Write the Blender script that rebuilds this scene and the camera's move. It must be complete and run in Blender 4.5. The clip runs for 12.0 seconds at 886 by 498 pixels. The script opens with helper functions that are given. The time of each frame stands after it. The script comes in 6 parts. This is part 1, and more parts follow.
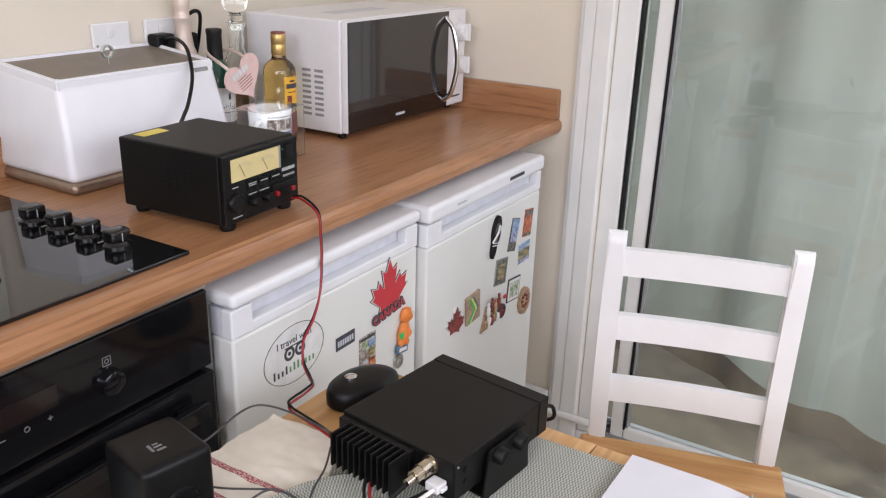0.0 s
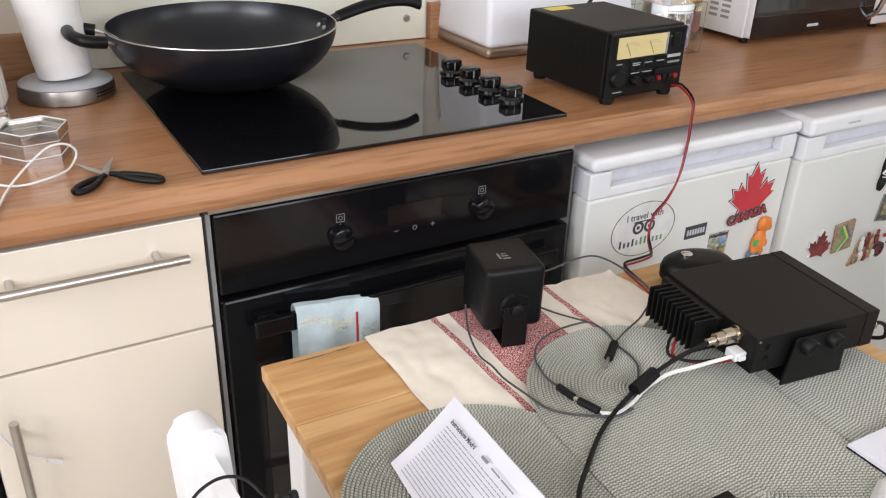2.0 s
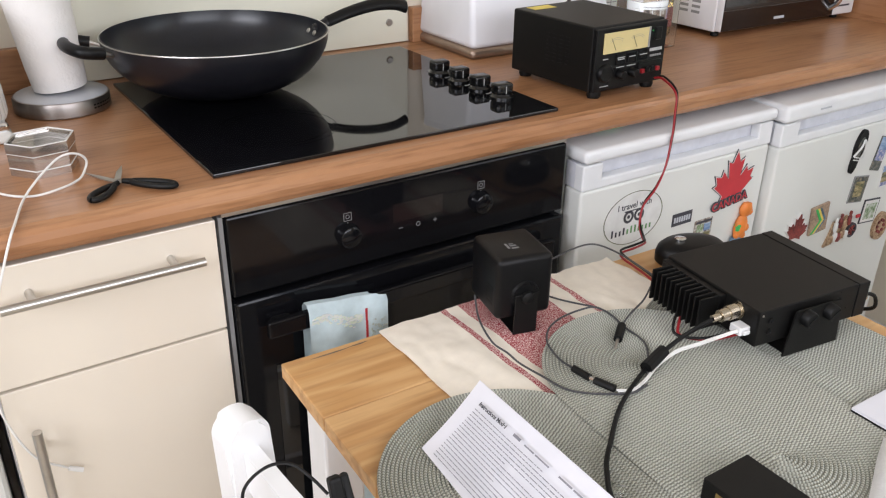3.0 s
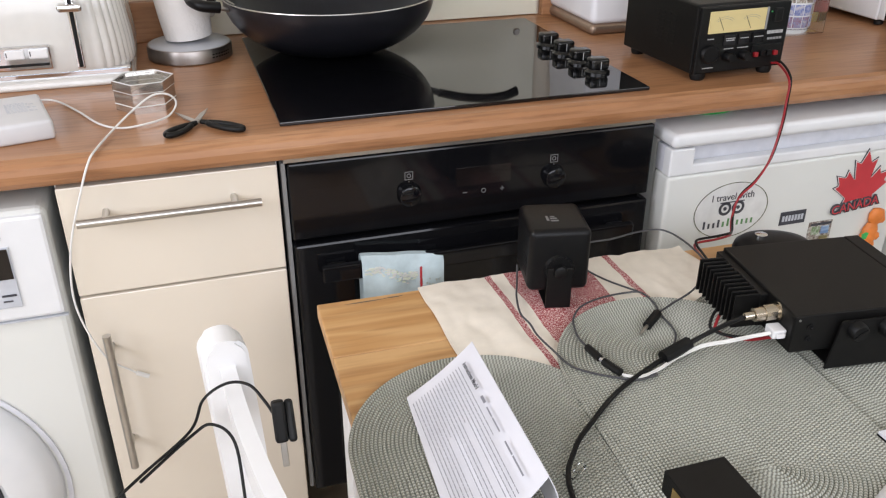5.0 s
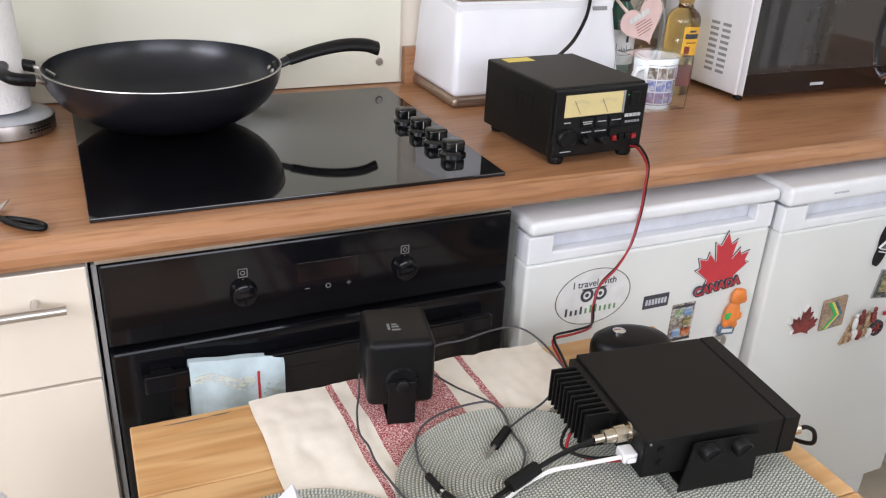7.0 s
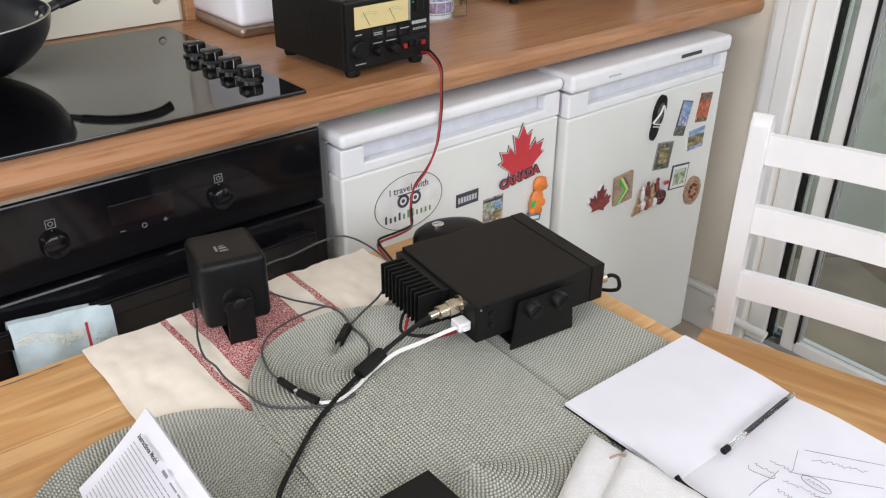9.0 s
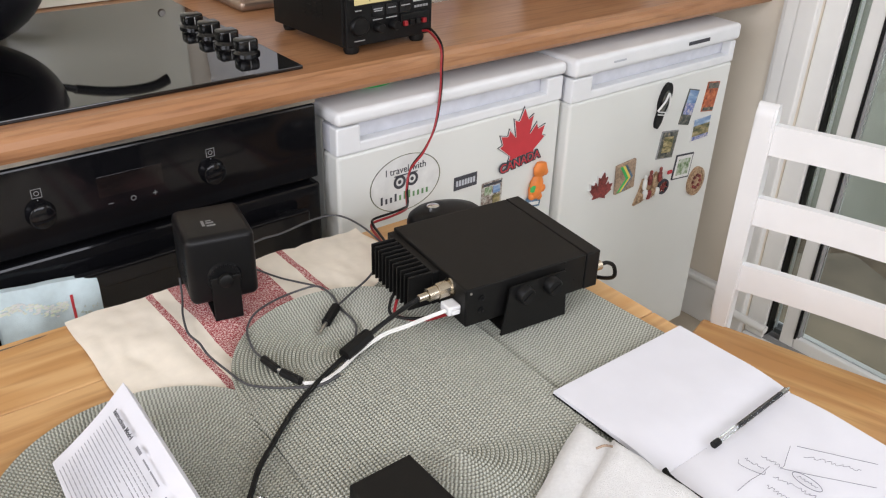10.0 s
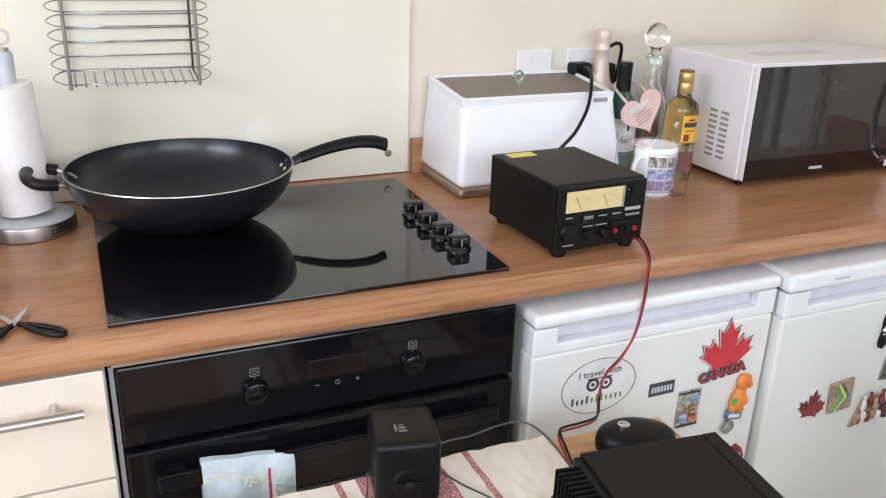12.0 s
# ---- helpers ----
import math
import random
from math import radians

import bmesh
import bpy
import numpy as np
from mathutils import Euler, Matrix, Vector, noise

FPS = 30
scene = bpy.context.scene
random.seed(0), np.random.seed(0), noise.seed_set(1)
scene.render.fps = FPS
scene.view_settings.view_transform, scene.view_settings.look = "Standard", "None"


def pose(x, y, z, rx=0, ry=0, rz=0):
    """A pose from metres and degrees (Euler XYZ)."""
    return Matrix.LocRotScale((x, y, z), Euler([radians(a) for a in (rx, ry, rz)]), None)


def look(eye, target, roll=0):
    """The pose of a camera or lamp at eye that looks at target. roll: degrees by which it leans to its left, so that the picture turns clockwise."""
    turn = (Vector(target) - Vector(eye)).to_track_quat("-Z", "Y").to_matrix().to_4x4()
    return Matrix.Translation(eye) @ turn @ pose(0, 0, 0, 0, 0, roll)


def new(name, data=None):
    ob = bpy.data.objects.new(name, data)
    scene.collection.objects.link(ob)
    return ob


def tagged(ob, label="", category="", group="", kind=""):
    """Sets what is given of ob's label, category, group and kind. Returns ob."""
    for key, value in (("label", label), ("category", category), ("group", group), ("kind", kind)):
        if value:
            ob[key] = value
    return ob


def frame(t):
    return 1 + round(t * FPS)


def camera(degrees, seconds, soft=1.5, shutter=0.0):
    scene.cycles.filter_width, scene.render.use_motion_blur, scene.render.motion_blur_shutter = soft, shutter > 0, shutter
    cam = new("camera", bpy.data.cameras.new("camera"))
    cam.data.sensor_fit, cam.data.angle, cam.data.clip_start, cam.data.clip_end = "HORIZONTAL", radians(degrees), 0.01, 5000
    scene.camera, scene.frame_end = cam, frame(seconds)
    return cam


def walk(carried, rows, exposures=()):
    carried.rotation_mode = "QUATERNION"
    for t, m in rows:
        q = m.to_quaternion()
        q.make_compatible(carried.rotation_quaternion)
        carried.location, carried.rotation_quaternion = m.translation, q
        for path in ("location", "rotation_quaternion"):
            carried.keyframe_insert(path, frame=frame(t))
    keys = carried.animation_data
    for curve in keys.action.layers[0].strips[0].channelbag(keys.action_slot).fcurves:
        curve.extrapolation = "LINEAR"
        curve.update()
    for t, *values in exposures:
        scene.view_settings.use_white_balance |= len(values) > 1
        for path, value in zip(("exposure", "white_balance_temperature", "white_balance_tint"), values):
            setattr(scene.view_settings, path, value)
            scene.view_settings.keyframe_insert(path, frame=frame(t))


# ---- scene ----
cam = camera(55.9, 12.0, 1.2)
PATH = [
    (0, (-0.164, -0.838, 1.353), (1.44, 0.121, 0.641), 1.8),
    (0.5, (-0.255, -0.848, 1.335), (1.235, 0.219, 0.536), 1.9),
    (1, (-0.223, -0.921, 1.323), (1.045, 0.343, 0.432), 3.1),
    (1.5, (-0.202, -0.985, 1.323), (0.813, 0.479, 0.413), 3.8),
    (2, (-0.228, -0.979, 1.326), (0.682, 0.553, 0.418), 2.1),
    (2.5, (-0.274, -0.972, 1.339), (0.697, 0.524, 0.434), 1.4),
    (3, (-0.3, -0.977, 1.321), (0.691, 0.515, 0.431), 0.9),
    (3.2, (-0.28, -0.986, 1.316), (0.643, 0.549, 0.426), 1.7),
    (4.8, (-0.132, -1.093, 1.309), (0.342, 0.608, 0.37), 0.1),
    (5, (-0.113, -1.097, 1.309), (0.429, 0.587, 0.376), 0.2),
    (5.5, (-0.068, -1.089, 1.31), (0.676, 0.518, 0.381), 0.8),
    (6, (-0.09, -1.032, 1.333), (0.825, 0.486, 0.407), 1.9),
    (6.5, (-0.055, -1.015, 1.349), (0.797, 0.576, 0.488), 2.6),
    (6.7, (-0.013, -1.004, 1.351), (0.759, 0.631, 0.497), 3.1),
    (8.3, (0.024, -1.038, 1.338), (0.959, 0.459, 0.397), -0.9),
    (8.5, (0.002, -1.045, 1.328), (1.016, 0.391, 0.375), -1.2),
    (9, (-0.033, -1.056, 1.317), (1.088, 0.298, 0.363), 0.4),
    (9.5, (-0.035, -1.052, 1.316), (1.113, 0.273, 0.352), 1.6),
    (10, (-0.01, -1.053, 1.301), (1.093, 0.296, 0.319), 1.9),
    (10.5, (0.012, -1.048, 1.326), (1.006, 0.408, 0.381), 2.2),
    (11, (0.016, -1.04, 1.357), (0.904, 0.536, 0.506), 1.9),
    (11.5, (0.023, -1.033, 1.383), (0.857, 0.597, 0.579), 1.6),
    (12, (0.008, -1.02, 1.413), (0.771, 0.682, 0.689), 1.9),
]
walk(cam, [(t, look(eye, target, roll)) for t, eye, target, roll in PATH], [(0, -0.08, 6400, 14), (1.0, 0.04, 6400, 12), (1.5, -0.02, 6450, 11), (2.5, 0.0, 6530, 10), (3, -0.08, 6530, 10), (5, -0.13, 6480, 10), (5.5, -0.08, 6530, 10), (6.5, 0.06, 6400, 11), (8.5, 0.12, 6280, 10), (9.5, -0.08, 6580, 9), (10, -0.02, 6550, 10), (10.5, 0.0, 6600, 10), (11, 0.11, 6350, 11), (12, 0.14, 6260, 10)])

# ---- world and light ----
world = bpy.data.worlds.new("world")
scene.world = world
world.use_nodes = True
wn = world.node_tree.nodes
sky = wn.new("ShaderNodeTexSky")
sky.sky_type = "NISHITA"
sky.sun_disc = False
sky.sun_elevation, sky.sun_rotation = radians(55), radians(39)
world.node_tree.links.new(sky.outputs[0], wn["Background"].inputs[0])
wn["Background"].inputs[1].default_value = 0.11

SUN = bpy.data.lights.new("sun", "SUN")
SUN.energy, SUN.angle, SUN.color = 1.0, radians(3.0), (1.0, 0.95, 0.87)
new("sun", SUN).matrix_world = look((5, 3, 7), (1.9, -0.8, 0))


def window_light(name, eye, target, w, h, power, color):
    lamp = bpy.data.lights.new(name, "AREA")
    lamp.shape, lamp.size, lamp.size_y, lamp.energy, lamp.color = "RECTANGLE", w, h, power, color
    new(name, lamp).matrix_world = look(eye, target)


# daylight through the patio door and through the two windows in the west and south walls
window_light("patio_door_daylight", (1.83, -1.15, 1.72), (0.0, -0.6, 0.8), 1.7, 0.6, 6.5, (0.95, 0.98, 1.06))
window_light("west_window_daylight", (-1.97, -1.20, 1.85), (0.3, -0.75, 0.70), 1.7, 0.8, 48, (0.96, 0.97, 1.06))
window_light("south_window_daylight", (0.0, -2.57, 1.78), (0.2, -0.9, 0.10), 2.2, 0.95, 41, (0.96, 0.97, 1.05))

# ---- materials ----


def mat(name, color, rough=0.5, metal=0.0, vary=0.06, scale=40.0, bump=0.0, bump_scale=200.0, coat=0.0, stretch=(1, 1, 1), spec=0.5, dark=None):
    """Principled material with two scales of tone variation and fine relief."""
    m = bpy.data.materials.new(name)
    m.use_nodes = True
    nt = m.node_tree
    b = nt.nodes["Principled BSDF"]
    b.inputs["Roughness"].default_value = rough
    b.inputs["Metallic"].default_value = metal
    b.inputs["Coat Weight"].default_value = coat
    b.inputs["Coat Roughness"].default_value = 0.06
    b.inputs["Specular IOR Level"].default_value = spec
    tc = nt.nodes.new("ShaderNodeTexCoord")
    mp = nt.nodes.new("ShaderNodeMapping")
    mp.inputs["Scale"].default_value = stretch
    nt.links.new(tc.outputs["Object"], mp.inputs[0])
    n1 = nt.nodes.new("ShaderNodeTexNoise")
    n1.inputs["Scale"].default_value, n1.inputs["Detail"].default_value = scale, 6
    n2 = nt.nodes.new("ShaderNodeTexNoise")
    n2.inputs["Scale"].default_value, n2.inputs["Detail"].default_value = scale * 0.12, 3
    nt.links.new(mp.outputs[0], n1.inputs[0])
    nt.links.new(mp.outputs[0], n2.inputs[0])
    add = nt.nodes.new("ShaderNodeMath")
    add.operation = "ADD"
    nt.links.new(n1.outputs[0], add.inputs[0])
    nt.links.new(n2.outputs[0], add.inputs[1])
    rng = nt.nodes.new("ShaderNodeMapRange")
    rng.inputs[1].default_value, rng.inputs[2].default_value = 0.75, 1.25
    nt.links.new(add.outputs[0], rng.inputs[0])
    mix = nt.nodes.new("ShaderNodeMix")
    mix.data_type = "RGBA"
    d = dark if dark else tuple(c * (1 - 2.2 * vary) for c in color)
    mix.inputs[6].default_value = (*d, 1)
    mix.inputs[7].default_value = (*[min(1, c * (1 + vary)) for c in color], 1)
    nt.links.new(rng.outputs[0], mix.inputs[0])
    nt.links.new(mix.outputs[2], b.inputs["Base Color"])
    if bump:
        nb = nt.nodes.new("ShaderNodeTexNoise")
        nb.inputs["Scale"].default_value, nb.inputs["Detail"].default_value = bump_scale, 4
        nt.links.new(mp.outputs[0], nb.inputs[0])
        bp = nt.nodes.new("ShaderNodeBump")
        bp.inputs["Strength"].default_value, bp.inputs["Distance"].default_value = bump, 0.002
        nt.links.new(nb.outputs[0], bp.inputs["Height"])
        nt.links.new(bp.outputs[0], b.inputs["Normal"])
    return m


def wood(name, pale, mid, dark, rough, along=0, fine=90.0, rings=5.0, swirl=1.0):
    """Boards with long grain: wavy bands, fine pores and a few darker streaks."""
    m = bpy.data.materials.new(name)
    m.use_nodes = True
    nt = m.node_tree
    b = nt.nodes["Principled BSDF"]
    b.inputs["Roughness"].default_value = rough
    tc = nt.nodes.new("ShaderNodeTexCoord")
    info = nt.nodes.new("ShaderNodeObjectInfo")
    shift = nt.nodes.new("ShaderNodeVectorMath")
    shift.operation = "ADD"
    big = nt.nodes.new("ShaderNodeVectorMath")
    big.operation = "SCALE"
    big.inputs["Scale"].default_value = 7.0
    comb = nt.nodes.new("ShaderNodeCombineXYZ")
    for k in range(3):
        nt.links.new(info.outputs["Random"], comb.inputs[k])
    nt.links.new(comb.outputs[0], big.inputs[0])
    nt.links.new(tc.outputs["Object"], shift.inputs[0])
    nt.links.new(big.outputs[0], shift.inputs[1])
    mp = nt.nodes.new("ShaderNodeMapping")
    s = [1.0, 1.0, 1.0]
    s[along] = 0.08
    mp.inputs["Scale"].default_value = s
    nt.links.new(shift.outputs[0], mp.inputs[0])
    nz = nt.nodes.new("ShaderNodeTexNoise")
    nz.inputs["Scale"].default_value, nz.inputs["Detail"].default_value, nz.inputs["Distortion"].default_value = rings, 3, swirl
    nt.links.new(mp.outputs[0], nz.inputs[0])
    wv = nt.nodes.new("ShaderNodeMath")
    wv.operation = "MULTIPLY"
    wv.inputs[1].default_value = 60
    nt.links.new(nz.outputs[0], wv.inputs[0])
    sn = nt.nodes.new("ShaderNodeMath")
    sn.operation = "SINE"
    nt.links.new(wv.outputs[0], sn.inputs[0])
    pores = nt.nodes.new("ShaderNodeTexNoise")
    pores.inputs["Scale"].default_value, pores.inputs["Detail"].default_value = fine, 5
    nt.links.new(mp.outputs[0], pores.inputs[0])
    r1 = nt.nodes.new("ShaderNodeMapRange")
    r1.inputs[1].default_value, r1.inputs[2].default_value = -1, 1
    nt.links.new(sn.outputs[0], r1.inputs[0])
    m1 = nt.nodes.new("ShaderNodeMix")
    m1.data_type = "RGBA"
    m1.inputs[6].default_value, m1.inputs[7].default_value = (*mid, 1), (*pale, 1)
    nt.links.new(r1.outputs[0], m1.inputs[0])
    r2 = nt.nodes.new("ShaderNodeMapRange")
    r2.inputs[1].default_value, r2.inputs[2].default_value, r2.inputs[4].default_value = 0.48, 0.72, 0.75
    nt.links.new(pores.outputs[0], r2.inputs[0])
    m2 = nt.nodes.new("ShaderNodeMix")
    m2.data_type = "RGBA"
    m2.inputs[7].default_value = (*dark, 1)
    nt.links.new(r2.outputs[0], m2.inputs[0])
    nt.links.new(m1.outputs[2], m2.inputs[6])
    nt.links.new(m2.outputs[2], b.inputs["Base Color"])
    bp = nt.nodes.new("ShaderNodeBump")
    bp.inputs["Strength"].default_value, bp.inputs["Distance"].default_value = 0.15, 0.001
    nt.links.new(pores.outputs[0], bp.inputs["Height"])
    nt.links.new(bp.outputs[0], b.inputs["Normal"])
    return m


def glass(name, color=(1, 1, 1), rough=0.0, ior=1.45):
    m = bpy.data.materials.new(name)
    m.use_nodes = True
    b = m.node_tree.nodes["Principled BSDF"]
    b.inputs["Base Color"].default_value = (*color, 1)
    b.inputs["Roughness"].default_value, b.inputs["IOR"].default_value = rough, ior
    b.inputs["Transmission Weight"].default_value = 1.0
    return m


def weave(name, pale, mid, dark):
    """Braided cord: slanted stitches that follow the cord's own length."""
    m = mat(name, mid, 0.8, vary=0.05, scale=60)
    nt = m.node_tree
    b = nt.nodes["Principled BSDF"]
    uv = nt.nodes.new("ShaderNodeUVMap")
    sep = nt.nodes.new("ShaderNodeSeparateXYZ")
    nt.links.new(uv.outputs[0], sep.inputs[0])
    slant = nt.nodes.new("ShaderNodeMath")
    slant.operation = "MULTIPLY_ADD"
    slant.inputs[1].default_value = 1.6
    nt.links.new(sep.outputs[1], slant.inputs[0])
    turn = nt.nodes.new("ShaderNodeMath")
    turn.operation = "MULTIPLY"
    turn.inputs[1].default_value = 2 * math.pi
    nt.links.new(sep.outputs[0], turn.inputs[0])
    nt.links.new(turn.outputs[0], slant.inputs[2])
    sn = nt.nodes.new("ShaderNodeMath")
    sn.operation = "SINE"
    nt.links.new(slant.outputs[0], sn.inputs[0])
    r = nt.nodes.new("ShaderNodeMapRange")
    r.inputs[1].default_value, r.inputs[2].default_value = -1, 0.6
    nt.links.new(sn.outputs[0], r.inputs[0])
    tone = nt.nodes["Mix"] if "Mix" in nt.nodes else None
    mix = nt.nodes.new("ShaderNodeMix")
    mix.data_type = "RGBA"
    mix.inputs[6].default_value, mix.inputs[7].default_value = (*dark, 1), (*pale, 1)
    nt.links.new(r.outputs[0], mix.inputs[0])
    if tone:
        both = nt.nodes.new("ShaderNodeMix")
        both.data_type = "RGBA"
        both.inputs[0].default_value = 0.2
        nt.links.new(mix.outputs[2], both.inputs[6])
        nt.links.new(tone.outputs[2], both.inputs[7])
        nt.links.new(both.outputs[2], b.inputs["Base Color"])
    bp = nt.nodes.new("ShaderNodeBump")
    bp.inputs["Strength"].default_value, bp.inputs["Distance"].default_value = 0.6, 0.0008
    nt.links.new(sn.outputs[0], bp.inputs["Height"])
    nt.links.new(bp.outputs[0], b.inputs["Normal"])
    return m


M_WALL = mat("cream_wall_paint", (0.76, 0.69, 0.58), 0.75, vary=0.025, scale=6, bump=0.12, bump_scale=350)
M_CEIL = mat("white_ceiling_paint", (0.82, 0.81, 0.78), 0.9, vary=0.02, scale=5)
M_SPLASH = mat("pale_glass_splashback", (0.775, 0.757, 0.637), 0.1, vary=0.015, scale=3, spec=0.5)
M_FLOOR = mat("beige_floor_tile", (0.50, 0.43, 0.33), 0.4, vary=0.1, scale=9, bump=0.1)
M_WOOD = wood("beech_laminate", (0.42, 0.215, 0.105), (0.355, 0.170, 0.078), (0.205, 0.086, 0.034), 0.33, 0, 130, 3.0, 0.6)
M_WOODEND = wood("beech_laminate_crosswise", (0.42, 0.215, 0.105), (0.355, 0.170, 0.078), (0.205, 0.086, 0.034), 0.33, 1, 130, 3.0, 0.6)
M_PINE = wood("oiled_pine", (0.64, 0.39, 0.175), (0.55, 0.30, 0.115), (0.36, 0.175, 0.06), 0.42, 0, 70, 9.0, 0.7)
M_SEAT = wood("pine_seat", (0.62, 0.36, 0.14), (0.50, 0.25, 0.085), (0.36, 0.17, 0.05), 0.45, 1, 60, 5.0, 1.2)
M_WHITE = mat("white_paint", (0.80, 0.80, 0.80), 0.4, vary=0.02, scale=14)
M_TRIM = mat("white_gloss_trim", (0.80, 0.80, 0.78), 0.3, vary=0.02, scale=10)
M_CREAM = mat("cream_gloss_door", (0.73, 0.66, 0.555), 0.12, vary=0.01, scale=4, coat=0.5)
M_FRIDGE = mat("white_enamel", (0.69, 0.70, 0.668), 0.28, vary=0.015, scale=5, bump=0.05, bump_scale=500, coat=0.2)
M_FRIDGEPL = mat("white_fridge_plastic", (0.74, 0.75, 0.76), 0.33, vary=0.02, scale=20)
M_RECESS = mat("grey_recess", (0.5, 0.52, 0.56), 0.4)
# white plastic greyed to carry the grip recess's shade; also a door seam
M_RECESSW = mat("shaded_white_plastic", (0.66, 0.67, 0.72), 0.4)
M_SEAL = mat("grey_gasket", (0.28, 0.28, 0.28), 0.7)
M_BLACKGL = mat("black_oven_glass", (0.005, 0.005, 0.006), 0.10, vary=0.05, scale=3, spec=0.28)
M_HOB = mat("black_ceramic_glass", (0.004, 0.004, 0.005), 0.035, vary=0.05, scale=3, spec=0.6)
M_BLACK = mat("black_plastic", (0.004, 0.004, 0.0045), 0.42, vary=0.1, scale=60, bump=0.08, bump_scale=900, spec=0.25)
M_BLACKM = mat("black_powder_coat", (0.0045, 0.0043, 0.0041), 0.48, vary=0.08, scale=60, bump=0.12, bump_scale=1500, spec=0.25)
M_BAND = mat("dark_brown_glass", (0.012, 0.007, 0.006), 0.1)
# rack chrome; base colour darkened to imitate the reflection of a dark room
M_WIRE = mat("dark_reflection_chrome", (0.40, 0.40, 0.41), 0.22, 1.0, vary=0.05)
M_LEAFG = mat("leaf_green_print", (0.12, 0.26, 0.10), 0.6)
M_CASE = mat("white_satin_plastic", (0.60, 0.60, 0.61), 0.4, vary=0.02)
M_KNOB = mat("glossy_black_plastic", (0.006, 0.006, 0.006), 0.2, spec=0.5)
M_RUBBER = mat("black_rubber", (0.004, 0.004, 0.004), 0.5, spec=0.28)
M_STEEL = mat("brushed_steel", (0.55, 0.53, 0.5), 0.32, 1.0, vary=0.06, scale=40, stretch=(0.1, 1, 1))
M_CHROME = mat("chrome", (0.75, 0.75, 0.76), 0.1, 1.0, vary=0.02)
M_BRASS = mat("nickel_brass", (0.60, 0.54, 0.44), 0.25, 1.0, vary=0.05)
M_WOKIN = mat("nonstick_coating", (0.006, 0.0075, 0.0125), 0.30, vary=0.15, scale=300)
M_WOKOUT = mat("black_wok_enamel", (0.009, 0.009, 0.012), 0.28, vary=0.1, scale=100)
M_RED = mat("red_sheath", (0.30, 0.010, 0.016), 0.4)
M_REDP = mat("red_print", (0.50, 0.035, 0.045), 0.55, vary=0.05)
M_GREYC = mat("grey_cable", (0.06, 0.06, 0.064), 0.5)
M_WHITEC = mat("white_cable", (0.74, 0.73, 0.70), 0.45)
M_PAPER = mat("white_paper", (0.69, 0.69, 0.735), 0.8, vary=0.02, scale=20, bump=0.1, bump_scale=60)
M_ZONE = mat("zone_print", (0.007, 0.007, 0.007), 0.06)
M_TEXT = mat("grey_text_print", (0.22, 0.22, 0.25), 0.7)
M_PRINT = mat("dark_print", (0.05, 0.05, 0.06), 0.7)
M_INK = mat("pen_ink", (0.05, 0.05, 0.08), 0.6)
M_SYMBOL = mat("dim_symbol_print", (0.17, 0.17, 0.17), 0.5)
M_PRINTW = mat("white_print", (0.46, 0.46, 0.46), 0.6)
M_CLOTH = mat("cream_cotton", (0.80, 0.735, 0.63), 0.95, vary=0.03, scale=60, bump=0.12, bump_scale=700)
M_CLOTHRED = mat("red_woven_stripe", (0.25, 0.012, 0.022), 0.95, vary=0.1, scale=520, bump=0.2, bump_scale=600, dark=(0.80, 0.60, 0.55))
for node in M_CLOTHRED.node_tree.nodes:
    if node.bl_idname == "ShaderNodeMapRange":
        node.inputs[1].default_value, node.inputs[2].default_value = 0.84, 1.06
    if node.bl_idname == "ShaderNodeTexNoise" and node.inputs["Scale"].default_value < 100:
        node.inputs["Scale"].default_value = 1100
M_TERRY = mat("white_terry", (0.80, 0.795, 0.79), 1.0, vary=0.03, scale=300, bump=0.9, bump_scale=1100)
M_CORD = weave("braided_grey_cord", (0.525, 0.53, 0.46), (0.38, 0.385, 0.325), (0.165, 0.165, 0.138))
M_GREYP = mat("grey_brown_lid", (0.20, 0.165, 0.13), 0.45, vary=0.05)
M_BINW = mat("white_powder_coat", (0.80, 0.80, 0.83), 0.3, vary=0.015, scale=20)
M_COPPER = mat("bronze_trim", (0.34, 0.25, 0.19), 0.3, 0.7, vary=0.05)
M_TOAST = mat("ivory_enamel", (0.64, 0.625, 0.585), 0.22, vary=0.02, coat=0.5)
M_ROLL = mat("kitchen_paper", (0.82, 0.80, 0.78), 0.95, vary=0.02, scale=30, bump=0.6, bump_scale=160)
M_METER = mat("lit_meter_dial", (0.60, 0.50, 0.24), 0.4, vary=0.03)
M_METER.node_tree.nodes["Principled BSDF"].inputs["Emission Color"].default_value = (1, 0.82, 0.42, 1)
M_METER.node_tree.nodes["Principled BSDF"].inputs["Emission Strength"].default_value = 0.05
M_YELLOW = mat("yellow_label", (0.75, 0.60, 0.12), 0.6)
M_GREEN = mat("green_plastic", (0.04, 0.42, 0.10), 0.5)
M_BOTTLEG = mat("dark_green_bottle_glass", (0.006, 0.075, 0.045), 0.08, vary=0.05, coat=0.4)
M_SPIRIT = glass("golden_spirit", (0.95, 0.72, 0.28))
M_CLEAR = glass("clear_glass", (0.97, 0.99, 0.98))
M_PANE = glass("window_glass", (0.90, 0.95, 0.93), 0.0, 1.5)
M_PINK = mat("pink_wood_heart", (0.72, 0.52, 0.48), 0.7, vary=0.05)
M_LABELW = mat("white_label", (0.7, 0.7, 0.68), 0.6)
M_GOLD = mat("gold_foil", (0.55, 0.38, 0.15), 0.35, 0.8)
M_ROSE = mat("rose_foil", (0.72, 0.60, 0.52), 0.45, 0.3)
M_MUG = mat("white_ceramic", (0.78, 0.78, 0.78), 0.2, vary=0.01, coat=0.4)
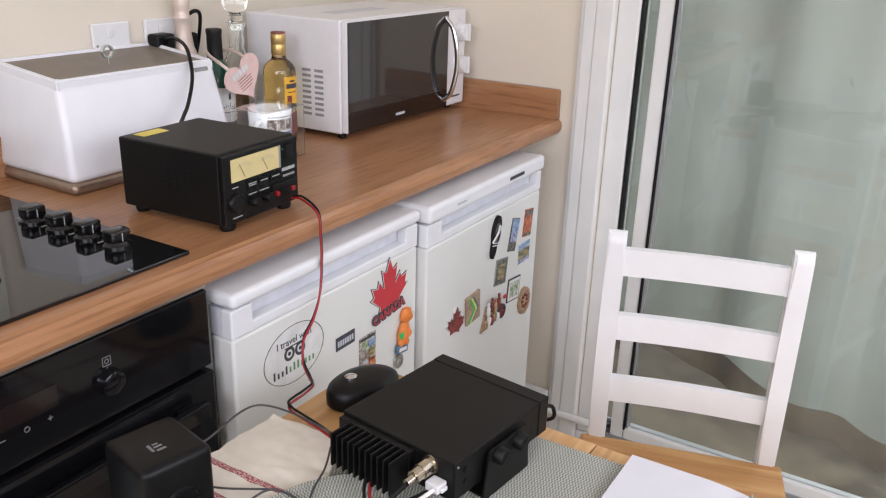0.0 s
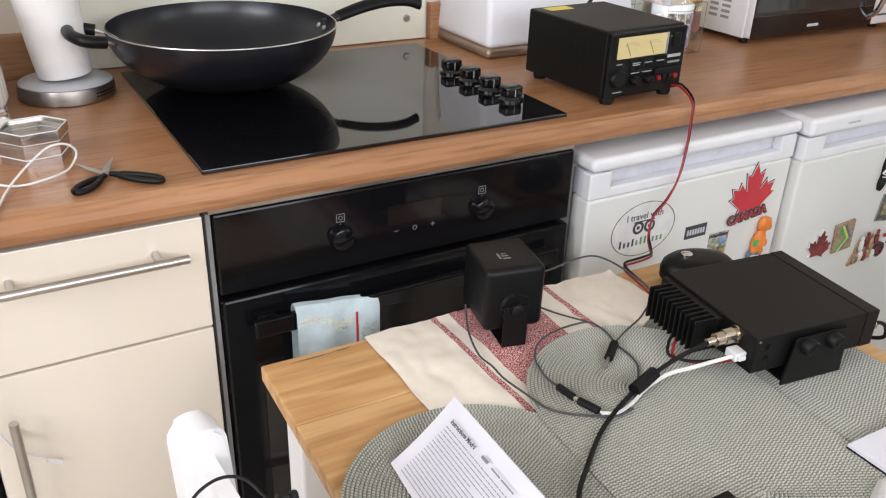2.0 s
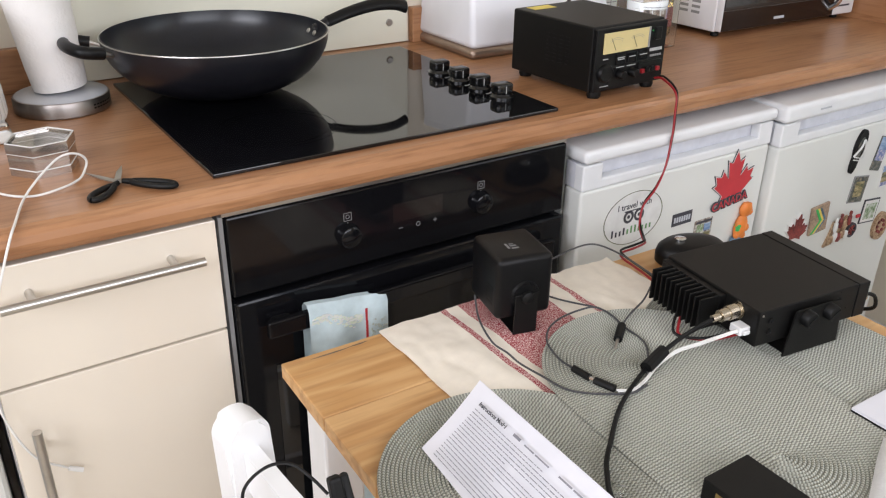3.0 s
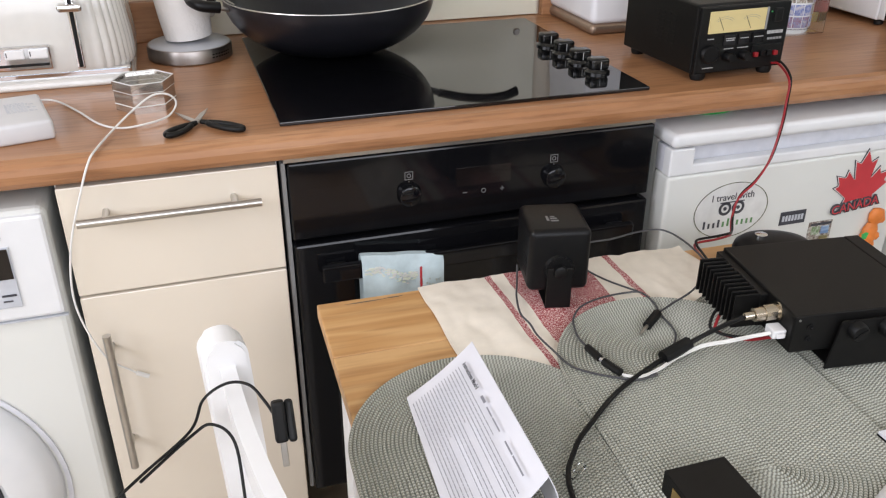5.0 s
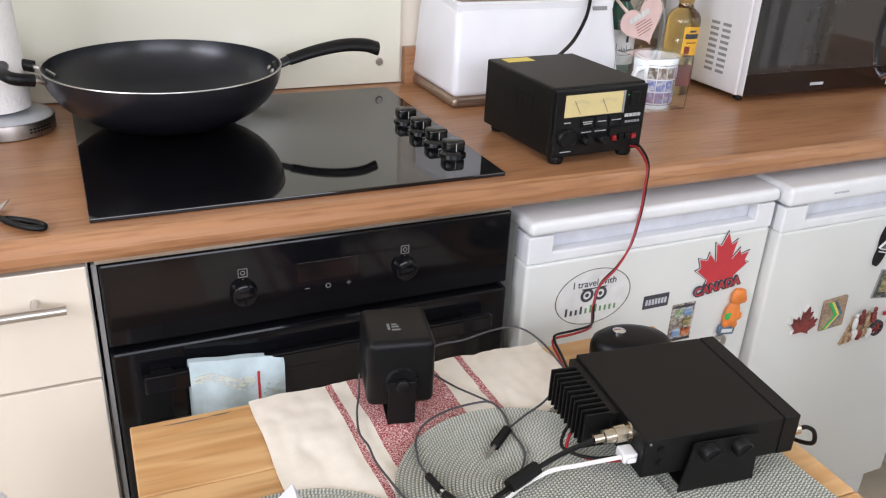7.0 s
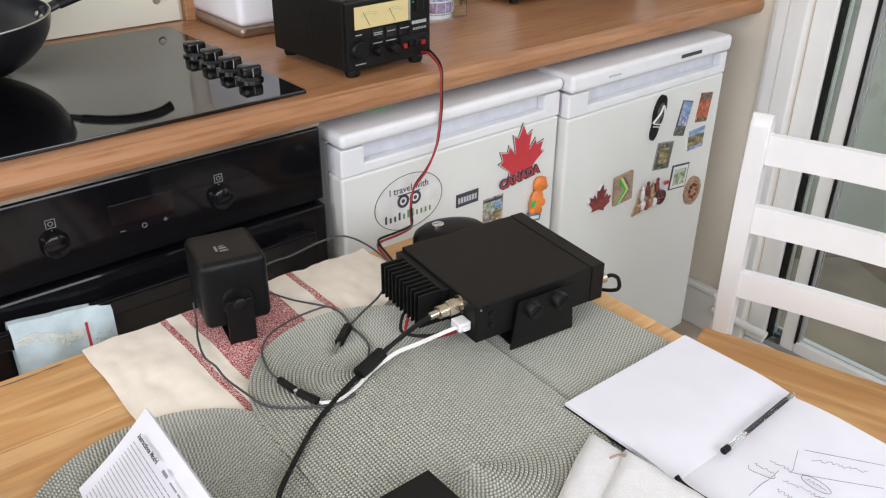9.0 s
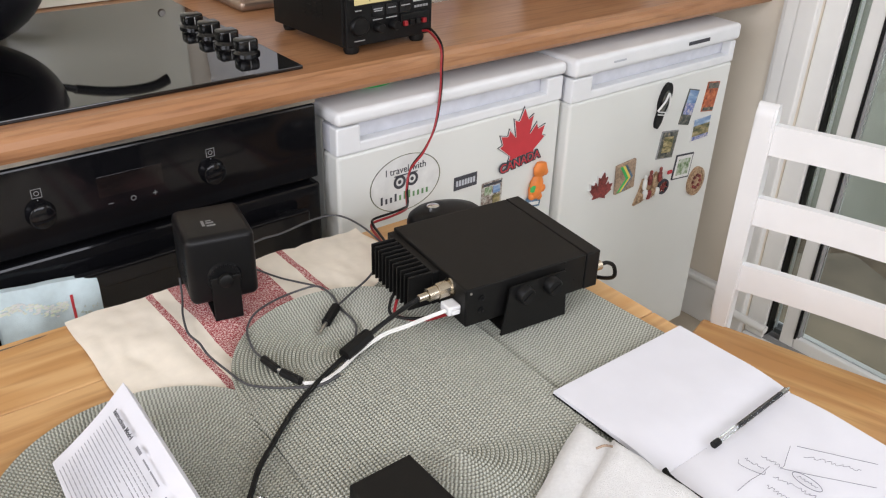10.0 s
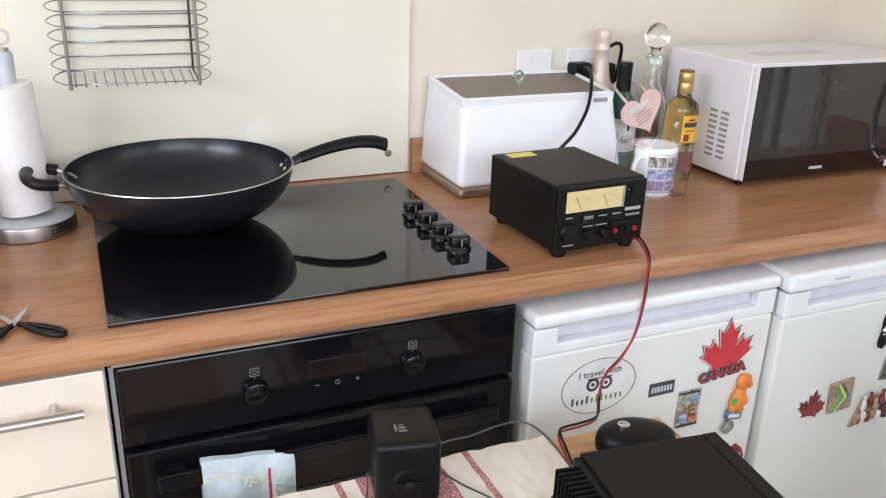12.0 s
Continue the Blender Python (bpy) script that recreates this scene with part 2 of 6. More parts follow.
M_MWGLASS = mat("smoked_door_glass", (0.028, 0.027, 0.026), 0.06, vary=0.04, spec=0.7)
M_MWSIDE = mat("white_microwave_steel", (0.76, 0.755, 0.77), 0.35, vary=0.015)
M_CURTAIN = mat("sage_sheet", (0.30, 0.312, 0.268), 0.9, vary=0.04, scale=8)
M_HEM = mat("brown_hem", (0.16, 0.125, 0.09), 0.9, vary=0.1)
M_PATIO = mat("sandy_patio", (0.22, 0.18, 0.12), 0.85, vary=0.15, scale=12, bump=0.3)
M_ORANGE = mat("orange_rubber", (0.75, 0.22, 0.04), 0.5, vary=0.1)
M_TAN = mat("tan_resin", (0.36, 0.255, 0.175), 0.6, vary=0.2, scale=200)
M_BLUE = mat("blue_print", (0.10, 0.17, 0.25), 0.5, vary=0.3, scale=120)
M_MAROON = mat("maroon_resin", (0.22, 0.04, 0.035), 0.5, vary=0.3, scale=200)
M_OLIVE = mat("olive_print", (0.16, 0.17, 0.10), 0.5, vary=0.4, scale=150)
M_TEA = mat("printed_tea_towel", (0.52, 0.62, 0.64), 0.95, vary=0.08, scale=50, bump=0.4, bump_scale=700)
M_TEADK = mat("tea_towel_print", (0.25, 0.28, 0.22), 0.95, vary=0.6, scale=180, dark=(0.55, 0.58, 0.56))
M_TEAGR = mat("tea_towel_hills", (0.45, 0.50, 0.38), 0.95, vary=0.4, scale=200, dark=(0.66, 0.66, 0.60))
M_SILVER = mat("pale_mirror_glass", (0.62, 0.57, 0.52), 0.14, 0.85, vary=0.1, scale=30)
M_BASE = mat("dark_brushed_steel", (0.33, 0.30, 0.28), 0.36, 1.0, vary=0.08, scale=60, stretch=(1, 1, 0.1))
M_LIDTOP = mat("satin_grey_lid", (0.50, 0.51, 0.54), 0.35, vary=0.03)
M_MUSTARD = mat("amber_label", (0.78, 0.42, 0.03), 0.55, vary=0.06)
M_COPPERW = mat("copper_wire", (0.70, 0.30, 0.16), 0.3, 1.0)
M_DRUM = mat("dark_drum_glass", (0.03, 0.03, 0.035), 0.08)
M_LCD = mat("dark_display", (0.008, 0.006, 0.006), 0.15)


def photo(name, tones, scale, stretch=(1, 1, 1)):
    """Small printed picture: soft patches of a few tones, different on each print."""
    m = mat(name, tones[0], 0.35)
    nt = m.node_tree
    tc = nt.nodes.new("ShaderNodeTexCoord")
    info = nt.nodes.new("ShaderNodeObjectInfo")
    shift = nt.nodes.new("ShaderNodeVectorMath")
    shift.operation = "MULTIPLY_ADD"
    shift.inputs[1].default_value = stretch
    nt.links.new(tc.outputs["Object"], shift.inputs[0])
    nt.links.new(info.outputs["Random"], shift.inputs[2])
    nz = nt.nodes.new("ShaderNodeTexNoise")
    nz.inputs["Scale"].default_value, nz.inputs["Detail"].default_value, nz.inputs["Roughness"].default_value = scale, 5, 0.65
    nt.links.new(shift.outputs[0], nz.inputs[0])
    ramp = nt.nodes.new("ShaderNodeValToRGB")
    ramp.color_ramp.elements[0].position, ramp.color_ramp.elements[1].position = 0.33, 0.68
    for k in range(len(tones) - 2):
        ramp.color_ramp.elements.new(0.33 + 0.35 * (k + 1) / (len(tones) - 1))
    for el, tone in zip(ramp.color_ramp.elements, tones):
        el.color = (*tone, 1)
    nt.links.new(nz.outputs[0], ramp.inputs[0])
    nt.links.new(ramp.outputs[0], nt.nodes["Principled BSDF"].inputs["Base Color"])
    return m


P_SKY = photo("photo_sky", ((0.10, 0.19, 0.36), (0.22, 0.33, 0.50), (0.55, 0.60, 0.64)), 55, (0.4, 1, 1.6))
P_LAND = photo("photo_land", ((0.03, 0.035, 0.02), (0.12, 0.12, 0.05), (0.30, 0.24, 0.11), (0.45, 0.38, 0.22)), 90, (0.6, 1, 1.6))
P_DARK = photo("photo_dark", ((0.01, 0.012, 0.012), (0.05, 0.06, 0.055), (0.13, 0.13, 0.11), (0.36, 0.28, 0.18)), 85)
P_CANYON = photo("photo_canyon", ((0.03, 0.015, 0.012), (0.34, 0.075, 0.03), (0.50, 0.14, 0.05), (0.60, 0.33, 0.2)), 80)
P_STREET = photo("photo_street", ((0.03, 0.03, 0.03), (0.18, 0.13, 0.10), (0.42, 0.40, 0.36), (0.60, 0.58, 0.52)), 120)
P_GREEN = photo("photo_green", ((0.05, 0.10, 0.04), (0.17, 0.26, 0.12), (0.46, 0.50, 0.42), (0.60, 0.62, 0.60)), 90)
P_SHOW = photo("photo_show", ((0.05, 0.03, 0.06), (0.30, 0.17, 0.25), (0.22, 0.25, 0.42), (0.52, 0.45, 0.42)), 130)
P_BLUE = photo("photo_blue", ((0.06, 0.07, 0.16), (0.13, 0.18, 0.42), (0.42, 0.40, 0.50), (0.62, 0.58, 0.52)), 130)
P_CARVE = photo("carved_resin", ((0.16, 0.08, 0.04), (0.36, 0.24, 0.14), (0.55, 0.42, 0.28)), 160)

# ---- builders ----


def link(name, bm, material, parent=None, label="", smooth=False):
    me = bpy.data.meshes.new(name)
    bmesh.ops.recalc_face_normals(bm, faces=bm.faces)
    if smooth:
        for e in bm.edges:
            if len(e.link_faces) == 2 and e.calc_face_angle() > 0.75:
                e.smooth = False
    bm.to_mesh(me)
    bm.free()
    for m in material if isinstance(material, (list, tuple)) else [material]:
        me.materials.append(m)
    if smooth:
        for p in me.polygons:
            p.use_smooth = True
    ob = new(name, me)
    if parent:
        ob.parent = parent
    if label:
        ob["label"] = label
    return ob


part = link


def thing(name, x, y, z, rz=0.0, label="", category="", group="", rx=0.0, ry=0.0):
    e = new(name)
    e.empty_display_size = 0.02
    e.matrix_world = pose(x, y, z, rx, ry, rz)
    return tagged(e, label, category, group)


def setting(name, bm, material, label="", smooth=False):
    return tagged(link(name, bm, material, None, "", smooth), label, "", "", "structure")


def box(x0, y0, z0, x1, y1, z1, bev=0.0, seg=2, bm=None, mi=0):
    """Box between two corners with rounded edges."""
    bm = bm or bmesh.new()
    made = bmesh.ops.create_cube(bm, size=1.0)["verts"]
    for v in made:
        v.co = Vector((x0 + (v.co.x + 0.5) * (x1 - x0), y0 + (v.co.y + 0.5) * (y1 - y0), z0 + (v.co.z + 0.5) * (z1 - z0)))
    faces = {f for v in made for f in v.link_faces}
    for f in faces:
        f.material_index = mi
    if bev:
        bmesh.ops.bevel(bm, geom=list({e for v in made for e in v.link_edges}), offset=bev, segments=seg, affect="EDGES", profile=0.5)
    return bm


def lathe(profile, n=32, bm=None, cx=0.0, cy=0.0, cz=0.0, sx=1.0, sy=1.0):
    """Solid of revolution about z from (radius, height) pairs; radius 0 closes it."""
    bm = bm or bmesh.new()
    rows = []
    for r, h in profile:
        if r < 1e-6:
            rows.append([bm.verts.new((cx, cy, cz + h))])
        else:
            rows.append([bm.verts.new((cx + sx * r * math.cos(2 * math.pi * k / n), cy + sy * r * math.sin(2 * math.pi * k / n), cz + h)) for k in range(n)])
    for a, b in zip(rows, rows[1:]):
        for k in range(n):
            q = [a[k % len(a)], a[(k + 1) % len(a)], b[(k + 1) % len(b)], b[k % len(b)]]
            q = list(dict.fromkeys(q))
            if len(q) > 2:
                bm.faces.new(q)
    return bm


def curve_points(pts, per=8):
    """Smooth run through the given points."""
    p = [Vector(q) for q in pts]
    p = [2 * p[0] - p[1]] + p + [2 * p[-1] - p[-2]]
    out = []
    for i in range(1, len(p) - 2):
        for s in range(per):
            u = s / per
            a, b, c, d = p[i - 1], p[i], p[i + 1], p[i + 2]
            out.append(0.5 * ((2 * b) + (c - a) * u + (2 * a - 5 * b + 4 * c - d) * u * u + (3 * b - a - 3 * c + d) * u ** 3))
    out.append(p[-2])
    return out


def tube(pts, r, n=8, per=8, bm=None, flat=1.0):
    """Round cord along a smooth run of points; r is one radius or one per end."""
    bm = bm or bmesh.new()
    path = curve_points(pts, per) if per > 1 else [Vector(q) for q in pts]
    r0, r1 = r if isinstance(r, tuple) else (r, r)
    rows = []
    side = None
    for i, q in enumerate(path):
        d = (path[min(i + 1, len(path) - 1)] - path[max(i - 1, 0)]).normalized()
        if side is None:
            side = d.orthogonal().normalized()
        side = (side - d * side.dot(d)).normalized()
        up = d.cross(side)
        rr = r0 + (r1 - r0) * i / max(1, len(path) - 1)
        rows.append([bm.verts.new(q + rr * (math.cos(2 * math.pi * k / n) * side + flat * math.sin(2 * math.pi * k / n) * up)) for k in range(n)])
    for a, b in zip(rows, rows[1:]):
        for k in range(n):
            bm.faces.new((a[k], a[(k + 1) % n], b[(k + 1) % n], b[k]))
    bm.faces.new(rows[0])
    bm.faces.new(rows[-1])
    return bm


def thicken(bm, d):
    """Gives an open sheet of upward faces a second side and an edge, d apart."""
    faces, rim = bm.faces[:], [e for e in bm.edges if e.is_boundary]
    bm.normal_update()
    low = {v: bm.verts.new(v.co - v.normal * d) for v in bm.verts[:]}
    for f in faces:
        bm.faces.new([low[v] for v in reversed(f.verts)])
    for e in rim:
        bm.edges.get([low[v] for v in e.verts]).smooth = False
    for e in rim:
        a, b = e.verts
        e.smooth = False
        bm.faces.new((a, b, low[b], low[a]))
    return bm


def prism(outline, z0, z1, bm=None, plane="xy"):
    """A flat outline given some thickness."""
    bm = bm or bmesh.new()

    def at(a, b, h):
        return (a, b, h) if plane == "xy" else (a, h, b) if plane == "xz" else (h, a, b)
    lo = [bm.verts.new(at(a, b, z0)) for a, b in outline]
    hi = [bm.verts.new(at(a, b, z1)) for a, b in outline]
    n = len(outline)
    bm.faces.new(lo[::-1])
    bm.faces.new(hi)
    for k in range(n):
        bm.faces.new((lo[k], lo[(k + 1) % n], hi[(k + 1) % n], hi[k]))
    return bm


def disc(cx, cz, r, y0, y1, n=24, bm=None, sx=1.0):
    return prism([(cx + sx * r * math.cos(2 * math.pi * k / n), cz + r * math.sin(2 * math.pi * k / n)) for k in range(n)], y0, y1, bm, "xz")


def ring(cx, cz, r0, r1, y0, y1, n=40, bm=None, sx=1.0):
    """Flat ring in the x-z plane."""
    bm = bm or bmesh.new()
    rows = []
    for r, y in ((r0, y0), (r1, y0), (r1, y1), (r0, y1)):
        rows.append([bm.verts.new((cx + sx * r * math.cos(2 * math.pi * k / n), y, cz + r * math.sin(2 * math.pi * k / n))) for k in range(n)])
    for i in range(4):
        a, b = rows[i], rows[(i + 1) % 4]
        for k in range(n):
            bm.faces.new((a[k], a[(k + 1) % n], b[(k + 1) % n], b[k]))
    return bm


def words(name, text, size, m, material, parent, depth=0.0004, align="CENTER", fat=0.0):
    """Lettering in the built-in font, as a thin mesh; m places it."""
    cu = bpy.data.curves.new(name, "FONT")
    cu.body, cu.size, cu.extrude, cu.align_x, cu.offset = text, size, depth, align, fat
    tmp = new(name, cu)
    dg = bpy.context.evaluated_depsgraph_get()
    me = bpy.data.meshes.new_from_object(tmp.evaluated_get(dg))
    bpy.data.objects.remove(tmp)
    bpy.data.curves.remove(cu)
    me.transform(m)
    me.materials.clear()
    me.materials.append(material)
    ob = new(name, me)
    ob.parent = parent
    return ob


def bars(name, rows, x0, z0, width, step, h, y0, y1, material, parent, fill=0.9, gap=0.12, seed=1):
    """Lines of unreadable print as short bars on an x-z face."""
    rnd = random.Random(seed)
    bm = bmesh.new()
    for i in range(rows):
        x, end = x0, x0 + width * (fill if i % 4 else fill * rnd.uniform(0.6, 1))
        z = z0 - i * step
        while x < end:
            w = min(end - x, rnd.uniform(0.05, 0.16) * width)
            if w > 0.02 * width:
                box(x, y0, z, x + w, y1, z + h, bm=bm)
            x += w + gap * 0.2 * width
    return part(name, bm, material, parent)

# ---- the room ----
XE, XW, YN, YS, H = 1.80, -2.0, 0.605, -2.6, 2.4
setting("wall_north", box(XW - 0.1, YN, 0, XE + 0.1, YN + 0.12, H), M_WALL, "cream painted kitchen wall behind the worktop")
bm = box(XE, -0.122, 0, XE + 0.12, YN, H)
box(XE, -2.1, 2.08, XE + 0.12, -0.122, H, bm=bm)
box(XE, YS, 0, XE + 0.12, -2.1, H, bm=bm)
setting("wall_east", bm, M_WALL, "cream painted wall with the patio door opening")
bm = box(XW - 0.12, YS, 0, XW, YN, 1.05)
box(XW - 0.12, YS, 2.18, XW, YN, H, bm=bm)
box(XW - 0.12, YS, 1.05, XW, -2.08, 2.18, bm=bm)
box(XW - 0.12, -0.32, 1.05, XW, YN, 2.18, bm=bm)
setting("wall_west", bm, M_WALL, "cream painted end wall with a wide window")
bm = box(XW, YS - 0.12, 0, XE, YS, 1.25)
box(XW, YS - 0.12, 2.28, XE, YS, H, bm=bm)
box(XW, YS - 0.12, 1.25, -1.15, YS, 2.28, bm=bm)
box(1.15, YS - 0.12, 1.25, XE, YS, 2.28, bm=bm)
setting("wall_south", bm, M_WALL, "cream painted wall with a window")
setting("ceiling", box(XW - 0.12, YS - 0.12, H, XE + 0.12, YN + 0.12, H + 0.1), M_CEIL, "plain white ceiling")
setting("floor", box(XW - 0.12, YS - 0.12, -0.06, XE + 0.12, YN + 0.12, 0.0), M_FLOOR, "beige tiled kitchen floor")
bm = box(XE - 0.018, -0.036, 0.0, XE - 0.0005, YN, 0.12, 0.004)
box(XE - 0.024, -0.036, 0.115, XE - 0.0005, YN, 0.135, 0.006, bm=bm)
setting("baseboard", bm, M_TRIM, "white moulded skirting board")

# window in the west wall, beside the walk
win = tagged(link("window_1", box(XW - 0.08, -2.08, 1.05, XW - 0.03, -2.02, 2.18, 0.004), M_TRIM), "white framed kitchen window", "window", "", "structure")
for y0, y1, z0, z1 in ((-0.38, -0.32, 1.05, 2.18), (-2.02, -0.38, 1.05, 1.11), (-2.02, -0.38, 2.12, 2.18), (-1.23, -1.17, 1.11, 2.12)):
    part("window_frame", box(XW - 0.08, y0, z0, XW - 0.03, y1, z1, 0.004), M_TRIM, win)

# patio door in the east wall: trim, jamb, fixed strip and sliding leaf
bm = box(XE - 0.022, -0.124, 0, XE - 0.0004, -0.078, 2.12, 0.004)
box(XE - 0.0195, -0.0782, 0, XE - 0.0004, -0.048, 2.12, 0.003, bm=bm)
box(XE - 0.014, -0.0482, 0, XE - 0.0004, -0.037, 2.12, 0.005, bm=bm)
setting("trim", bm, M_TRIM, "white moulded door architrave")
door = tagged(link("door_1", box(XE + 0.008, -0.177, 0.03, XE + 0.085, -0.1225, 2.08, 0.004), M_TRIM), "white framed sliding patio door with a tall pane", "door", "", "structure")
part("door_leaf_stile", box(XE + 0.02, -0.254, 0.03, XE + 0.062, -0.217, 2.08, 0.003), M_TRIM, door)
part("door_leaf_stile", box(XE + 0.02, -2.1, 0.03, XE + 0.062, -2.04, 2.08, 0.004), M_TRIM, door)
part("door_leaf_rail", box(XE + 0.02, -2.04, 2.02, XE + 0.062, -0.2545, 2.08, 0.004), M_TRIM, door)
part("door_leaf_rail", box(XE + 0.02, -2.04, 0.03, XE + 0.062, -0.2545, 0.075, 0.004), M_TRIM, door)
part("seal", box(XE + 0.016, -0.2600, 0.07, XE + 0.05, -0.2545, 2.03, 0.0015), M_RUBBER, door, "black rubber glazing seal")
part("seal", box(XE + 0.022, -0.2660, 0.07, XE + 0.05, -0.2605, 2.03, 0.0015), M_SEAL, door, "grey inner glazing seal")
part("seal", box(XE + 0.014, -0.182, 0.04, XE + 0.055, -0.1775, 2.07, 0.002), M_RUBBER, door, "black rubber glazing seal")
part("side_pane", box(XE + 0.045, -0.2168, 0.04, XE + 0.051, -0.1822, 2.07), M_PANE, door, "narrow strip of glass").visible_shadow = False
pane = part("pane", box(XE + 0.034, -2.04, 0.075, XE + 0.042, -0.2662, 2.02), M_PANE, door)
pane.visible_shadow = False
part("sill", box(XE + 0.001, -2.1, 0.0, XE + 0.13, -0.1225, 0.028, 0.004), M_TRIM, door)
for k in range(4):
    part("track", box(XE + 0.015 + 0.026 * k, -2.09, 0.028, XE + 0.022 + 0.026 * k, -0.17, 0.042), M_SEAL, door, "dark sliding door track")
bm = tube([(XE - 0.03, -0.20, 0.085), (XE - 0.03, -0.13, 0.085), (XE - 0.03, -0.04, 0.085)], 0.011, 10, 3)
tagged(link("pipe", bm, M_TRIM, None, "", True), "white painted heating pipe above the skirting", "pipe")

# outside the door
setting("ground", box(XE + 0.13, -40, -0.1, 60, 40, -0.02), M_PATIO, "sandy paved patio outside the door")
bm = bmesh.new()
N = 66
for k in range(N + 1):
    y = 0.03 - 0.035 * k
    fold = 0.030 * math.sin((k - 6) * 0.42) + 0.014 * math.sin((k - 6) * 1.1 + 1)
    hem = 0.29 + 0.015 * math.sin((k - 6) * 0.9) - 0.16 * min(1, max(0, (k - 10) / 14.0)) - 0.03 * min(1, max(0, (k - 24) / 20.0))
    for z in (2.25, 1.2, hem):
        bm.verts.new((XE + 0.26 + fold * (1.1 if z < 1 else 0.7), y, z))
bm.verts.ensure_lookup_table()
for k in range(N):
    for j in range(2):
        a = 3 * k + j
        bm.faces.new([bm.verts[i] for i in (a, a + 1, a + 4, a + 3)])
thicken(bm, 0.003)
cur = thing("curtain", 0, 0, 0, 0, "pale sage hanging sheet with a wavy brown hem outside the glass", "curtain")
part("sheet", bm, M_CURTAIN, cur, "", True)
bm = bmesh.new()
for k in range(N + 1):
    y = 0.03 - 0.035 * k
    fold = 0.030 * math.sin((k - 6) * 0.42) + 0.014 * math.sin((k - 6) * 1.1 + 1)
    hem = 0.29 + 0.015 * math.sin((k - 6) * 0.9) - 0.16 * min(1, max(0, (k - 10) / 14.0)) - 0.03 * min(1, max(0, (k - 24) / 20.0))
    for z in (hem - 0.001, hem - 0.085):
        bm.verts.new((XE + 0.26 + fold * 1.1, y, max(z, -0.018)))
bm.verts.ensure_lookup_table()
for k in range(N):
    a = 2 * k
    bm.faces.new([bm.verts[i] for i in (a, a + 1, a + 3, a + 2)])
thicken(bm, 0.004)
part("hem", bm, M_HEM, cur, "brown hem band", True)

# glass splashback behind the hob
sp = thing("splashback", -0.085, 0.596, 0.916, 0, "pale cream glass splashback screwed to the wall", "splashback")
part("panel", box(0, 0, 0, 0.728, 0.008, 0.80, 0.001), M_SPLASH, sp)
for x, z in ((0.683, 0.044), (0.045, 0.044), (0.683, 0.75), (0.045, 0.75)):
    part("screw_cap", lathe([(0, 0.004), (0.006, 0.004), (0.008, 0.001), (0.008, 0)], 16), M_STEEL, sp).matrix_local = pose(x, 0, z, 90, 0, 0)

# ---- worktop and upstands ----
WT0, WT1 = 0.874, 0.914
prof = [(YN, WT0), (0.008, WT0), (-0.001, WT0 + 0.004), (-0.006, WT0 + 0.012), (-0.007, WT0 + 0.022), (-0.005, WT0 + 0.031), (0.0, WT0 + 0.037), (0.010, WT1), (YN, WT1)]
wt = thing("worktop", 0, 0, 0, 0, "beech-effect laminate worktop with a rounded front edge", "worktop")
part("slab", box(-1.9, 0.0105, WT0, XE - 0.002, YN, WT1), M_WOOD, wt)
prof = [(0.0100, WT0 + 0.0004)] + prof[1:-1] + [(0.0103, WT1)]
part("front_edge", prism(prof, -1.9, XE - 0.002, None, "yz"), M_WOOD, wt, "rounded laminate front edge")
up = thing("upstand", 0, 0, 0, 0, "beech-effect upstand along the wall", "upstand", "upstands")
part("board", box(0.650, 0.584, WT1, XE - 0.02, YN, 0.988, 0.002), M_WOOD, up)
up = thing("upstand", 0, 0, 0, 0, "beech-effect upstand along the wall", "upstand", "upstands")
part("board", box(-1.9, 0.584, WT1, -0.088, YN, 0.988, 0.002), M_WOOD, up)
up = thing("upstand", 0, 0, 0, 0, "beech-effect end upstand reaching the worktop's front edge", "upstand", "upstands")
out = [(0.001, WT1), (YN, WT1), (YN, 0.988), (0.009, 0.988)] + [(0.009 - 0.007 * math.sin(a * math.pi / 8), 0.981 + 0.007 * math.cos(a * math.pi / 8)) for a in range(1, 5)]
part("board", prism(out, XE - 0.020, XE - 0.002, None, "yz"), M_WOODEND, up)

# ---- hob ----
hob = thing("hob", 0.010, 0.033, WT1, 0, "black ceramic glass hob with four side knobs", "hob")
part("glass", box(0, 0, 0.0002, 0.585, 0.515, 0.006, 0.0012), M_HOB, hob)
for cx, cy, r in ((0.15, 0.14, 0.09), (0.15, 0.37, 0.075)):
    bmr = bmesh.new()
    for rr in (r, r - 0.012):
        rows = [[bmr.verts.new((cx + q * math.cos(k * math.pi / 32), cy + q * math.sin(k * math.pi / 32), 0.0063)) for k in range(64)] for q in (rr, rr - 0.0012)]
        for k in range(64):
            bmr.faces.new((rows[0][k], rows[0][(k + 1) % 64], rows[1][(k + 1) % 64], rows[1][k]))
    part("cooking_zone", bmr, M_ZONE, hob, "faint grey ring")
for k in range(4):
    kx, ky = 0.536 + 0.002 * k, 0.285 - 0.062 * k
    knob = part("knob", lathe([(0.0, 0.014), (0.0168, 0.0135), (0.0180, 0.0110), (0.0212, 0.009), (0.0212, 0.006)], 32, None, kx, ky), M_KNOB, hob, "", True)
    part("grip", box(kx - 0.0165, ky - 0.0125, 0.012, kx + 0.0165, ky + 0.0125, 0.0310, 0.0045, 3), M_KNOB, knob, "", True)
    part("pointer", box(kx - 0.0005, ky - 0.0131, 0.014, kx + 0.0005, ky - 0.0124, 0.0265), M_PRINTW, knob)
    part("zone_mark", box(kx - 0.012, ky + 0.026, 0.0062, kx - 0.002, ky + 0.029, 0.0066), M_SEAL, hob)

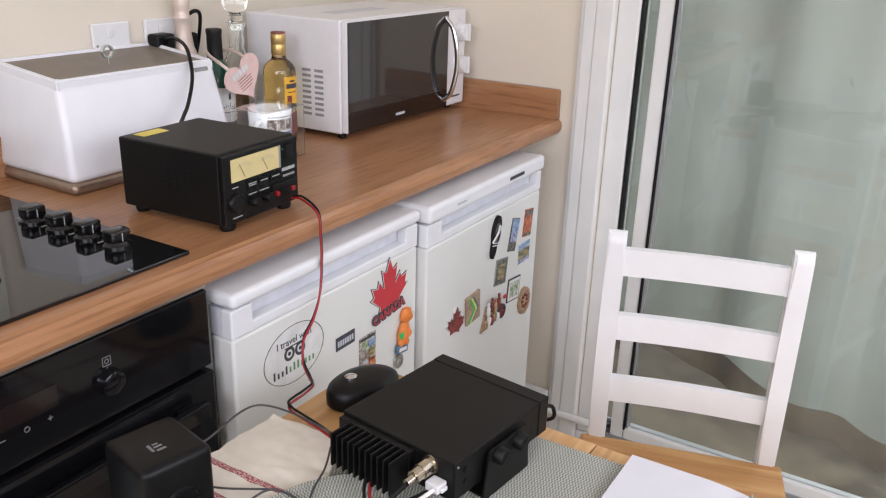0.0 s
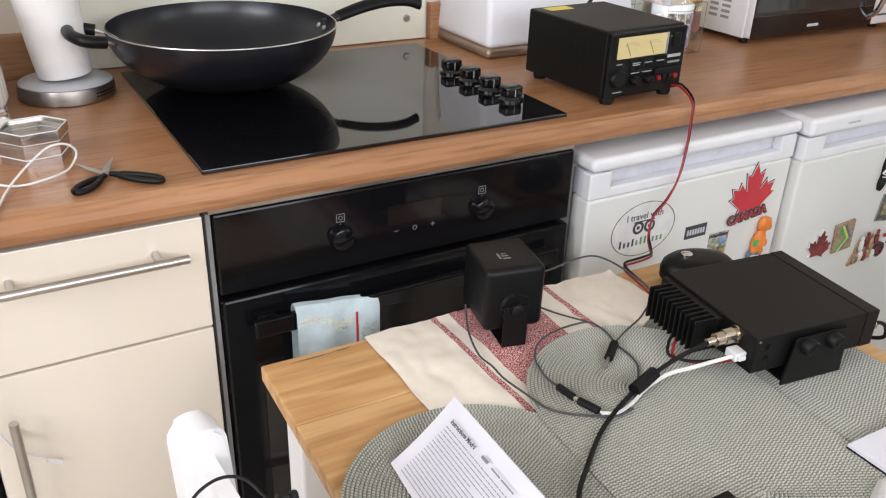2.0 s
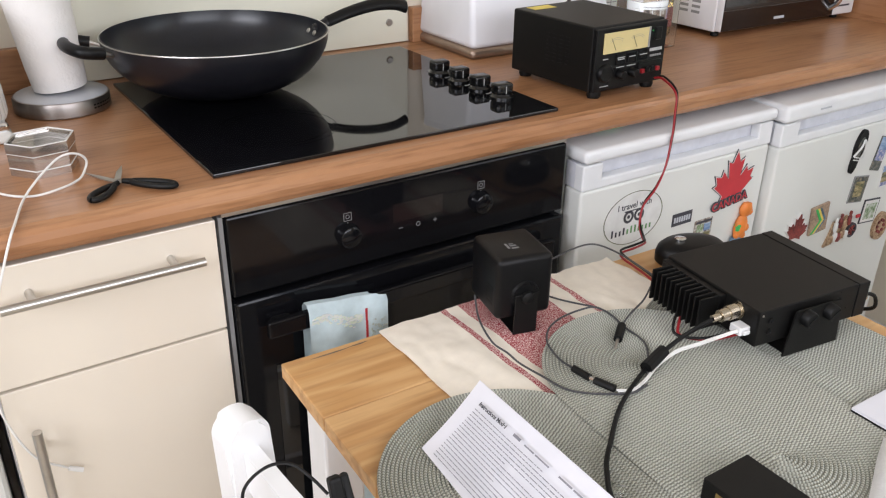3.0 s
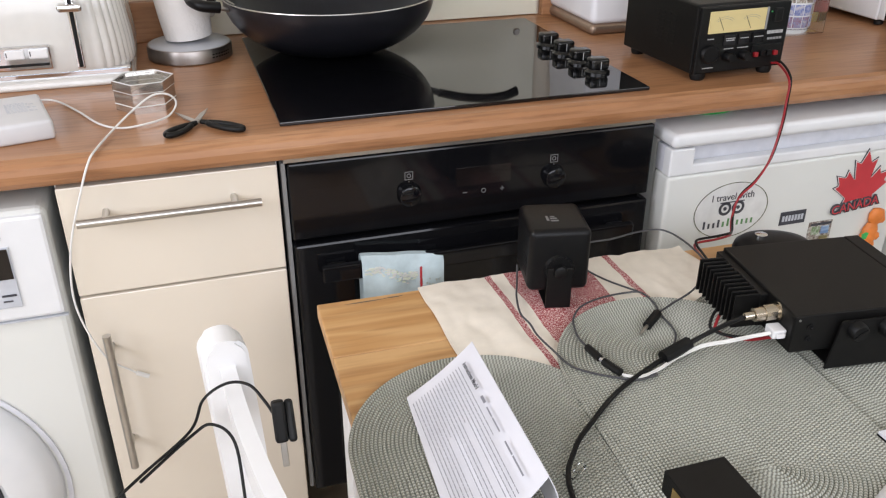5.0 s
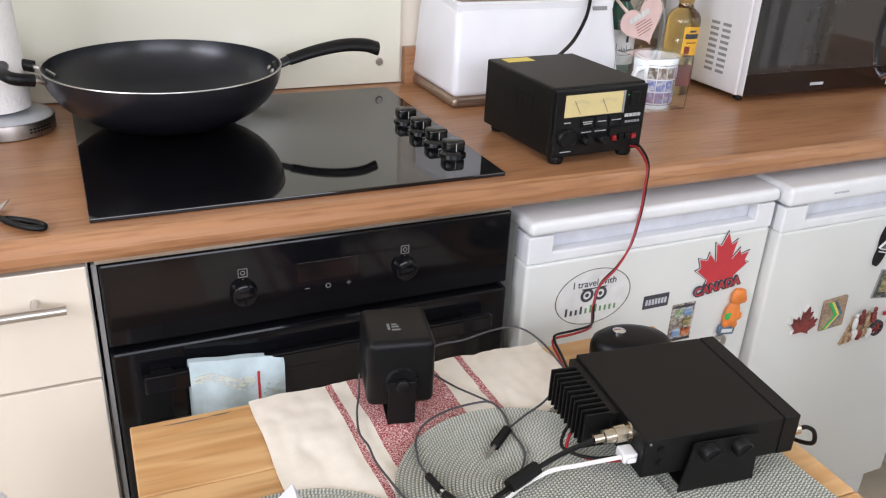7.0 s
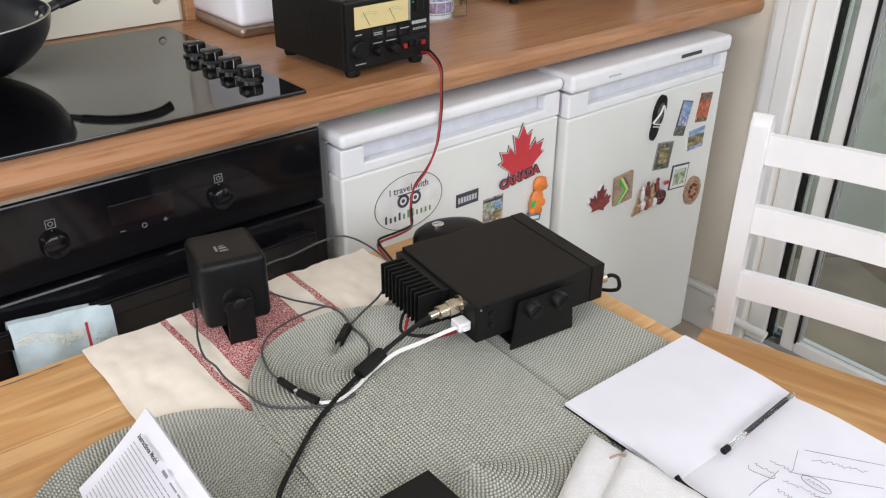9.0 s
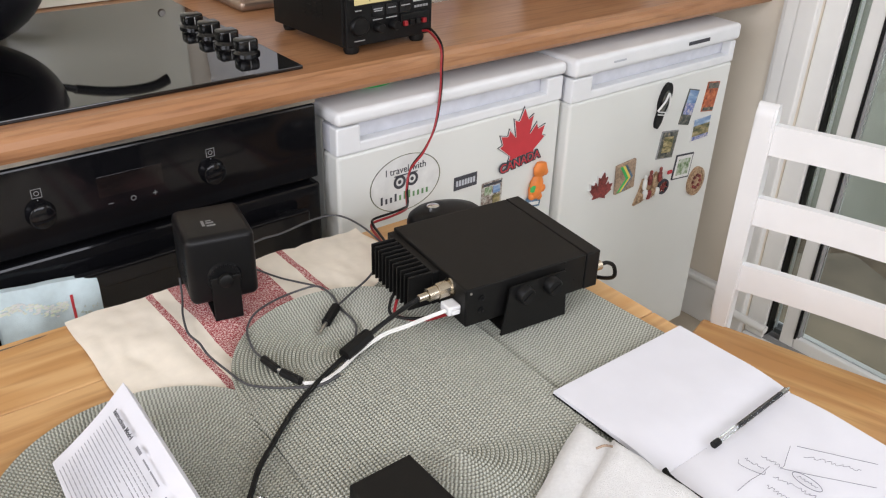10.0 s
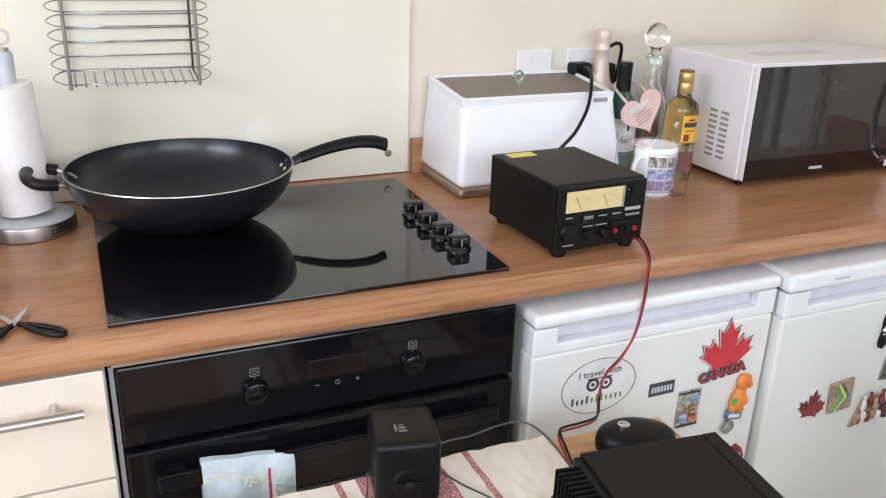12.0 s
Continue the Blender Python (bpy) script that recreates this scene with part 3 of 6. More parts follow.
# ---- wok ----
wok = thing("wok", 0.158, 0.405, 0.921, 0, "black non-stick wok on the hob", "wok")
R = 0.185
outp = [(0.0, 0.0), (0.055, 0.0), (0.066, 0.004)] + [(0.066 + (R - 0.066) * math.sin(a * math.pi / 20) ** 0.9, 0.006 + 0.094 * (1 - math.cos(a * math.pi / 20)) ** 0.85) for a in range(1, 11)]
outp[-1] = (R, 0.1)
inp = [(r - 0.0028, h + 0.002) if r > 0.01 else (0.0, h + 0.003) for r, h in outp][::-1]
part("bowl", lathe(outp, 72), M_WOKOUT, wok, "", True)
part("inner_coating", lathe([(R - 0.001, 0.1)] + inp[0:], 72), M_WOKIN, wok, "grey-black non-stick lining", True)
bm = tube([(R * math.cos(k * math.pi / 36), R * math.sin(k * math.pi / 36), 0.1005) for k in range(73)], 0.0011, 6, 1)
part("rim", bm, M_STEEL, wok, "bare steel rim", True)
hd = part("handle", tube([(0.203, -0.002, 0.097), (0.25, -0.002, 0.110), (0.30, 0.0, 0.1175), (0.34, 0.0, 0.1165), (0.366, 0.001, 0.109)], (0.0105, 0.0140), 14, 8, None, 0.62), M_BLACK, wok, "black curved plastic handle", True)
part("ferrule", tube([(0.176, -0.002, 0.088), (0.19, -0.002, 0.092), (0.205, -0.002, 0.098)], (0.008, 0.009), 12, 4, None, 0.55), M_WOKOUT, hd, "black neck", True)
for s in (-0.012, 0.012):
    part("rivet", lathe([(0, 0.003), (0.004, 0.002), (0.005, 0)], 12), M_STEEL, wok).matrix_local = pose(0.172, s, 0.082, 0, -60, 0)
hh = part("helper_handle", tube([(-0.205, -0.045, 0.095), (-0.232, -0.05, 0.1), (-0.246, -0.03, 0.103), (-0.250, 0.0, 0.104), (-0.246, 0.03, 0.103), (-0.232, 0.05, 0.1), (-0.205, 0.045, 0.095)], 0.0095, 12, 5), M_BLACK, wok, "black loop grip", True)
hh.matrix_local = pose(0.012, 0, 0)
for s in (-1, 1):
    part("wire", tube([(-0.176, s * 0.028, 0.082), (-0.192, s * 0.042, 0.09), (-0.21, s * 0.046, 0.096)], 0.0035, 8, 4), M_STEEL, hh, "", True)

# ---- oven ----
ov = thing("oven", 0.012, 0.008, 0.262, 0, "black built-in electric oven under the hob", "oven")
OW = 0.586
part("body", box(0, 0.03, 0, OW, 0.55, 0.598), M_BLACKM, ov)
pn = part("control_panel", box(0, 0.0, 0.484, OW, 0.028, 0.604, 0.003), M_BLACKGL, ov, "glossy black control panel")
part("top_strip", box(-0.004, 0.004, 0.605, OW + 0.002, 0.03, 0.612), M_STEEL, ov, "brushed metal strip")
part("side_strip", box(-0.008, 0.008, 0.0, -0.002, 0.03, 0.604), M_SEAL, ov, "dark gap strip")
for kx in (0.177, 0.412):
    k = part("knob", lathe([(0, 0.014), (0.014, 0.014), (0.0165, 0.012), (0.0175, 0.004), (0.019, 0)], 32), M_BLACKGL, pn, "", True)
    k.matrix_local = pose(kx, 0, 0.537, 90, 0, 0)
    bm = ring(kx, 0.5565, 0.0, 0.0008, -0.0006, -0.0001, 12)
    for a, b, c, d in ((-0.0065, 0.5595, 0.0065, 0.5605), (-0.0065, 0.5715, 0.0065, 0.5725), (-0.0065, 0.5595, -0.0055, 0.5725), (0.0055, 0.5595, 0.0065, 0.5725)):
        box(kx + a, -0.0006, b, kx + c, -0.0001, d, bm=bm)
    ring(kx, 0.566, 0.0024, 0.0034, -0.0006, -0.0001, 16, bm)
    part("symbol", bm, M_SYMBOL, pn, "white printed symbol")
part("display", box(0.252, -0.0008, 0.538, 0.340, -0.0001, 0.568, 0.0003), M_LCD, pn, "dark unlit display")
part("minus_sign", box(0.262, -0.0006, 0.5265, 0.269, -0.0001, 0.5275), M_SYMBOL, pn, "white printed minus")
part("clock_sign", ring(0.296, 0.527, 0.0028, 0.0038, -0.0006, -0.0001, 16), M_SYMBOL, pn, "white printed clock")
bm = box(0.323, -0.0006, 0.5265, 0.330, -0.0001, 0.5275)
box(0.326, -0.0007, 0.5235, 0.327, -0.0001, 0.5305, bm=bm)
part("plus_sign", bm, M_SYMBOL, pn, "white printed plus")
dr = part("door", box(0.0, -0.004, 0.0, OW, 0.028, 0.476, 0.004), M_BLACKGL, ov, "glossy black glass door")
part("window", box(0.05, -0.0052, 0.06, OW - 0.05, -0.0042, 0.36, 0.0003), M_HOB, dr)
bm = box(0.035, -0.030, 0.420, OW - 0.035, -0.016, 0.447, 0.004, 3)
part("handle", bm, M_BLACKGL, dr, "wide black bar handle")
for x in (0.045, OW - 0.075):
    part("handle_post", box(x, -0.018, 0.424, x + 0.03, -0.003, 0.443, 0.004), M_BLACK, dr)
tw = thing("tea_towel", 0.105, 0.008, 0.262, 0, "pale blue printed tea towel over the oven handle", "towel")
bm = bmesh.new()
prof = [(-0.0105, 0.30), (-0.011, 0.42), (-0.012, 0.450), (-0.018, 0.4585), (-0.028, 0.4585), (-0.0355, 0.448), (-0.0370, 0.42), (-0.037, 0.30), (-0.038, 0.10), (-0.038, -0.06)]


def towel_y(k, z):
    return 0.0026 * math.sin(k * 1.1) * (0.4 if z > 0.43 else 1.0)


for k in range(25):
    x = 0.128 * k / 24
    for y, z in prof:
        bm.verts.new((x + 0.004 * (z - 0.45), y + towel_y(k / 2, z), z - 0.0006 * k))
bm.verts.ensure_lookup_table()
P = len(prof)
for k in range(24):
    for j in range(P - 1):
        bm.faces.new([bm.verts[i] for i in (k * P + j, k * P + j + 1, (k + 1) * P + j + 1, (k + 1) * P + j)])
part("cloth", bm, M_TEA, tw, "", True)


def towel_patch(x, z, w, h):
    y = -0.0376 + towel_y(x / 0.128 * 12, z) - (0.0 if z < 0.42 else -0.0010)
    return (x, y - 0.0012, z - 0.014 * x / 0.128, x + w, y - 0.0002, z + h - 0.014 * x / 0.128)


rnd = random.Random(21)
bm, bm2, bm3 = bmesh.new(), bmesh.new(), bmesh.new()
for k in range(260):
    x, q = rnd.uniform(0.002, 0.080), rnd.random()
    box(*towel_patch(x, 0.335 + 0.030 * q * q + 0.004 * math.sin(x * 90), rnd.uniform(0.001, 0.004), rnd.uniform(0.0008, 0.003)), bm=bm)
for k in range(170):
    x = rnd.uniform(0.002, 0.082)
    top = 0.436 + 0.006 * math.sin(x * 70) - 0.05 * max(0, x - 0.05)
    z = top - abs(rnd.gauss(0, 0.007))
    box(*towel_patch(x, max(0.405, z), rnd.uniform(0.002, 0.006), rnd.uniform(0.001, 0.003)), bm=bm2 if rnd.random() < 0.6 else bm3)
for k in range(60):
    box(*towel_patch(rnd.uniform(0.096, 0.122), rnd.uniform(0.362, 0.420), rnd.uniform(0.001, 0.004), rnd.uniform(0.001, 0.004)), bm=bm)
part("print", bm, M_TEADK, tw, "dark speckled harbour town print")
part("print", bm2, M_TEAGR, tw, "pale green hills print")
part("print", bm3, M_LABELW, tw, "white cloud print")
bm = bmesh.new()
for k in range(17):
    z = 0.10 + 0.02 * k
    box(*towel_patch(0.089, z, 0.0035, 0.0201), bm=bm)
part("print", bm, M_REDP, tw, "red stripe")

# ---- base cabinet and washing machine ----
cb = thing("base_cabinet", -0.292, 0.008, 0.0, 0, "cream high-gloss base cabinet with a drawer and a door", "cabinet")
part("carcass", box(0, 0.020, 0.10, 0.292, 0.56, 0.870), M_WHITE, cb)
part("plinth", box(0, 0.05, 0, 0.292, 0.065, 0.10), M_CREAM, cb)
df = part("drawer_front", box(0.002, 0, 0.7055, 0.290, 0.018, 0.868, 0.0015), M_CREAM, cb)
dd = part("door", box(0.002, 0, 0.11, 0.290, 0.018, 0.7015, 0.0015), M_CREAM, cb)


def bar_handle(parent, a, b):
    a, b = Vector(a), Vector(b)
    d = (b - a).normalized()
    h = part("handle", tube([a, b], 0.006, 14, 1), M_STEEL, parent, "brushed steel bar handle", True)
    for q in (a + d * 0.035, b - d * 0.035):
        part("handle_post", tube([q, (q.x, 0.0, q.z)], 0.005, 12, 1), M_STEEL, h, "", True)


bar_handle(df, (0.024, -0.032, 0.829), (0.262, -0.032, 0.829))
bar_handle(dd, (0.030, -0.032, 0.655), (0.030, -0.032, 0.415))
wm = thing("washing_machine", -0.900, 0.0, 0.0, 0, "white front-loading washing machine with a dark display", "washing machine")
part("body", box(0, 0.0, 0.02, 0.594, 0.55, 0.848, 0.012, 3), M_FRIDGE, wm)
part("control_panel", box(0.003, -0.006, 0.690, 0.591, 0.004, 0.842, 0.005), M_FRIDGEPL, wm)
dp = part("display_panel", box(0.36, -0.0085, 0.712, 0.542, -0.0065, 0.802, 0.001), M_RECESS, wm, "silver grey touch panel")
part("display", box(0.362, -0.0100, 0.756, 0.540, -0.0088, 0.800, 0.0003), M_LCD, dp, "black unlit display")
bm = bmesh.new()
for k in range(5):
    box(0.40 + 0.03 * k, -0.0096, 0.730, 0.418 + 0.03 * k, -0.0088, 0.733, bm=bm)
    box(0.40 + 0.03 * k, -0.0096, 0.722, 0.412 + 0.03 * k, -0.0088, 0.724, bm=bm)
part("print", bm, M_PRINT, dp)
words("series_lettering", "Serie | 4", 0.0115, pose(0.517, -0.0066, 0.812, 90, 0, 0), M_SEAL, wm)
bm = bmesh.new()
rd = part("door", lathe([(0.235, 0.0), (0.232, 0.014), (0.21, 0.03), (0.165, 0.034), (0.155, 0.02)], 64), M_FRIDGEPL, wm, "round white porthole door", True)
rd.matrix_local = pose(0.297, -0.001, 0.40, 90, 0, 0)
rg = part("seam", lathe([(0.2455, 0.0), (0.2455, 0.003), (0.239, 0.003), (0.239, 0.0)], 64), M_RECESSW, wm, "", True)
rg.matrix_local = pose(0.297, -0.0005, 0.40, 90, 0, 0)
gl = part("glass", lathe([(0.155, 0.02), (0.14, 0.034), (0.08, 0.048), (0.0, 0.052)], 48), M_DRUM, rd, "dark domed glass", True)
part("seam", box(0.0, -0.0062, 0.6872, 0.594, 0.001, 0.6888), M_RECESS, wm)

# ---- fridges ----


def fridge(x, y, w, h, label, lid, recess0, recess1):
    """Under-counter fridge: body, door with a recessed grip strip and a worktop lid. Its base front left corner is at x, y."""
    fr = thing("fridge", x, y, 0, 0, label, "fridge", "fridges under the worktop")
    part("body", box(0.004, 0.05, 0.02, w - 0.004, 0.56, h - lid, 0.004), M_FRIDGE, fr)
    part("lid", box(-0.002, -0.007, h - lid, w + 0.002, 0.56, h, 0.0095, 4), M_FRIDGEPL, fr, "white plastic top with rounded edges")
    top = h - lid - 0.003
    d = part("door", box(0, 0.0, 0.09, w, 0.046, top - 0.0475, 0.006, 4), M_FRIDGE, fr, "white enamelled door")
    bm = box(0, 0.0, top - 0.047, recess0, 0.022, top, 0.003, 2)
    box(recess1, 0.0, top - 0.047, w, 0.022, top, 0.003, 2, bm=bm)
    box(recess0 - 0.004, 0.0, top - 0.047, recess1 + 0.004, 0.022, top - 0.029, 0.003, 2, bm=bm)
    part("grip_strip", bm, M_FRIDGEPL, d, "white moulded recessed grip")
    # recess back: shade inside the grip is given by the greyer colour
    part("recess", box(0.002, 0.0222, top - 0.046, w - 0.002, 0.046, top - 0.0005, 0.001), M_RECESSW, d, "white grip recess with its shade put into the colour")
    part("gasket", box(0.006, 0.0462, 0.10, w - 0.006, 0.05, top - 0.004), M_SEAL, fr)
    part("plinth", box(0.01, 0.03, 0.0, w - 0.01, 0.06, 0.085), M_FRIDGEPL, fr)
    return fr


F1X, F1Y, F1W, F1H = 0.620, -0.014, 0.497, 0.853
F2X, F2Y, F2W, F2H = 1.124, -0.032, 0.514, 0.858
fr1 = fridge(F1X, F1Y, F1W, F1H, "white under-counter fridge with travel stickers", 0.024, 0.045, F1W - 0.04)
fr2 = fridge(F2X, F2Y, F2W, F2H, "white under-counter freezer with souvenir magnets", 0.036, 0.055, F2W - 0.02)
bm = box(0.33, -0.0088, F2H - 0.022, 0.40, -0.0080, F2H - 0.0145)
part("brand_mark", bm, M_PRINT, fr2, "small dark maker's mark")
part("brand_mark", box(0.10, -0.0088, F2H - 0.020, 0.135, -0.0080, F2H - 0.0165), M_RECESS, fr2)
tr = thing("tray", 0.675, 0.045, F1H, 0, "flat green plastic lid lying on the fridge", "tray")
part("disc", prism([(0.07 + 0.062 * math.cos(k * math.pi / 16), 0.07 + 0.062 * math.sin(k * math.pi / 16)) for k in range(32)], 0, 0.008), M_GREEN, tr)

# ---- table ----
TZ, TY = 0.714, -0.125
tb = thing("dining_table", 0.020, TY, 0, -1.2, "pine topped dining table with white legs", "table")
TW, TD = 0.757, 0.78
for k in range(6):
    y1 = -TD * k / 6
    part("plank", box(0, y1 - TD / 6 + 0.0006, TZ - 0.022, TW, y1 - 0.0006, TZ, 0.0022), M_PINE, tb)
for cx, cy, half in ((0.066, -0.012, 0.030), (0.105, -0.0105, 0.014), (0.044, -0.292, 0.007)):
    part("split", prism([(cx - half, cy), (cx - half * 0.3, cy - 0.0013), (cx + half * 0.4, cy - 0.0010), (cx + half, cy + 0.001), (cx + half * 0.2, cy + 0.0014), (cx - half * 0.5, cy + 0.0010)], TZ - 0.001, TZ + 0.0003), M_HEM, tb, "dark split in the grain")
bm = box(0.06, -TD + 0.05, TZ - 0.10, TW - 0.06, -TD + 0.07, TZ - 0.023, 0.002)
for q in ((0.06, -0.07, TW - 0.06, -0.05), (0.05, -TD + 0.07, 0.07, -0.07), (TW - 0.07, -TD + 0.07, TW - 0.05, -0.07)):
    box(q[0], q[1], TZ - 0.10, q[2], q[3], TZ - 0.023, 0.002, bm=bm)
part("apron", bm, M_WHITE, tb, "white painted apron")
for x in (0.022, TW - 0.077):
    for y in (-0.075, -TD + 0.022):
        part("leg", box(x, y, 0, x + 0.055, y + 0.055, TZ - 0.0225, 0.004), M_WHITE, tb, "white painted leg")


def chair(x, y, rz, lean, thick, label):
    """Ladder-back chair; its seat faces +x, the back stands at the origin."""
    c = thing("dining_chair", x, y, 0, rz, label, "chair", "dining chairs")
    w = 0.312

    def back(z):
        return -0.02 - max(0.0, z - 0.44) * lean
    for s in (-1, 1):
        yy = s * w / 2
        bm = bmesh.new()
        ring_rows = []
        for z in (0.0, 0.2, 0.44, 0.6, 0.75, 0.8545, 0.859, 0.8635, 0.8675, 0.871, 0.8737, 0.8756, 0.8768):
            ins = 0.0 if z < 0.8546 else thick * (1 - math.sqrt(max(0.0, 1 - ((z - 0.8545) / 0.0225) ** 2)))
            bx = back(z) - (0.05 * (0.44 - z) if z < 0.44 else 0)
            ring_rows.append([bm.verts.new((bx + a, yy + b, z)) for a, b in ((-thick + ins, -0.0165), (thick - ins, -0.0165), (thick - ins, 0.0165), (-thick + ins, 0.0165))])
        for a, b in zip(ring_rows, ring_rows[1:]):
            for k in range(4):
                bm.faces.new((a[k], a[(k + 1) % 4], b[(k + 1) % 4], b[k]))
        bm.faces.new(ring_rows[-1])
        bm.faces.new(ring_rows[0])
        bmesh.ops.bevel(bm, geom=[e for e in bm.edges if abs(e.verts[0].co.z - e.verts[1].co.z) > 0.003], offset=0.004, segments=2, affect="EDGES")
        part("back_post", bm, M_WHITE, c, "", True)
        part("front_leg", box(0.34, yy * 1.02 - 0.018, 0, 0.376, yy * 1.02 + 0.018, 0.428, 0.003), M_WHITE, c)
    for z0 in (0.792, 0.662, 0.530):
        bm = bmesh.new()
        rows = []
        for k in range(13):
            u = k / 12.0
            yy = -w / 2 + 0.012 + (w - 0.024) * u
            bow = -0.007 * math.sin(math.pi * u)
            rows.append([bm.verts.new((back(z) + bow + a, yy, z)) for a, z in ((-0.008, z0), (0.008, z0), (0.008, z0 + 0.052), (-0.008, z0 + 0.052))])
        for a, b in zip(rows, rows[1:]):
            for k in range(4):
                bm.faces.new((a[k], a[(k + 1) % 4], b[(k + 1) % 4], b[k]))
        bm.faces.new(rows[0])
        bm.faces.new(rows[-1])
        bmesh.ops.bevel(bm, geom=[e for e in bm.edges if len(e.link_faces) == 2 and e.calc_face_angle() > 1.2], offset=0.003, segments=2, affect="EDGES")
        part("back_rail", bm, M_WHITE, c)
    part("seat", box(-0.01, -0.185, 0.430, 0.385, 0.185, 0.452, 0.006, 3), M_SEAT, c, "pine seat board")
    for z in (0.15,):
        part("stretcher", box(0.0, -w / 2 - 0.008, z, 0.35, -w / 2 + 0.008, z + 0.025, 0.002), M_WHITE, c)
        part("stretcher", box(0.0, w / 2 - 0.008, z, 0.35, w / 2 + 0.008, z + 0.025, 0.002), M_WHITE, c)
    return c


chair(1.226, -0.540, 196, 0.005, 0.0175, "white ladder-back chair with a pine seat at the table end").scale.z = 0.985
chair(-0.053, -0.505, 8, 0.04, 0.0235, "white ladder-back chair tucked under the table with a cable over it").scale.z = 0.957

# ---- things on the worktop ----
# bench power supply
PW, PD, PH = 0.149, 0.205, 0.108
ps = thing("power_supply", 0.681, 0.050, WT1 + 0.012, 3, "black bench power supply with a lit yellow meter", "power supply")
part("case", box(0, 0.006, 0, PW, PD, PH, 0.003), M_BLACKM, ps, "black powder-coated steel case")
ps.scale = (1.19, 1.03, 1.03)
fc = part("front_panel", box(0.001, -0.002, 0.001, PW - 0.001, 0.006, PH - 0.003, 0.002), M_BLACK, ps)
mt = part("meter", box(0.014, -0.0045, 0.064, 0.106, -0.002, 0.098, 0.0008), M_METER, fc, "lit yellow twin-scale meter")
for cx in (0.038, 0.082):
    bm = bmesh.new()
    for rr in (0.0235, 0.0205):
        rows = [[bm.verts.new((cx + q * 0.95 * math.cos(a), -0.0049, 0.067 + q * math.sin(a) * 0.95)) for a in [math.pi * (0.28 + 0.44 * k / 12) for k in range(13)]] for q in (rr, rr - 0.0004)]
        for k in range(12):
            bm.faces.new((rows[0][k], rows[0][k + 1], rows[1][k + 1], rows[1][k]))
    part("scale", bm, M_TEXT, mt, "dark printed meter scale")
    part("needle", prism([(cx - 0.0003, 0.068), (cx + 0.0003, 0.068), (cx - 0.010, 0.089), (cx - 0.0105, 0.089)], -0.0052, -0.0048, None, "xz"), M_PRINT, mt)
part("switch", box(0.120, -0.006, 0.074, 0.134, -0.001, 0.096, 0.002), M_BLACK, fc)
for k in range(4):
    part("badge", box(0.1135 + 0.0068 * k, -0.0032, 0.0555, 0.1192 + 0.0068 * k, -0.0021, 0.0605), M_PRINTW, fc, "white maker's mark")
for k in range(5):
    part("badge", box(0.1155 + 0.0050 * k, -0.0030, 0.0460, 0.1192 + 0.0050 * k, -0.0021, 0.0495), M_SEAL, fc)
part("led", box(0.1145, -0.0034, 0.0895, 0.1170, -0.0021, 0.0915, 0.0004), M_GREEN, fc, "small green lamp")
part("meter_bezel", box(0.1065, -0.0050, 0.0635, 0.1095, -0.0021, 0.0985, 0.0006), M_SEAL, fc, "grey end of the meter window")
for x0, x1, z0, z1 in ((0.042, 0.062, 0.043, 0.060), (0.066, 0.085, 0.043, 0.060), (0.089, 0.109, 0.043, 0.060)):
    part("inset", box(x0, -0.0032, z0, x1, -0.0021, z1, 0.0003), M_BLACKGL, fc)
rnd = random.Random(12)
for x0, x1, z in ((0.045, 0.060, 0.0535), (0.046, 0.059, 0.0505), (0.069, 0.083, 0.0525), (0.092, 0.107, 0.0525), (0.015, 0.025, 0.0550), (0.044, 0.060, 0.0375), (0.066, 0.084, 0.0375), (0.013, 0.030, 0.0095)):
    x = x0
    while x < x1:
        w = rnd.uniform(0.0010, 0.0026)
        part("print", box(x, -0.0038, z, min(x1, x + w), -0.0030, z + 0.0014), M_PRINTW, fc)
        x += w + 0.0007
part("socket_outlet", lathe([(0, 0.006), (0.0125, 0.006), (0.0145, 0.004), (0.015, 0)], 28), M_BLACK, fc, "", True).matrix_local = pose(0.022, -0.002, 0.032, 90, 0, 0)
for cx in (0.052, 0.078):
    part("knob", lathe([(0, 0.013), (0.006, 0.013), (0.0072, 0.011), (0.0078, 0)], 20), M_BLACK, fc, "", True).matrix_local = pose(cx, -0.002, 0.026, 90, 0, 0)
part("terminal_block", box(0.090, -0.006, 0.020, 0.140, -0.002, 0.040, 0.001), M_BLACK, fc)
for cx in (0.0955, 0.1285):
    part("terminal", box(cx - 0.0032, -0.012, 0.022, cx + 0.0032, -0.006, 0.0295, 0.001), M_RED, fc, "red spring terminal")
for cx in (0.107, 0.118):
    part("terminal", box(cx - 0.004, -0.011, 0.022, cx + 0.004, -0.006, 0.031, 0.001), M_BLACK, fc, "black spring terminal")
for x in (0.018, PW - 0.018):
    for y in (0.014, PD - 0.018):
        part("foot", lathe([(0.0105, 0.0), (0.0115, -0.006), (0.0095, -0.012), (0, -0.012)], 20, None, x, y, 0.0), M_RUBBER, ps, "black rubber foot", True)
for r in range(8):
    for c in range(4):
        part("vent_slot", box(-0.0006, 0.058 + 0.016 * c, 0.034 + 0.0065 * r, 0.0002, 0.068 + 0.016 * c, 0.0368 + 0.0065 * r), M_RUBBER, ps)
part("sticker", box(0.018, PD - 0.034, PH, 0.062, PD - 0.010, PH + 0.0006), M_YELLOW, ps, "yellow warning label")

# bread bin
bb = thing("bread_bin", 0.667, 0.385, WT1, 0, "white tapered metal bread bin with a grey-brown lid", "bread bin")
BW, BD, BH = 0.382, 0.212, 0.190


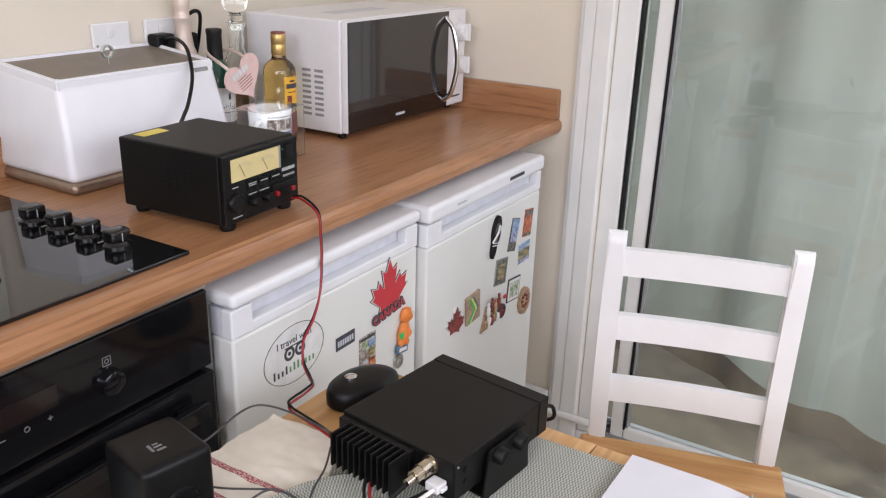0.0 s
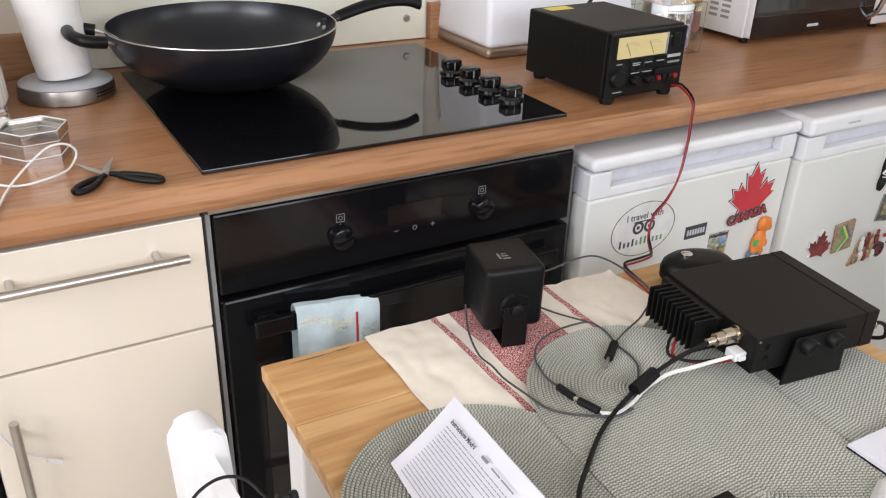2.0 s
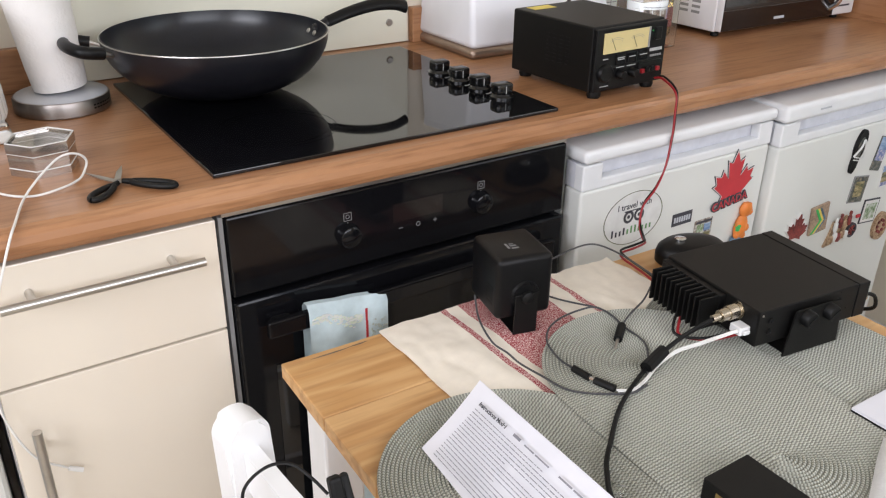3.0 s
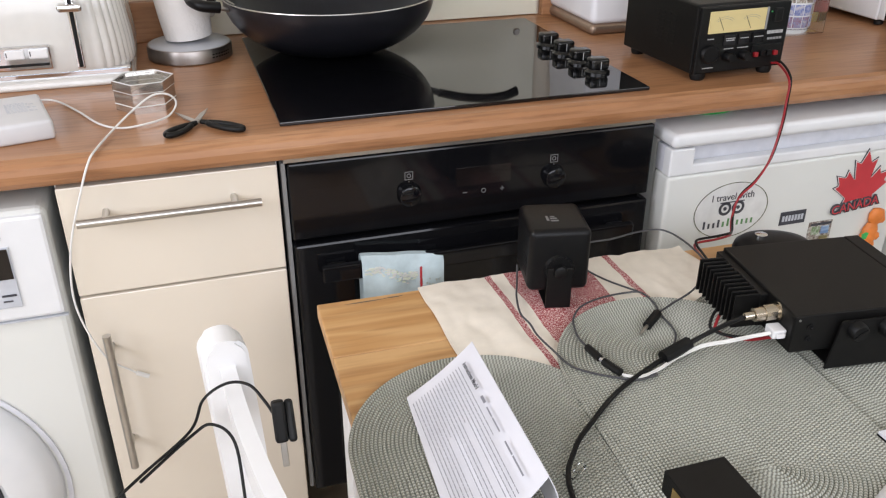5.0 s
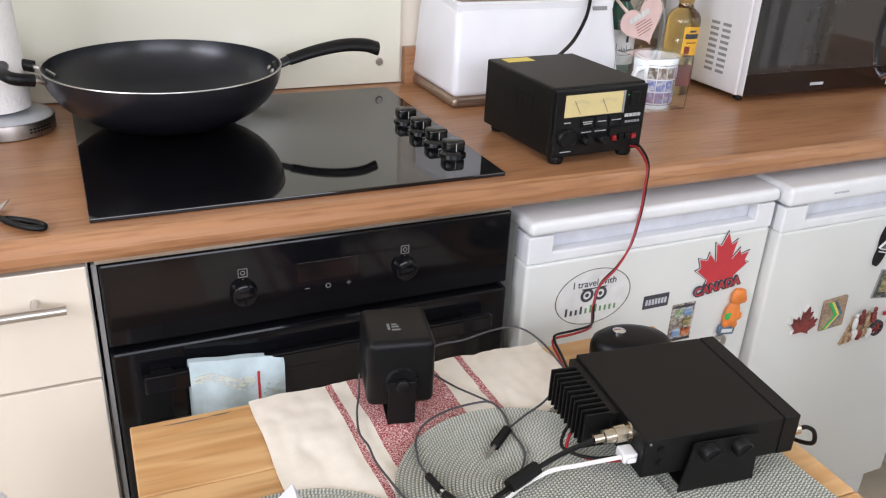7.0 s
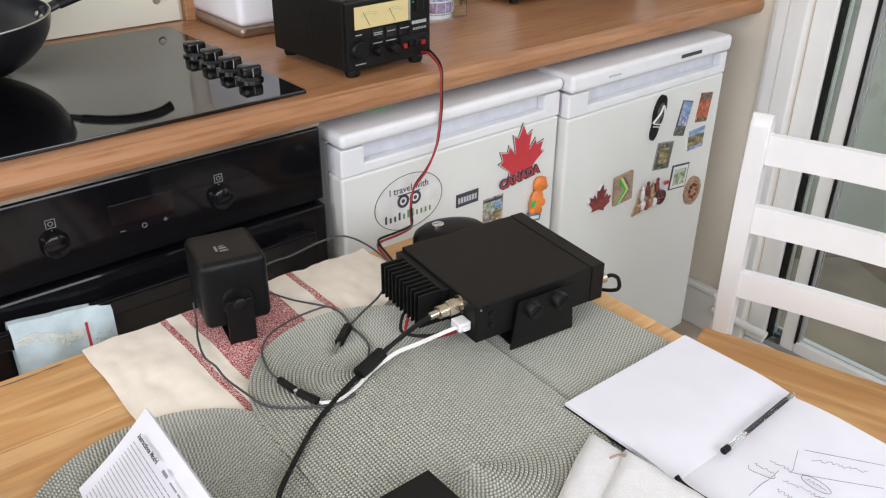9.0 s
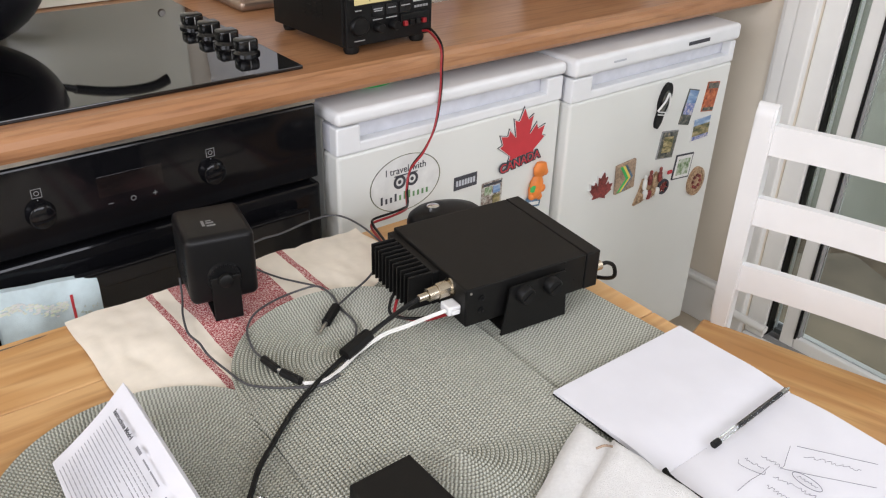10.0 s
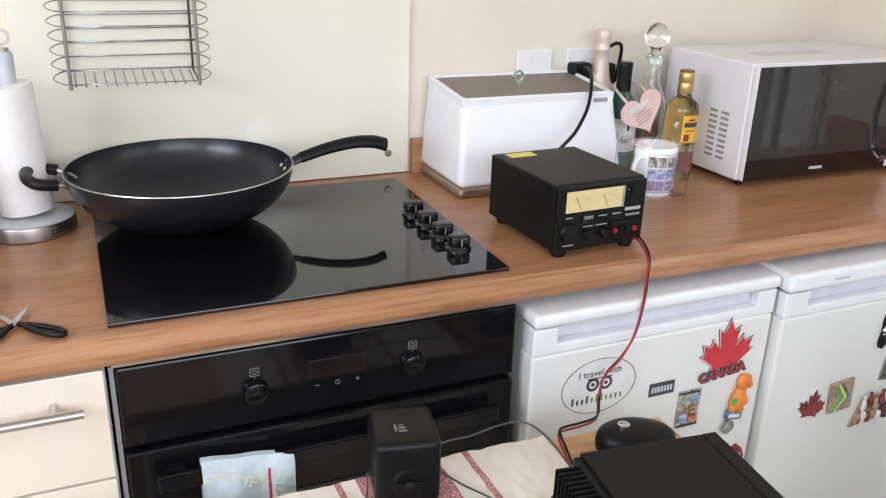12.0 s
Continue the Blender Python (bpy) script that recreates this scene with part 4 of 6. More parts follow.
def hull(x0, y0, z0, x1, y1, z1, t, bev, back=0.0, front=None):
    """Box narrowing by t towards its top, with rounded edges."""
    bm = box(x0, y0, z0, x1, y1, z1)
    for v in bm.verts:
        if v.co.z > (z0 + z1) / 2:
            v.co.x += t if v.co.x < (x0 + x1) / 2 else -t
            v.co.y += (t if front is None else front) if v.co.y < (y0 + y1) / 2 else 0
            if v.co.y > (y0 + y1) / 2:
                v.co.z += back
    bmesh.ops.bevel(bm, geom=bm.edges[:], offset=bev, segments=4, affect="EDGES", profile=0.5)
    return bm


part("base", hull(0.000, 0.0, 0.0, BW, BD, 0.022, 0.002, 0.010), M_COPPER, bb, "bronze coloured base band")
part("body", hull(0.001, 0.001, 0.020, BW - 0.001, BD, BH - 0.009, 0.016, 0.013, 0.018, 0.034), M_BINW, bb, "", True)


def bin_top(y, lift):
    return BH + lift + 0.018 * (y - 0.036) / (BD - 0.036)


bm = bmesh.new()
outer = [(0.0175, 0.0355), (BW - 0.0175, 0.0355), (BW - 0.0175, BD - 0.0005), (0.0175, BD - 0.0005)]
inner = [(0.0275, 0.0455), (BW - 0.0275, 0.0455), (BW - 0.0275, BD - 0.0105), (0.0275, BD - 0.0105)]
loops = [[bm.verts.new((x, y, bin_top(y, h))) for x, y in q] for q, h in ((outer, -0.018), (outer, -0.001), (inner, -0.001), (inner, -0.018))]
for a, b in zip(loops, loops[1:]):
    for k in range(4):
        bm.faces.new((a[k], a[(k + 1) % 4], b[(k + 1) % 4], b[k]))
bmesh.ops.bevel(bm, geom=[e for e in bm.edges if len(e.link_faces) == 2], offset=0.003, segments=3, affect="EDGES")
part("rim", bm, M_BINW, bb, "raised white rim round the lid", True)
bm = bmesh.new()
lid0 = [(x, y, bin_top(y, -0.0075)) for x, y in ((0.028, 0.046), (BW - 0.028, 0.046), (BW - 0.028, BD - 0.011), (0.028, BD - 0.011))]
vs = [bm.verts.new(q) for q in lid0] + [bm.verts.new((x, y, z + 0.002)) for x, y, z in lid0]
for q in ((3, 2, 1, 0), (4, 5, 6, 7), (0, 1, 5, 4), (1, 2, 6, 5), (2, 3, 7, 6), (3, 0, 4, 7)):
    bm.faces.new([vs[i] for i in q])
ld = part("lid", bm, M_GREYP, bb, "grey-brown inset lid")
bm = ring(0.172, BH + 0.026, 0.0085, 0.0125, 0.098, 0.104, 32)
part("pull_ring", bm, M_CHROME, ld, "shiny metal pull ring", True)
part("ring_stem", tube([(0.172, 0.101, BH - 0.002), (0.172, 0.101, BH + 0.014)], 0.002, 8, 1), M_CHROME, ld)
part("clip", box(-0.017, -0.0012, -0.004, 0.017, 0.003, 0.004, 0.001), M_SEAL, bb, "grey name plate").matrix_local = pose(BW - 0.052, 0.0335, BH - 0.017, -12, 0, 0)

# microwave
mw = thing("microwave", 1.267, 0.276, WT1, 0, "white microwave oven with a dark glass door", "microwave")
MW, MD, MZ0, MZ1 = 0.472, 0.275, 0.012, 0.252
part("case", box(0, 0.012, MZ0, MW, MD, MZ1, 0.004, 3), M_MWSIDE, mw)
mw.scale = (1.068, 1.02, 1.02)
dd = part("door", box(0.002, -0.006, MZ0 + 0.002, 0.388, 0.012, MZ1 - 0.002, 0.004), M_MWSIDE, mw)
part("door_glass", box(0.0025, -0.0085, MZ0 + 0.048, 0.386, -0.0055, MZ1 - 0.004, 0.0008), M_MWGLASS, dd, "smoked glass")
part("lower_band", box(0.0025, -0.0085, MZ0 + 0.004, 0.386, -0.0055, MZ0 + 0.0475, 0.0008), M_BAND, dd, "dark brown band")
part("brand_mark", box(0.17, -0.0092, MZ0 + 0.016, 0.205, -0.0086, MZ0 + 0.022), M_RECESS, dd)
h = part("handle", tube([(0.372, -0.008, MZ0 + 0.022), (0.372, -0.030, MZ0 + 0.045), (0.372, -0.044, MZ0 + 0.115), (0.372, -0.032, MZ0 + 0.19), (0.372, -0.008, MZ0 + 0.222)], 0.0075, 14, 8, None, 0.75), M_CHROME, dd, "curved chrome handle", True)
cp = part("control_panel", box(0.390, -0.006, MZ0 + 0.002, MW - 0.002, 0.012, MZ1 - 0.002, 0.004), M_MWSIDE, mw)
for z in (0.115, 0.195):
    k = part("knob", lathe([(0, 0.025), (0.0185, 0.025), (0.0215, 0.022), (0.0230, 0.0)], 32), M_MUG, cp, "white dial", True)
    k.matrix_local = pose(0.438, -0.006, z, 90, 0, 0)
    part("grip", box(-0.0045, -0.0205, 0.023, 0.0045, 0.0205, 0.033, 0.002), M_MUG, k)
    bm = bmesh.new()
    for a in range(0, 300, 30):
        box(0.438 + 0.029 * math.sin(radians(a)) - 0.0007, -0.0068, z + 0.029 * math.cos(radians(a)) - 0.0007, 0.438 + 0.029 * math.sin(radians(a)) + 0.0007, -0.0061, z + 0.029 * math.cos(radians(a)) + 0.0007, bm=bm)
    part("dial_marks", bm, M_PRINT, cp)
part("brand_mark", box(0.405, -0.0068, 0.034, 0.45, -0.0061, 0.038), M_PRINT, cp)
for r in range(9):
    for c in range(2):
        part("vent_slot", box(-0.0006, 0.058 + 0.034 * c, 0.045 + 0.0118 * r, 0.0004, 0.082 + 0.034 * c, 0.0508 + 0.0118 * r), M_SEAL, mw)
for r in range(12):
    part("vent_slot", box(0.10 + 0.016 * r, 0.10, MZ1 - 0.0003, 0.107 + 0.016 * r, 0.15, MZ1 + 0.0005), M_RECESS, mw)
for x in (0.02, MW - 0.03):
    for y in (0.025, MD - 0.03):
        part("foot", lathe([(0.009, 0.012), (0.009, 0.002), (0.007, 0.0), (0, 0)], 16, None, x, y, 0.0), M_RUBBER, mw)

# wall sockets and plug
for x in (0.894, 1.020):
    so = thing("wall_socket", x, YN, 1.080, 0, "white plastic wall socket above the worktop", "socket", "wall sockets")
    part("plate", box(0, -0.009, 0, 0.087, 0.0, 0.086, 0.003), M_MUG, so)
    part("switch", box(0.032, -0.0125, 0.058, 0.044, -0.009, 0.072, 0.001), M_MUG, so)
    part("screw", lathe([(0, 0.001), (0.0025, 0.001), (0.003, 0)], 10), M_STEEL, so).matrix_local = pose(0.008, -0.009, 0.043, 90, 0, 0)
pl = thing("plug", 1.042, YN - 0.010, 1.112, 0, "black mains plug with its cable over the bread bin", "plug")
part("body", box(-0.024, -0.034, -0.022, 0.024, 0, 0.026, 0.007, 3), M_RUBBER, pl)
part("cable", tube([(-0.002, -0.032, 0.006), (-0.008, -0.050, 0.018), (-0.026, -0.095, 0.023), (-0.057, -0.155, 0.012), (-0.087, -0.197, -0.030), (-0.130, -0.230, -0.069), (-0.177, -0.265, -0.086), (-0.226, -0.305, -0.094)], 0.0036, 10), M_RUBBER, pl, "", True)
cb2 = thing("plug", 1.148, YN - 0.012, 1.085, 0, "black mains plug with its cable looping behind the bottles", "plug")
part("body", box(-0.058, -0.032, 0.006, -0.018, 0.002, 0.050, 0.007, 3), M_RUBBER, cb2)
part("cable", tube([(0, 0, 0.0), (-0.004, -0.018, 0.045), (-0.010, -0.03, 0.086), (-0.026, -0.03, 0.094), (-0.044, -0.02, 0.080)], 0.004, 10), M_RUBBER, cb2, "", True)

# bottles, mug and hanging heart

def wrap(r, a0, a1, z0, z1, n=14):
    """Curved strip of label on a round bottle, between two angles in degrees."""
    bm = bmesh.new()
    rows = [[bm.verts.new((r * math.cos(radians(a0 + (a1 - a0) * k / n)), r * math.sin(radians(a0 + (a1 - a0) * k / n)), z)) for z in (z0, z1)] for k in range(n + 1)]
    for a, c in zip(rows, rows[1:]):
        bm.faces.new((a[0], c[0], c[1], a[1]))
    return bm


b = thing("champagne_bottle", 1.088, 0.562, WT1, 0, "dark bottle with a rose gold foil neck", "bottle", "bottles by the microwave")
part("glass", lathe([(0, 0), (0.036, 0.001), (0.038, 0.006), (0.038, 0.13), (0.034, 0.155), (0.022, 0.188)], 32), M_BOTTLEG, b, "", True)
part("foil", lathe([(0.0295, 0.170), (0.0205, 0.195), (0.0170, 0.22), (0.0150, 0.248), (0.0168, 0.251), (0.0170, 0.257), (0.0148, 0.261), (0.0152, 0.270), (0.0164, 0.280), (0.0160, 0.291), (0.0125, 0.297), (0, 0.298)], 28), M_ROSE, b, "rose gold foil over the cork", True)
b = thing("wine_bottle", 1.093, 0.478, WT1, 0, "dark green bottle with a black capsule and white label", "bottle", "bottles by the microwave")
part("glass", lathe([(0, 0), (0.034, 0.001), (0.036, 0.005), (0.036, 0.132), (0.031, 0.152), (0.0165, 0.175), (0.0150, 0.19)], 32), M_BOTTLEG, b, "", True)
part("capsule", lathe([(0.0166, 0.177), (0.0158, 0.186), (0.0156, 0.226), (0.0164, 0.229), (0.0164, 0.236), (0.0152, 0.238), (0, 0.2385)], 28), M_RUBBER, b, "black capsule", True)
lb = part("label", lathe([(0.0364, 0.050), (0.0364, 0.122)], 32), M_LABELW, b, "white paper label", True)
for a0, a1, z0, z1 in ((-128, -126, 0.080, 0.094), (-118, -113, 0.080, 0.0825), (-110, -108, 0.080, 0.087), (-104, -98, 0.083, 0.0845), (-93, -91, 0.080, 0.090), (-86, -80, 0.080, 0.0825), (-74, -72, 0.080, 0.087), (-120, -66, 0.070, 0.0715)):
    part("print", wrap(0.0367, a0, a1, z0, z1, 4), M_PRINT, lb)
part("label_print", wrap(0.0367, -97, -88, 0.097, 0.110, 4), M_PRINT, lb, "small dark emblem")
b = thing("decanter", 1.204, 0.525, WT1, 0, "clear glass decanter with a round glass stopper", "decanter", "bottles by the microwave")
part("glass", lathe([(0, 0), (0.036, 0.001), (0.038, 0.006), (0.038, 0.13), (0.030, 0.155), (0.0175, 0.180), (0.0160, 0.222), (0.0215, 0.234), (0.0215, 0.239), (0.0135, 0.238), (0.012, 0.185), (0.026, 0.153), (0.034, 0.128), (0.034, 0.012), (0, 0.010)], 32), M_CLEAR, b, "", True)
part("stopper", lathe([(0, 0.222), (0.0115, 0.224), (0.0120, 0.2395), (0.0150, 0.2405), (0.0150, 0.254), (0.0110, 0.257)] + [(0.028 * math.sin(a * math.pi / 16), 0.2845 - 0.028 * math.cos(a * math.pi / 16)) for a in range(3, 17)], 28), M_CLEAR, b, "round glass stopper", True)
b = thing("spirit_bottle", 1.183, 0.385, WT1, 0, "golden spirit bottle with an amber label and gold cap", "bottle", "bottles by the microwave")
bm = lathe([(0, 0.0), (0.030, 0.0005), (0.033, 0.004), (0.0338, 0.09), (0.0345, 0.146), (0.0332, 0.158), (0.0285, 0.167), (0.0215, 0.173), (0.0165, 0.177), (0.0148, 0.182), (0.0145, 0.200), (0, 0.200)], 40)
part("glass", bm, M_SPIRIT, b, "golden glass", True)
part("cap", lathe([(0.0150, 0.186), (0.0158, 0.188), (0.0158, 0.205), (0.0152, 0.2065), (0.0152, 0.2085), (0.0158, 0.210), (0.0158, 0.226), (0.0145, 0.229), (0, 0.229)], 28), M_GOLD, b, "gold screw cap", True)
part("cap_top", lathe([(0.0154, 0.2292), (0.0148, 0.2325), (0, 0.233)], 28), M_MAROON, b, "dark red cap top", True)

lb = part("label", wrap(0.0352, -122, -58, 0.086, 0.143), M_MUSTARD, b, "amber paper label", True)
part("print", wrap(0.0355, -116, -64, 0.119, 0.129), M_PRINT, lb, "dark maker's mark", True)
part("print", wrap(0.0355, -103, -78, 0.132, 0.136), M_PRINT, lb, "", True)
part("print", wrap(0.0355, -110, -70, 0.110, 0.112), M_MAROON, lb, "", True)
part("print", wrap(0.0355, -114, -95, 0.089, 0.104), M_MAROON, lb, "small red emblem", True)
part("lower_label", wrap(0.0344, -128, -52, 0.022, 0.066), M_MAROON, b, "dark red lower label", True)
ht = thing("heart_sign", 1.090, 0.395, 1.062, 0, "pink wooden heart sign hanging from a bottle neck", "sign", ry=-28)
pts = []
for k in range(40):
    a = 2 * math.pi * k / 40
    pts.append((0.0032 * 16 * math.sin(a) ** 3, 0.0031 * (13 * math.cos(a) - 5 * math.cos(2 * a) - 2 * math.cos(3 * a) - math.cos(4 * a))))
part("board", prism(pts, 0, 0.004, None, "xz"), M_PINK, ht)
bars("lettering", 1, -0.030, 0.010, 0.062, 0.01, 0.011, -0.0008, -0.0001, M_LABELW, ht, 0.95, 0.1, 5)
bars("lettering", 5, -0.020, 0.002, 0.042, 0.006, 0.0015, -0.0006, -0.0001, M_MAROON, ht, 0.9, 0.12, 7)
part("ribbon", tube([(-0.026, 0.003, 0.034), (-0.025, 0.020, 0.047), (-0.014, 0.055, 0.054), (0.004, 0.083, 0.050)], 0.0034, 8, 6, None, 0.35), M_ROSE, ht, "pale satin ribbon", True)
part("ribbon", tube([(0.022, 0.003, 0.034), (0.029, 0.025, 0.038), (0.036, 0.058, 0.036), (0.036, 0.083, 0.030)], 0.0034, 8, 6, None, 0.35), M_ROSE, ht, "pale satin ribbon", True)
mg = thing("mug", 1.070, 0.312, WT1, 0, "white mug printed with small coloured pictures", "mug")
part("body", lathe([(0, 0.0), (0.034, 0.0), (0.038, 0.004), (0.041, 0.05), (0.043, 0.098), (0.0415, 0.100), (0.0395, 0.098), (0.0375, 0.05), (0.034, 0.008), (0, 0.007)], 40), M_MUG, mg, "", True)
part("handle", tube([(-0.038, -0.012, 0.080), (-0.062, -0.022, 0.078), (-0.070, -0.025, 0.052), (-0.058, -0.02, 0.026), (-0.037, -0.012, 0.022)], 0.0055, 12), M_MUG, mg, "", True)
for z0, z1 in ((0.0100, 0.0125), (0.0870, 0.0895)):
    for k in range(30):
        part("film_mark", wrap(0.0422 if z0 < 0.05 else 0.0434, -146 + 3.4 * k, -144.2 + 3.4 * k, z0, z1, 2), M_PRINT, mg)
for row, (z0, z1, r) in enumerate(((0.0140, 0.0350, 0.0414), (0.0380, 0.0590, 0.0422), (0.0620, 0.0840, 0.0430))):
    for k in range(4):
        part("picture", wrap(r, -145 + 26 * k, -121 + 26 * k, z0, z1, 5), (P_SHOW, P_BLUE, P_STREET)[(row + k // 3) % 3], mg, "small printed picture", True)
case = thing("clear_box", 1.076, 0.312, WT1, 4, "clear plastic gift box round the mug", "box")
cv = part("sleeve", box(-0.072, -0.045, 0.0005, 0.046, 0.046, 0.104, 0.0015), M_CLEAR, case)
bm = box(-0.0712, -0.0442, 0.0013, 0.0452, 0.0452, 0.1032, 0.0010)
bmesh.ops.reverse_faces(bm, faces=bm.faces[:])
tmp = bpy.data.meshes.new("inside")
bm.to_mesh(tmp)
bm.free()
bm = bmesh.new()
bm.from_mesh(cv.data)
bm.from_mesh(tmp)
bm.to_mesh(cv.data)
bm.free()
bpy.data.meshes.remove(tmp)
cv.visible_shadow = False

# kitchen roll holder
kr = thing("kitchen_roll_holder", -0.089, 0.463, WT1, 0, "steel kitchen roll holder with white paper on it", "kitchen roll")
part("base", lathe([(0, 0), (0.071, 0.0), (0.0735, 0.002), (0.0735, 0.022), (0.0722, 0.0245), (0.0700, 0.0250)], 64), M_BASE, kr, "brushed steel weighted base", True)
part("base_top", lathe([(0.0705, 0.0246), (0.0690, 0.0262), (0.030, 0.0300), (0, 0.0305)], 64), M_LIDTOP, kr, "pale satin top of the base", True)
for row in range(2):
    for k in range(7):
        part("engraving", wrap(0.0738, -62 + 5 * k, -58.4 + 5 * k, 0.009 + 0.005 * row, 0.0115 + 0.005 * row, 2), M_RUBBER, kr)
part("roll", lathe([(0.020, 0.033), (0.041, 0.033), (0.044, 0.07), (0.052, 0.235), (0.051, 0.240), (0.020, 0.241), (0.020, 0.033)], 48), M_ROLL, kr, "white quilted kitchen paper leaning on its pole", True).matrix_local = pose(0.004, 0, 0.003, 0, -5, 0)
part("pole", lathe([(0, 0.03), (0.009, 0.03), (0.009, 0.30), (0, 0.30)], 20), M_STEEL, kr, "", True)
part("pole_sleeve", lathe([(0.014, 0.24), (0.014, 0.29), (0.011, 0.295), (0, 0.295)], 20), M_RECESS, kr, "", True)
part("finial", ring(0, 0.316, 0.009, 0.013, -0.003, 0.003, 28), M_STEEL, kr, "steel loop")
# toaster
ts = thing("toaster", -0.350, 0.318, WT1, 0, "ivory ribbed four-slice toaster with chrome trim", "toaster")
TWD, TDP = 0.168, 0.135
bm = bmesh.new()
rows = []
n = 160
for z, t in ((0.026, 0.0), (0.034, 0.003), (0.07, 0.001), (0.13, -0.006), (0.172, -0.016), (0.186, -0.028), (0.190, -0.045)):
    row = []
    for k in range(n):
        a = 2 * math.pi * k / n
        c, s = math.cos(a), math.sin(a)
        e = 0.36
        x = (TWD + t) * abs(c) ** e * (1 if c > 0 else -1)
        y = (TDP + t) * abs(s) ** e * (1 if s > 0 else -1)
        rib = 0.0022 * abs(math.sin(k * math.pi / 4)) if z < 0.18 else 0
        row.append(bm.verts.new((x * (1 + rib / 0.16), TDP + y * (1 + rib / 0.12), z)))
    rows.append(row)
for a, b in zip(rows, rows[1:]):
    for k in range(n):
        bm.faces.new((a[k], a[(k + 1) % n], b[(k + 1) % n], b[k]))
bm.faces.new(rows[-1])
bm.faces.new(rows[0])
part("shell", bm, M_TOAST, ts, "ribbed ivory enamel shell", True)
part("chrome_band", hull(-TWD + 0.004, 0.006, 0.013, TWD - 0.004, 2 * TDP - 0.006, 0.028, 0.0, 0.005), M_CHROME, ts, "chrome band")
part("base", hull(-TWD - 0.002, -0.004, 0.0, TWD + 0.002, 2 * TDP + 0.004, 0.016, 0.004, 0.006), M_TOAST, ts)
for x in (-0.092, 0.092):
    part("lever_slot", box(x - 0.003, -0.010, 0.034, x + 0.003, -0.001, 0.150, 0.001), M_RUBBER, ts)
    part("slot_trim", box(x - 0.006, -0.008, 0.031, x + 0.006, -0.0005, 0.153, 0.002), M_CHROME, ts)
    part("lever", box(x - 0.018, -0.030, 0.122, x + 0.018, -0.008, 0.134, 0.005, 3), M_CHROME, ts, "chrome lever")
pn2 = part("button_panel", box(-0.052, -0.010, 0.034, 0.052, -0.001, 0.072, 0.003), M_CHROME, ts, "chrome button panel")
for k in range(3):
    part("button", box(-0.047 + 0.0335 * k, -0.0125, 0.053, -0.019 + 0.0335 * k, -0.0095, 0.067, 0.002), M_MUG, pn2)
    part("button_mark", box(-0.045 + 0.0335 * k, -0.0130, 0.057, -0.0435 + 0.0335 * k, -0.0124, 0.064), M_PRINT, pn2)
part("slider_slot", box(-0.045, -0.0108, 0.041, 0.047, -0.0098, 0.045), M_RUBBER, pn2)
part("slider", lathe([(0, 0.010), (0.004, 0.009), (0.005, 0)], 14), M_CHROME, pn2).matrix_local = pose(-0.038, -0.0105, 0.043, 90, 0, 0)

# power bank, hexagonal trinket box, scissors, white charging cable
pb = thing("power_bank", -0.333, 0.132, WT1, 13, "white plastic power bank lying on the worktop", "power bank")
part("case", box(-0.036, -0.068, 0, 0.036, 0.068, 0.028, 0.0055, 3), M_CASE, pb, "", True)
bm = bmesh.new()
rnd = random.Random(31)
for k in range(9):
    y = 0.026 - 0.0052 * k
    x = -0.014
    while x < 0.010 + 0.006 * (k % 3):
        w = rnd.uniform(0.002, 0.006)
        box(x, y, 0.028, x + w, y + 0.0016, 0.0284, bm=bm)
        x += w + 0.0014
part("print", bm, M_RECESS, pb, "small grey print")
st = thing("star_ornament", -0.402, 0.165, WT1, 20, "small copper wire star lying on the worktop", "ornament")
part("wire", tube([((0.014 if k % 2 else 0.006) * math.cos(k * math.pi / 5), (0.014 if k % 2 else 0.006) * math.sin(k * math.pi / 5), 0.0016) for k in range(11)], 0.0014, 6, 1), M_COPPERW, st)
hx = thing("trinket_box", -0.166, 0.186, WT1, 8, "pale hexagonal mirrored trinket box with a clear glass lid", "box")
hx.scale = (0.88, 0.88, 0.98)


def hexa(r, z0, z1, inset=0.0):
    return prism([(r * 1.05 * math.cos(math.pi * k / 3), r * math.sin(math.pi * k / 3)) for k in range(6)], z0, z1)


def hex_wall(r, z0, z1, t):
    """Six upright panes round a hexagon, with an open inside."""
    bm = bmesh.new()
    rows = [[bm.verts.new((q * 1.05 * math.cos(math.pi * k / 3), q * math.sin(math.pi * k / 3), z)) for k in range(6)] for q, z in ((r, z0), (r, z1), (r - t, z1), (r - t, z0))]
    for a, c in zip(rows, rows[1:] + rows[:1]):
        for k in range(6):
            bm.faces.new((a[k], a[(k + 1) % 6], c[(k + 1) % 6], c[k]))
    return bm


body = part("body", hex_wall(0.047, 0, 0.030, 0.003), M_SILVER, hx, "pale mirrored sides")
part("floor", hexa(0.0438, 0.0005, 0.003), M_LABELW, body, "pale lined floor")
lid = part("lid", hex_wall(0.048, 0.031, 0.044, 0.0035), M_SILVER, hx)
part("glass_top", hexa(0.0440, 0.0400, 0.0415), M_CLEAR, lid, "clear glass top").visible_shadow = False
for z in (0.0105, 0.0305, 0.0445):
    bm = bmesh.new()
    p6 = [(0.0492 * math.cos(math.pi * k / 3), 0.0472 * math.sin(math.pi * k / 3), z) for k in range(6)]
    for k in range(6):
        tube([p6[k], p6[(k + 1) % 6]], 0.0009, 6, 1, bm)
    part("edging", bm, M_LABELW, hx, "white edging")
sc = thing("scissors", -0.099, 0.078, WT1, 0, "small black-handled scissors lying open", "scissors")
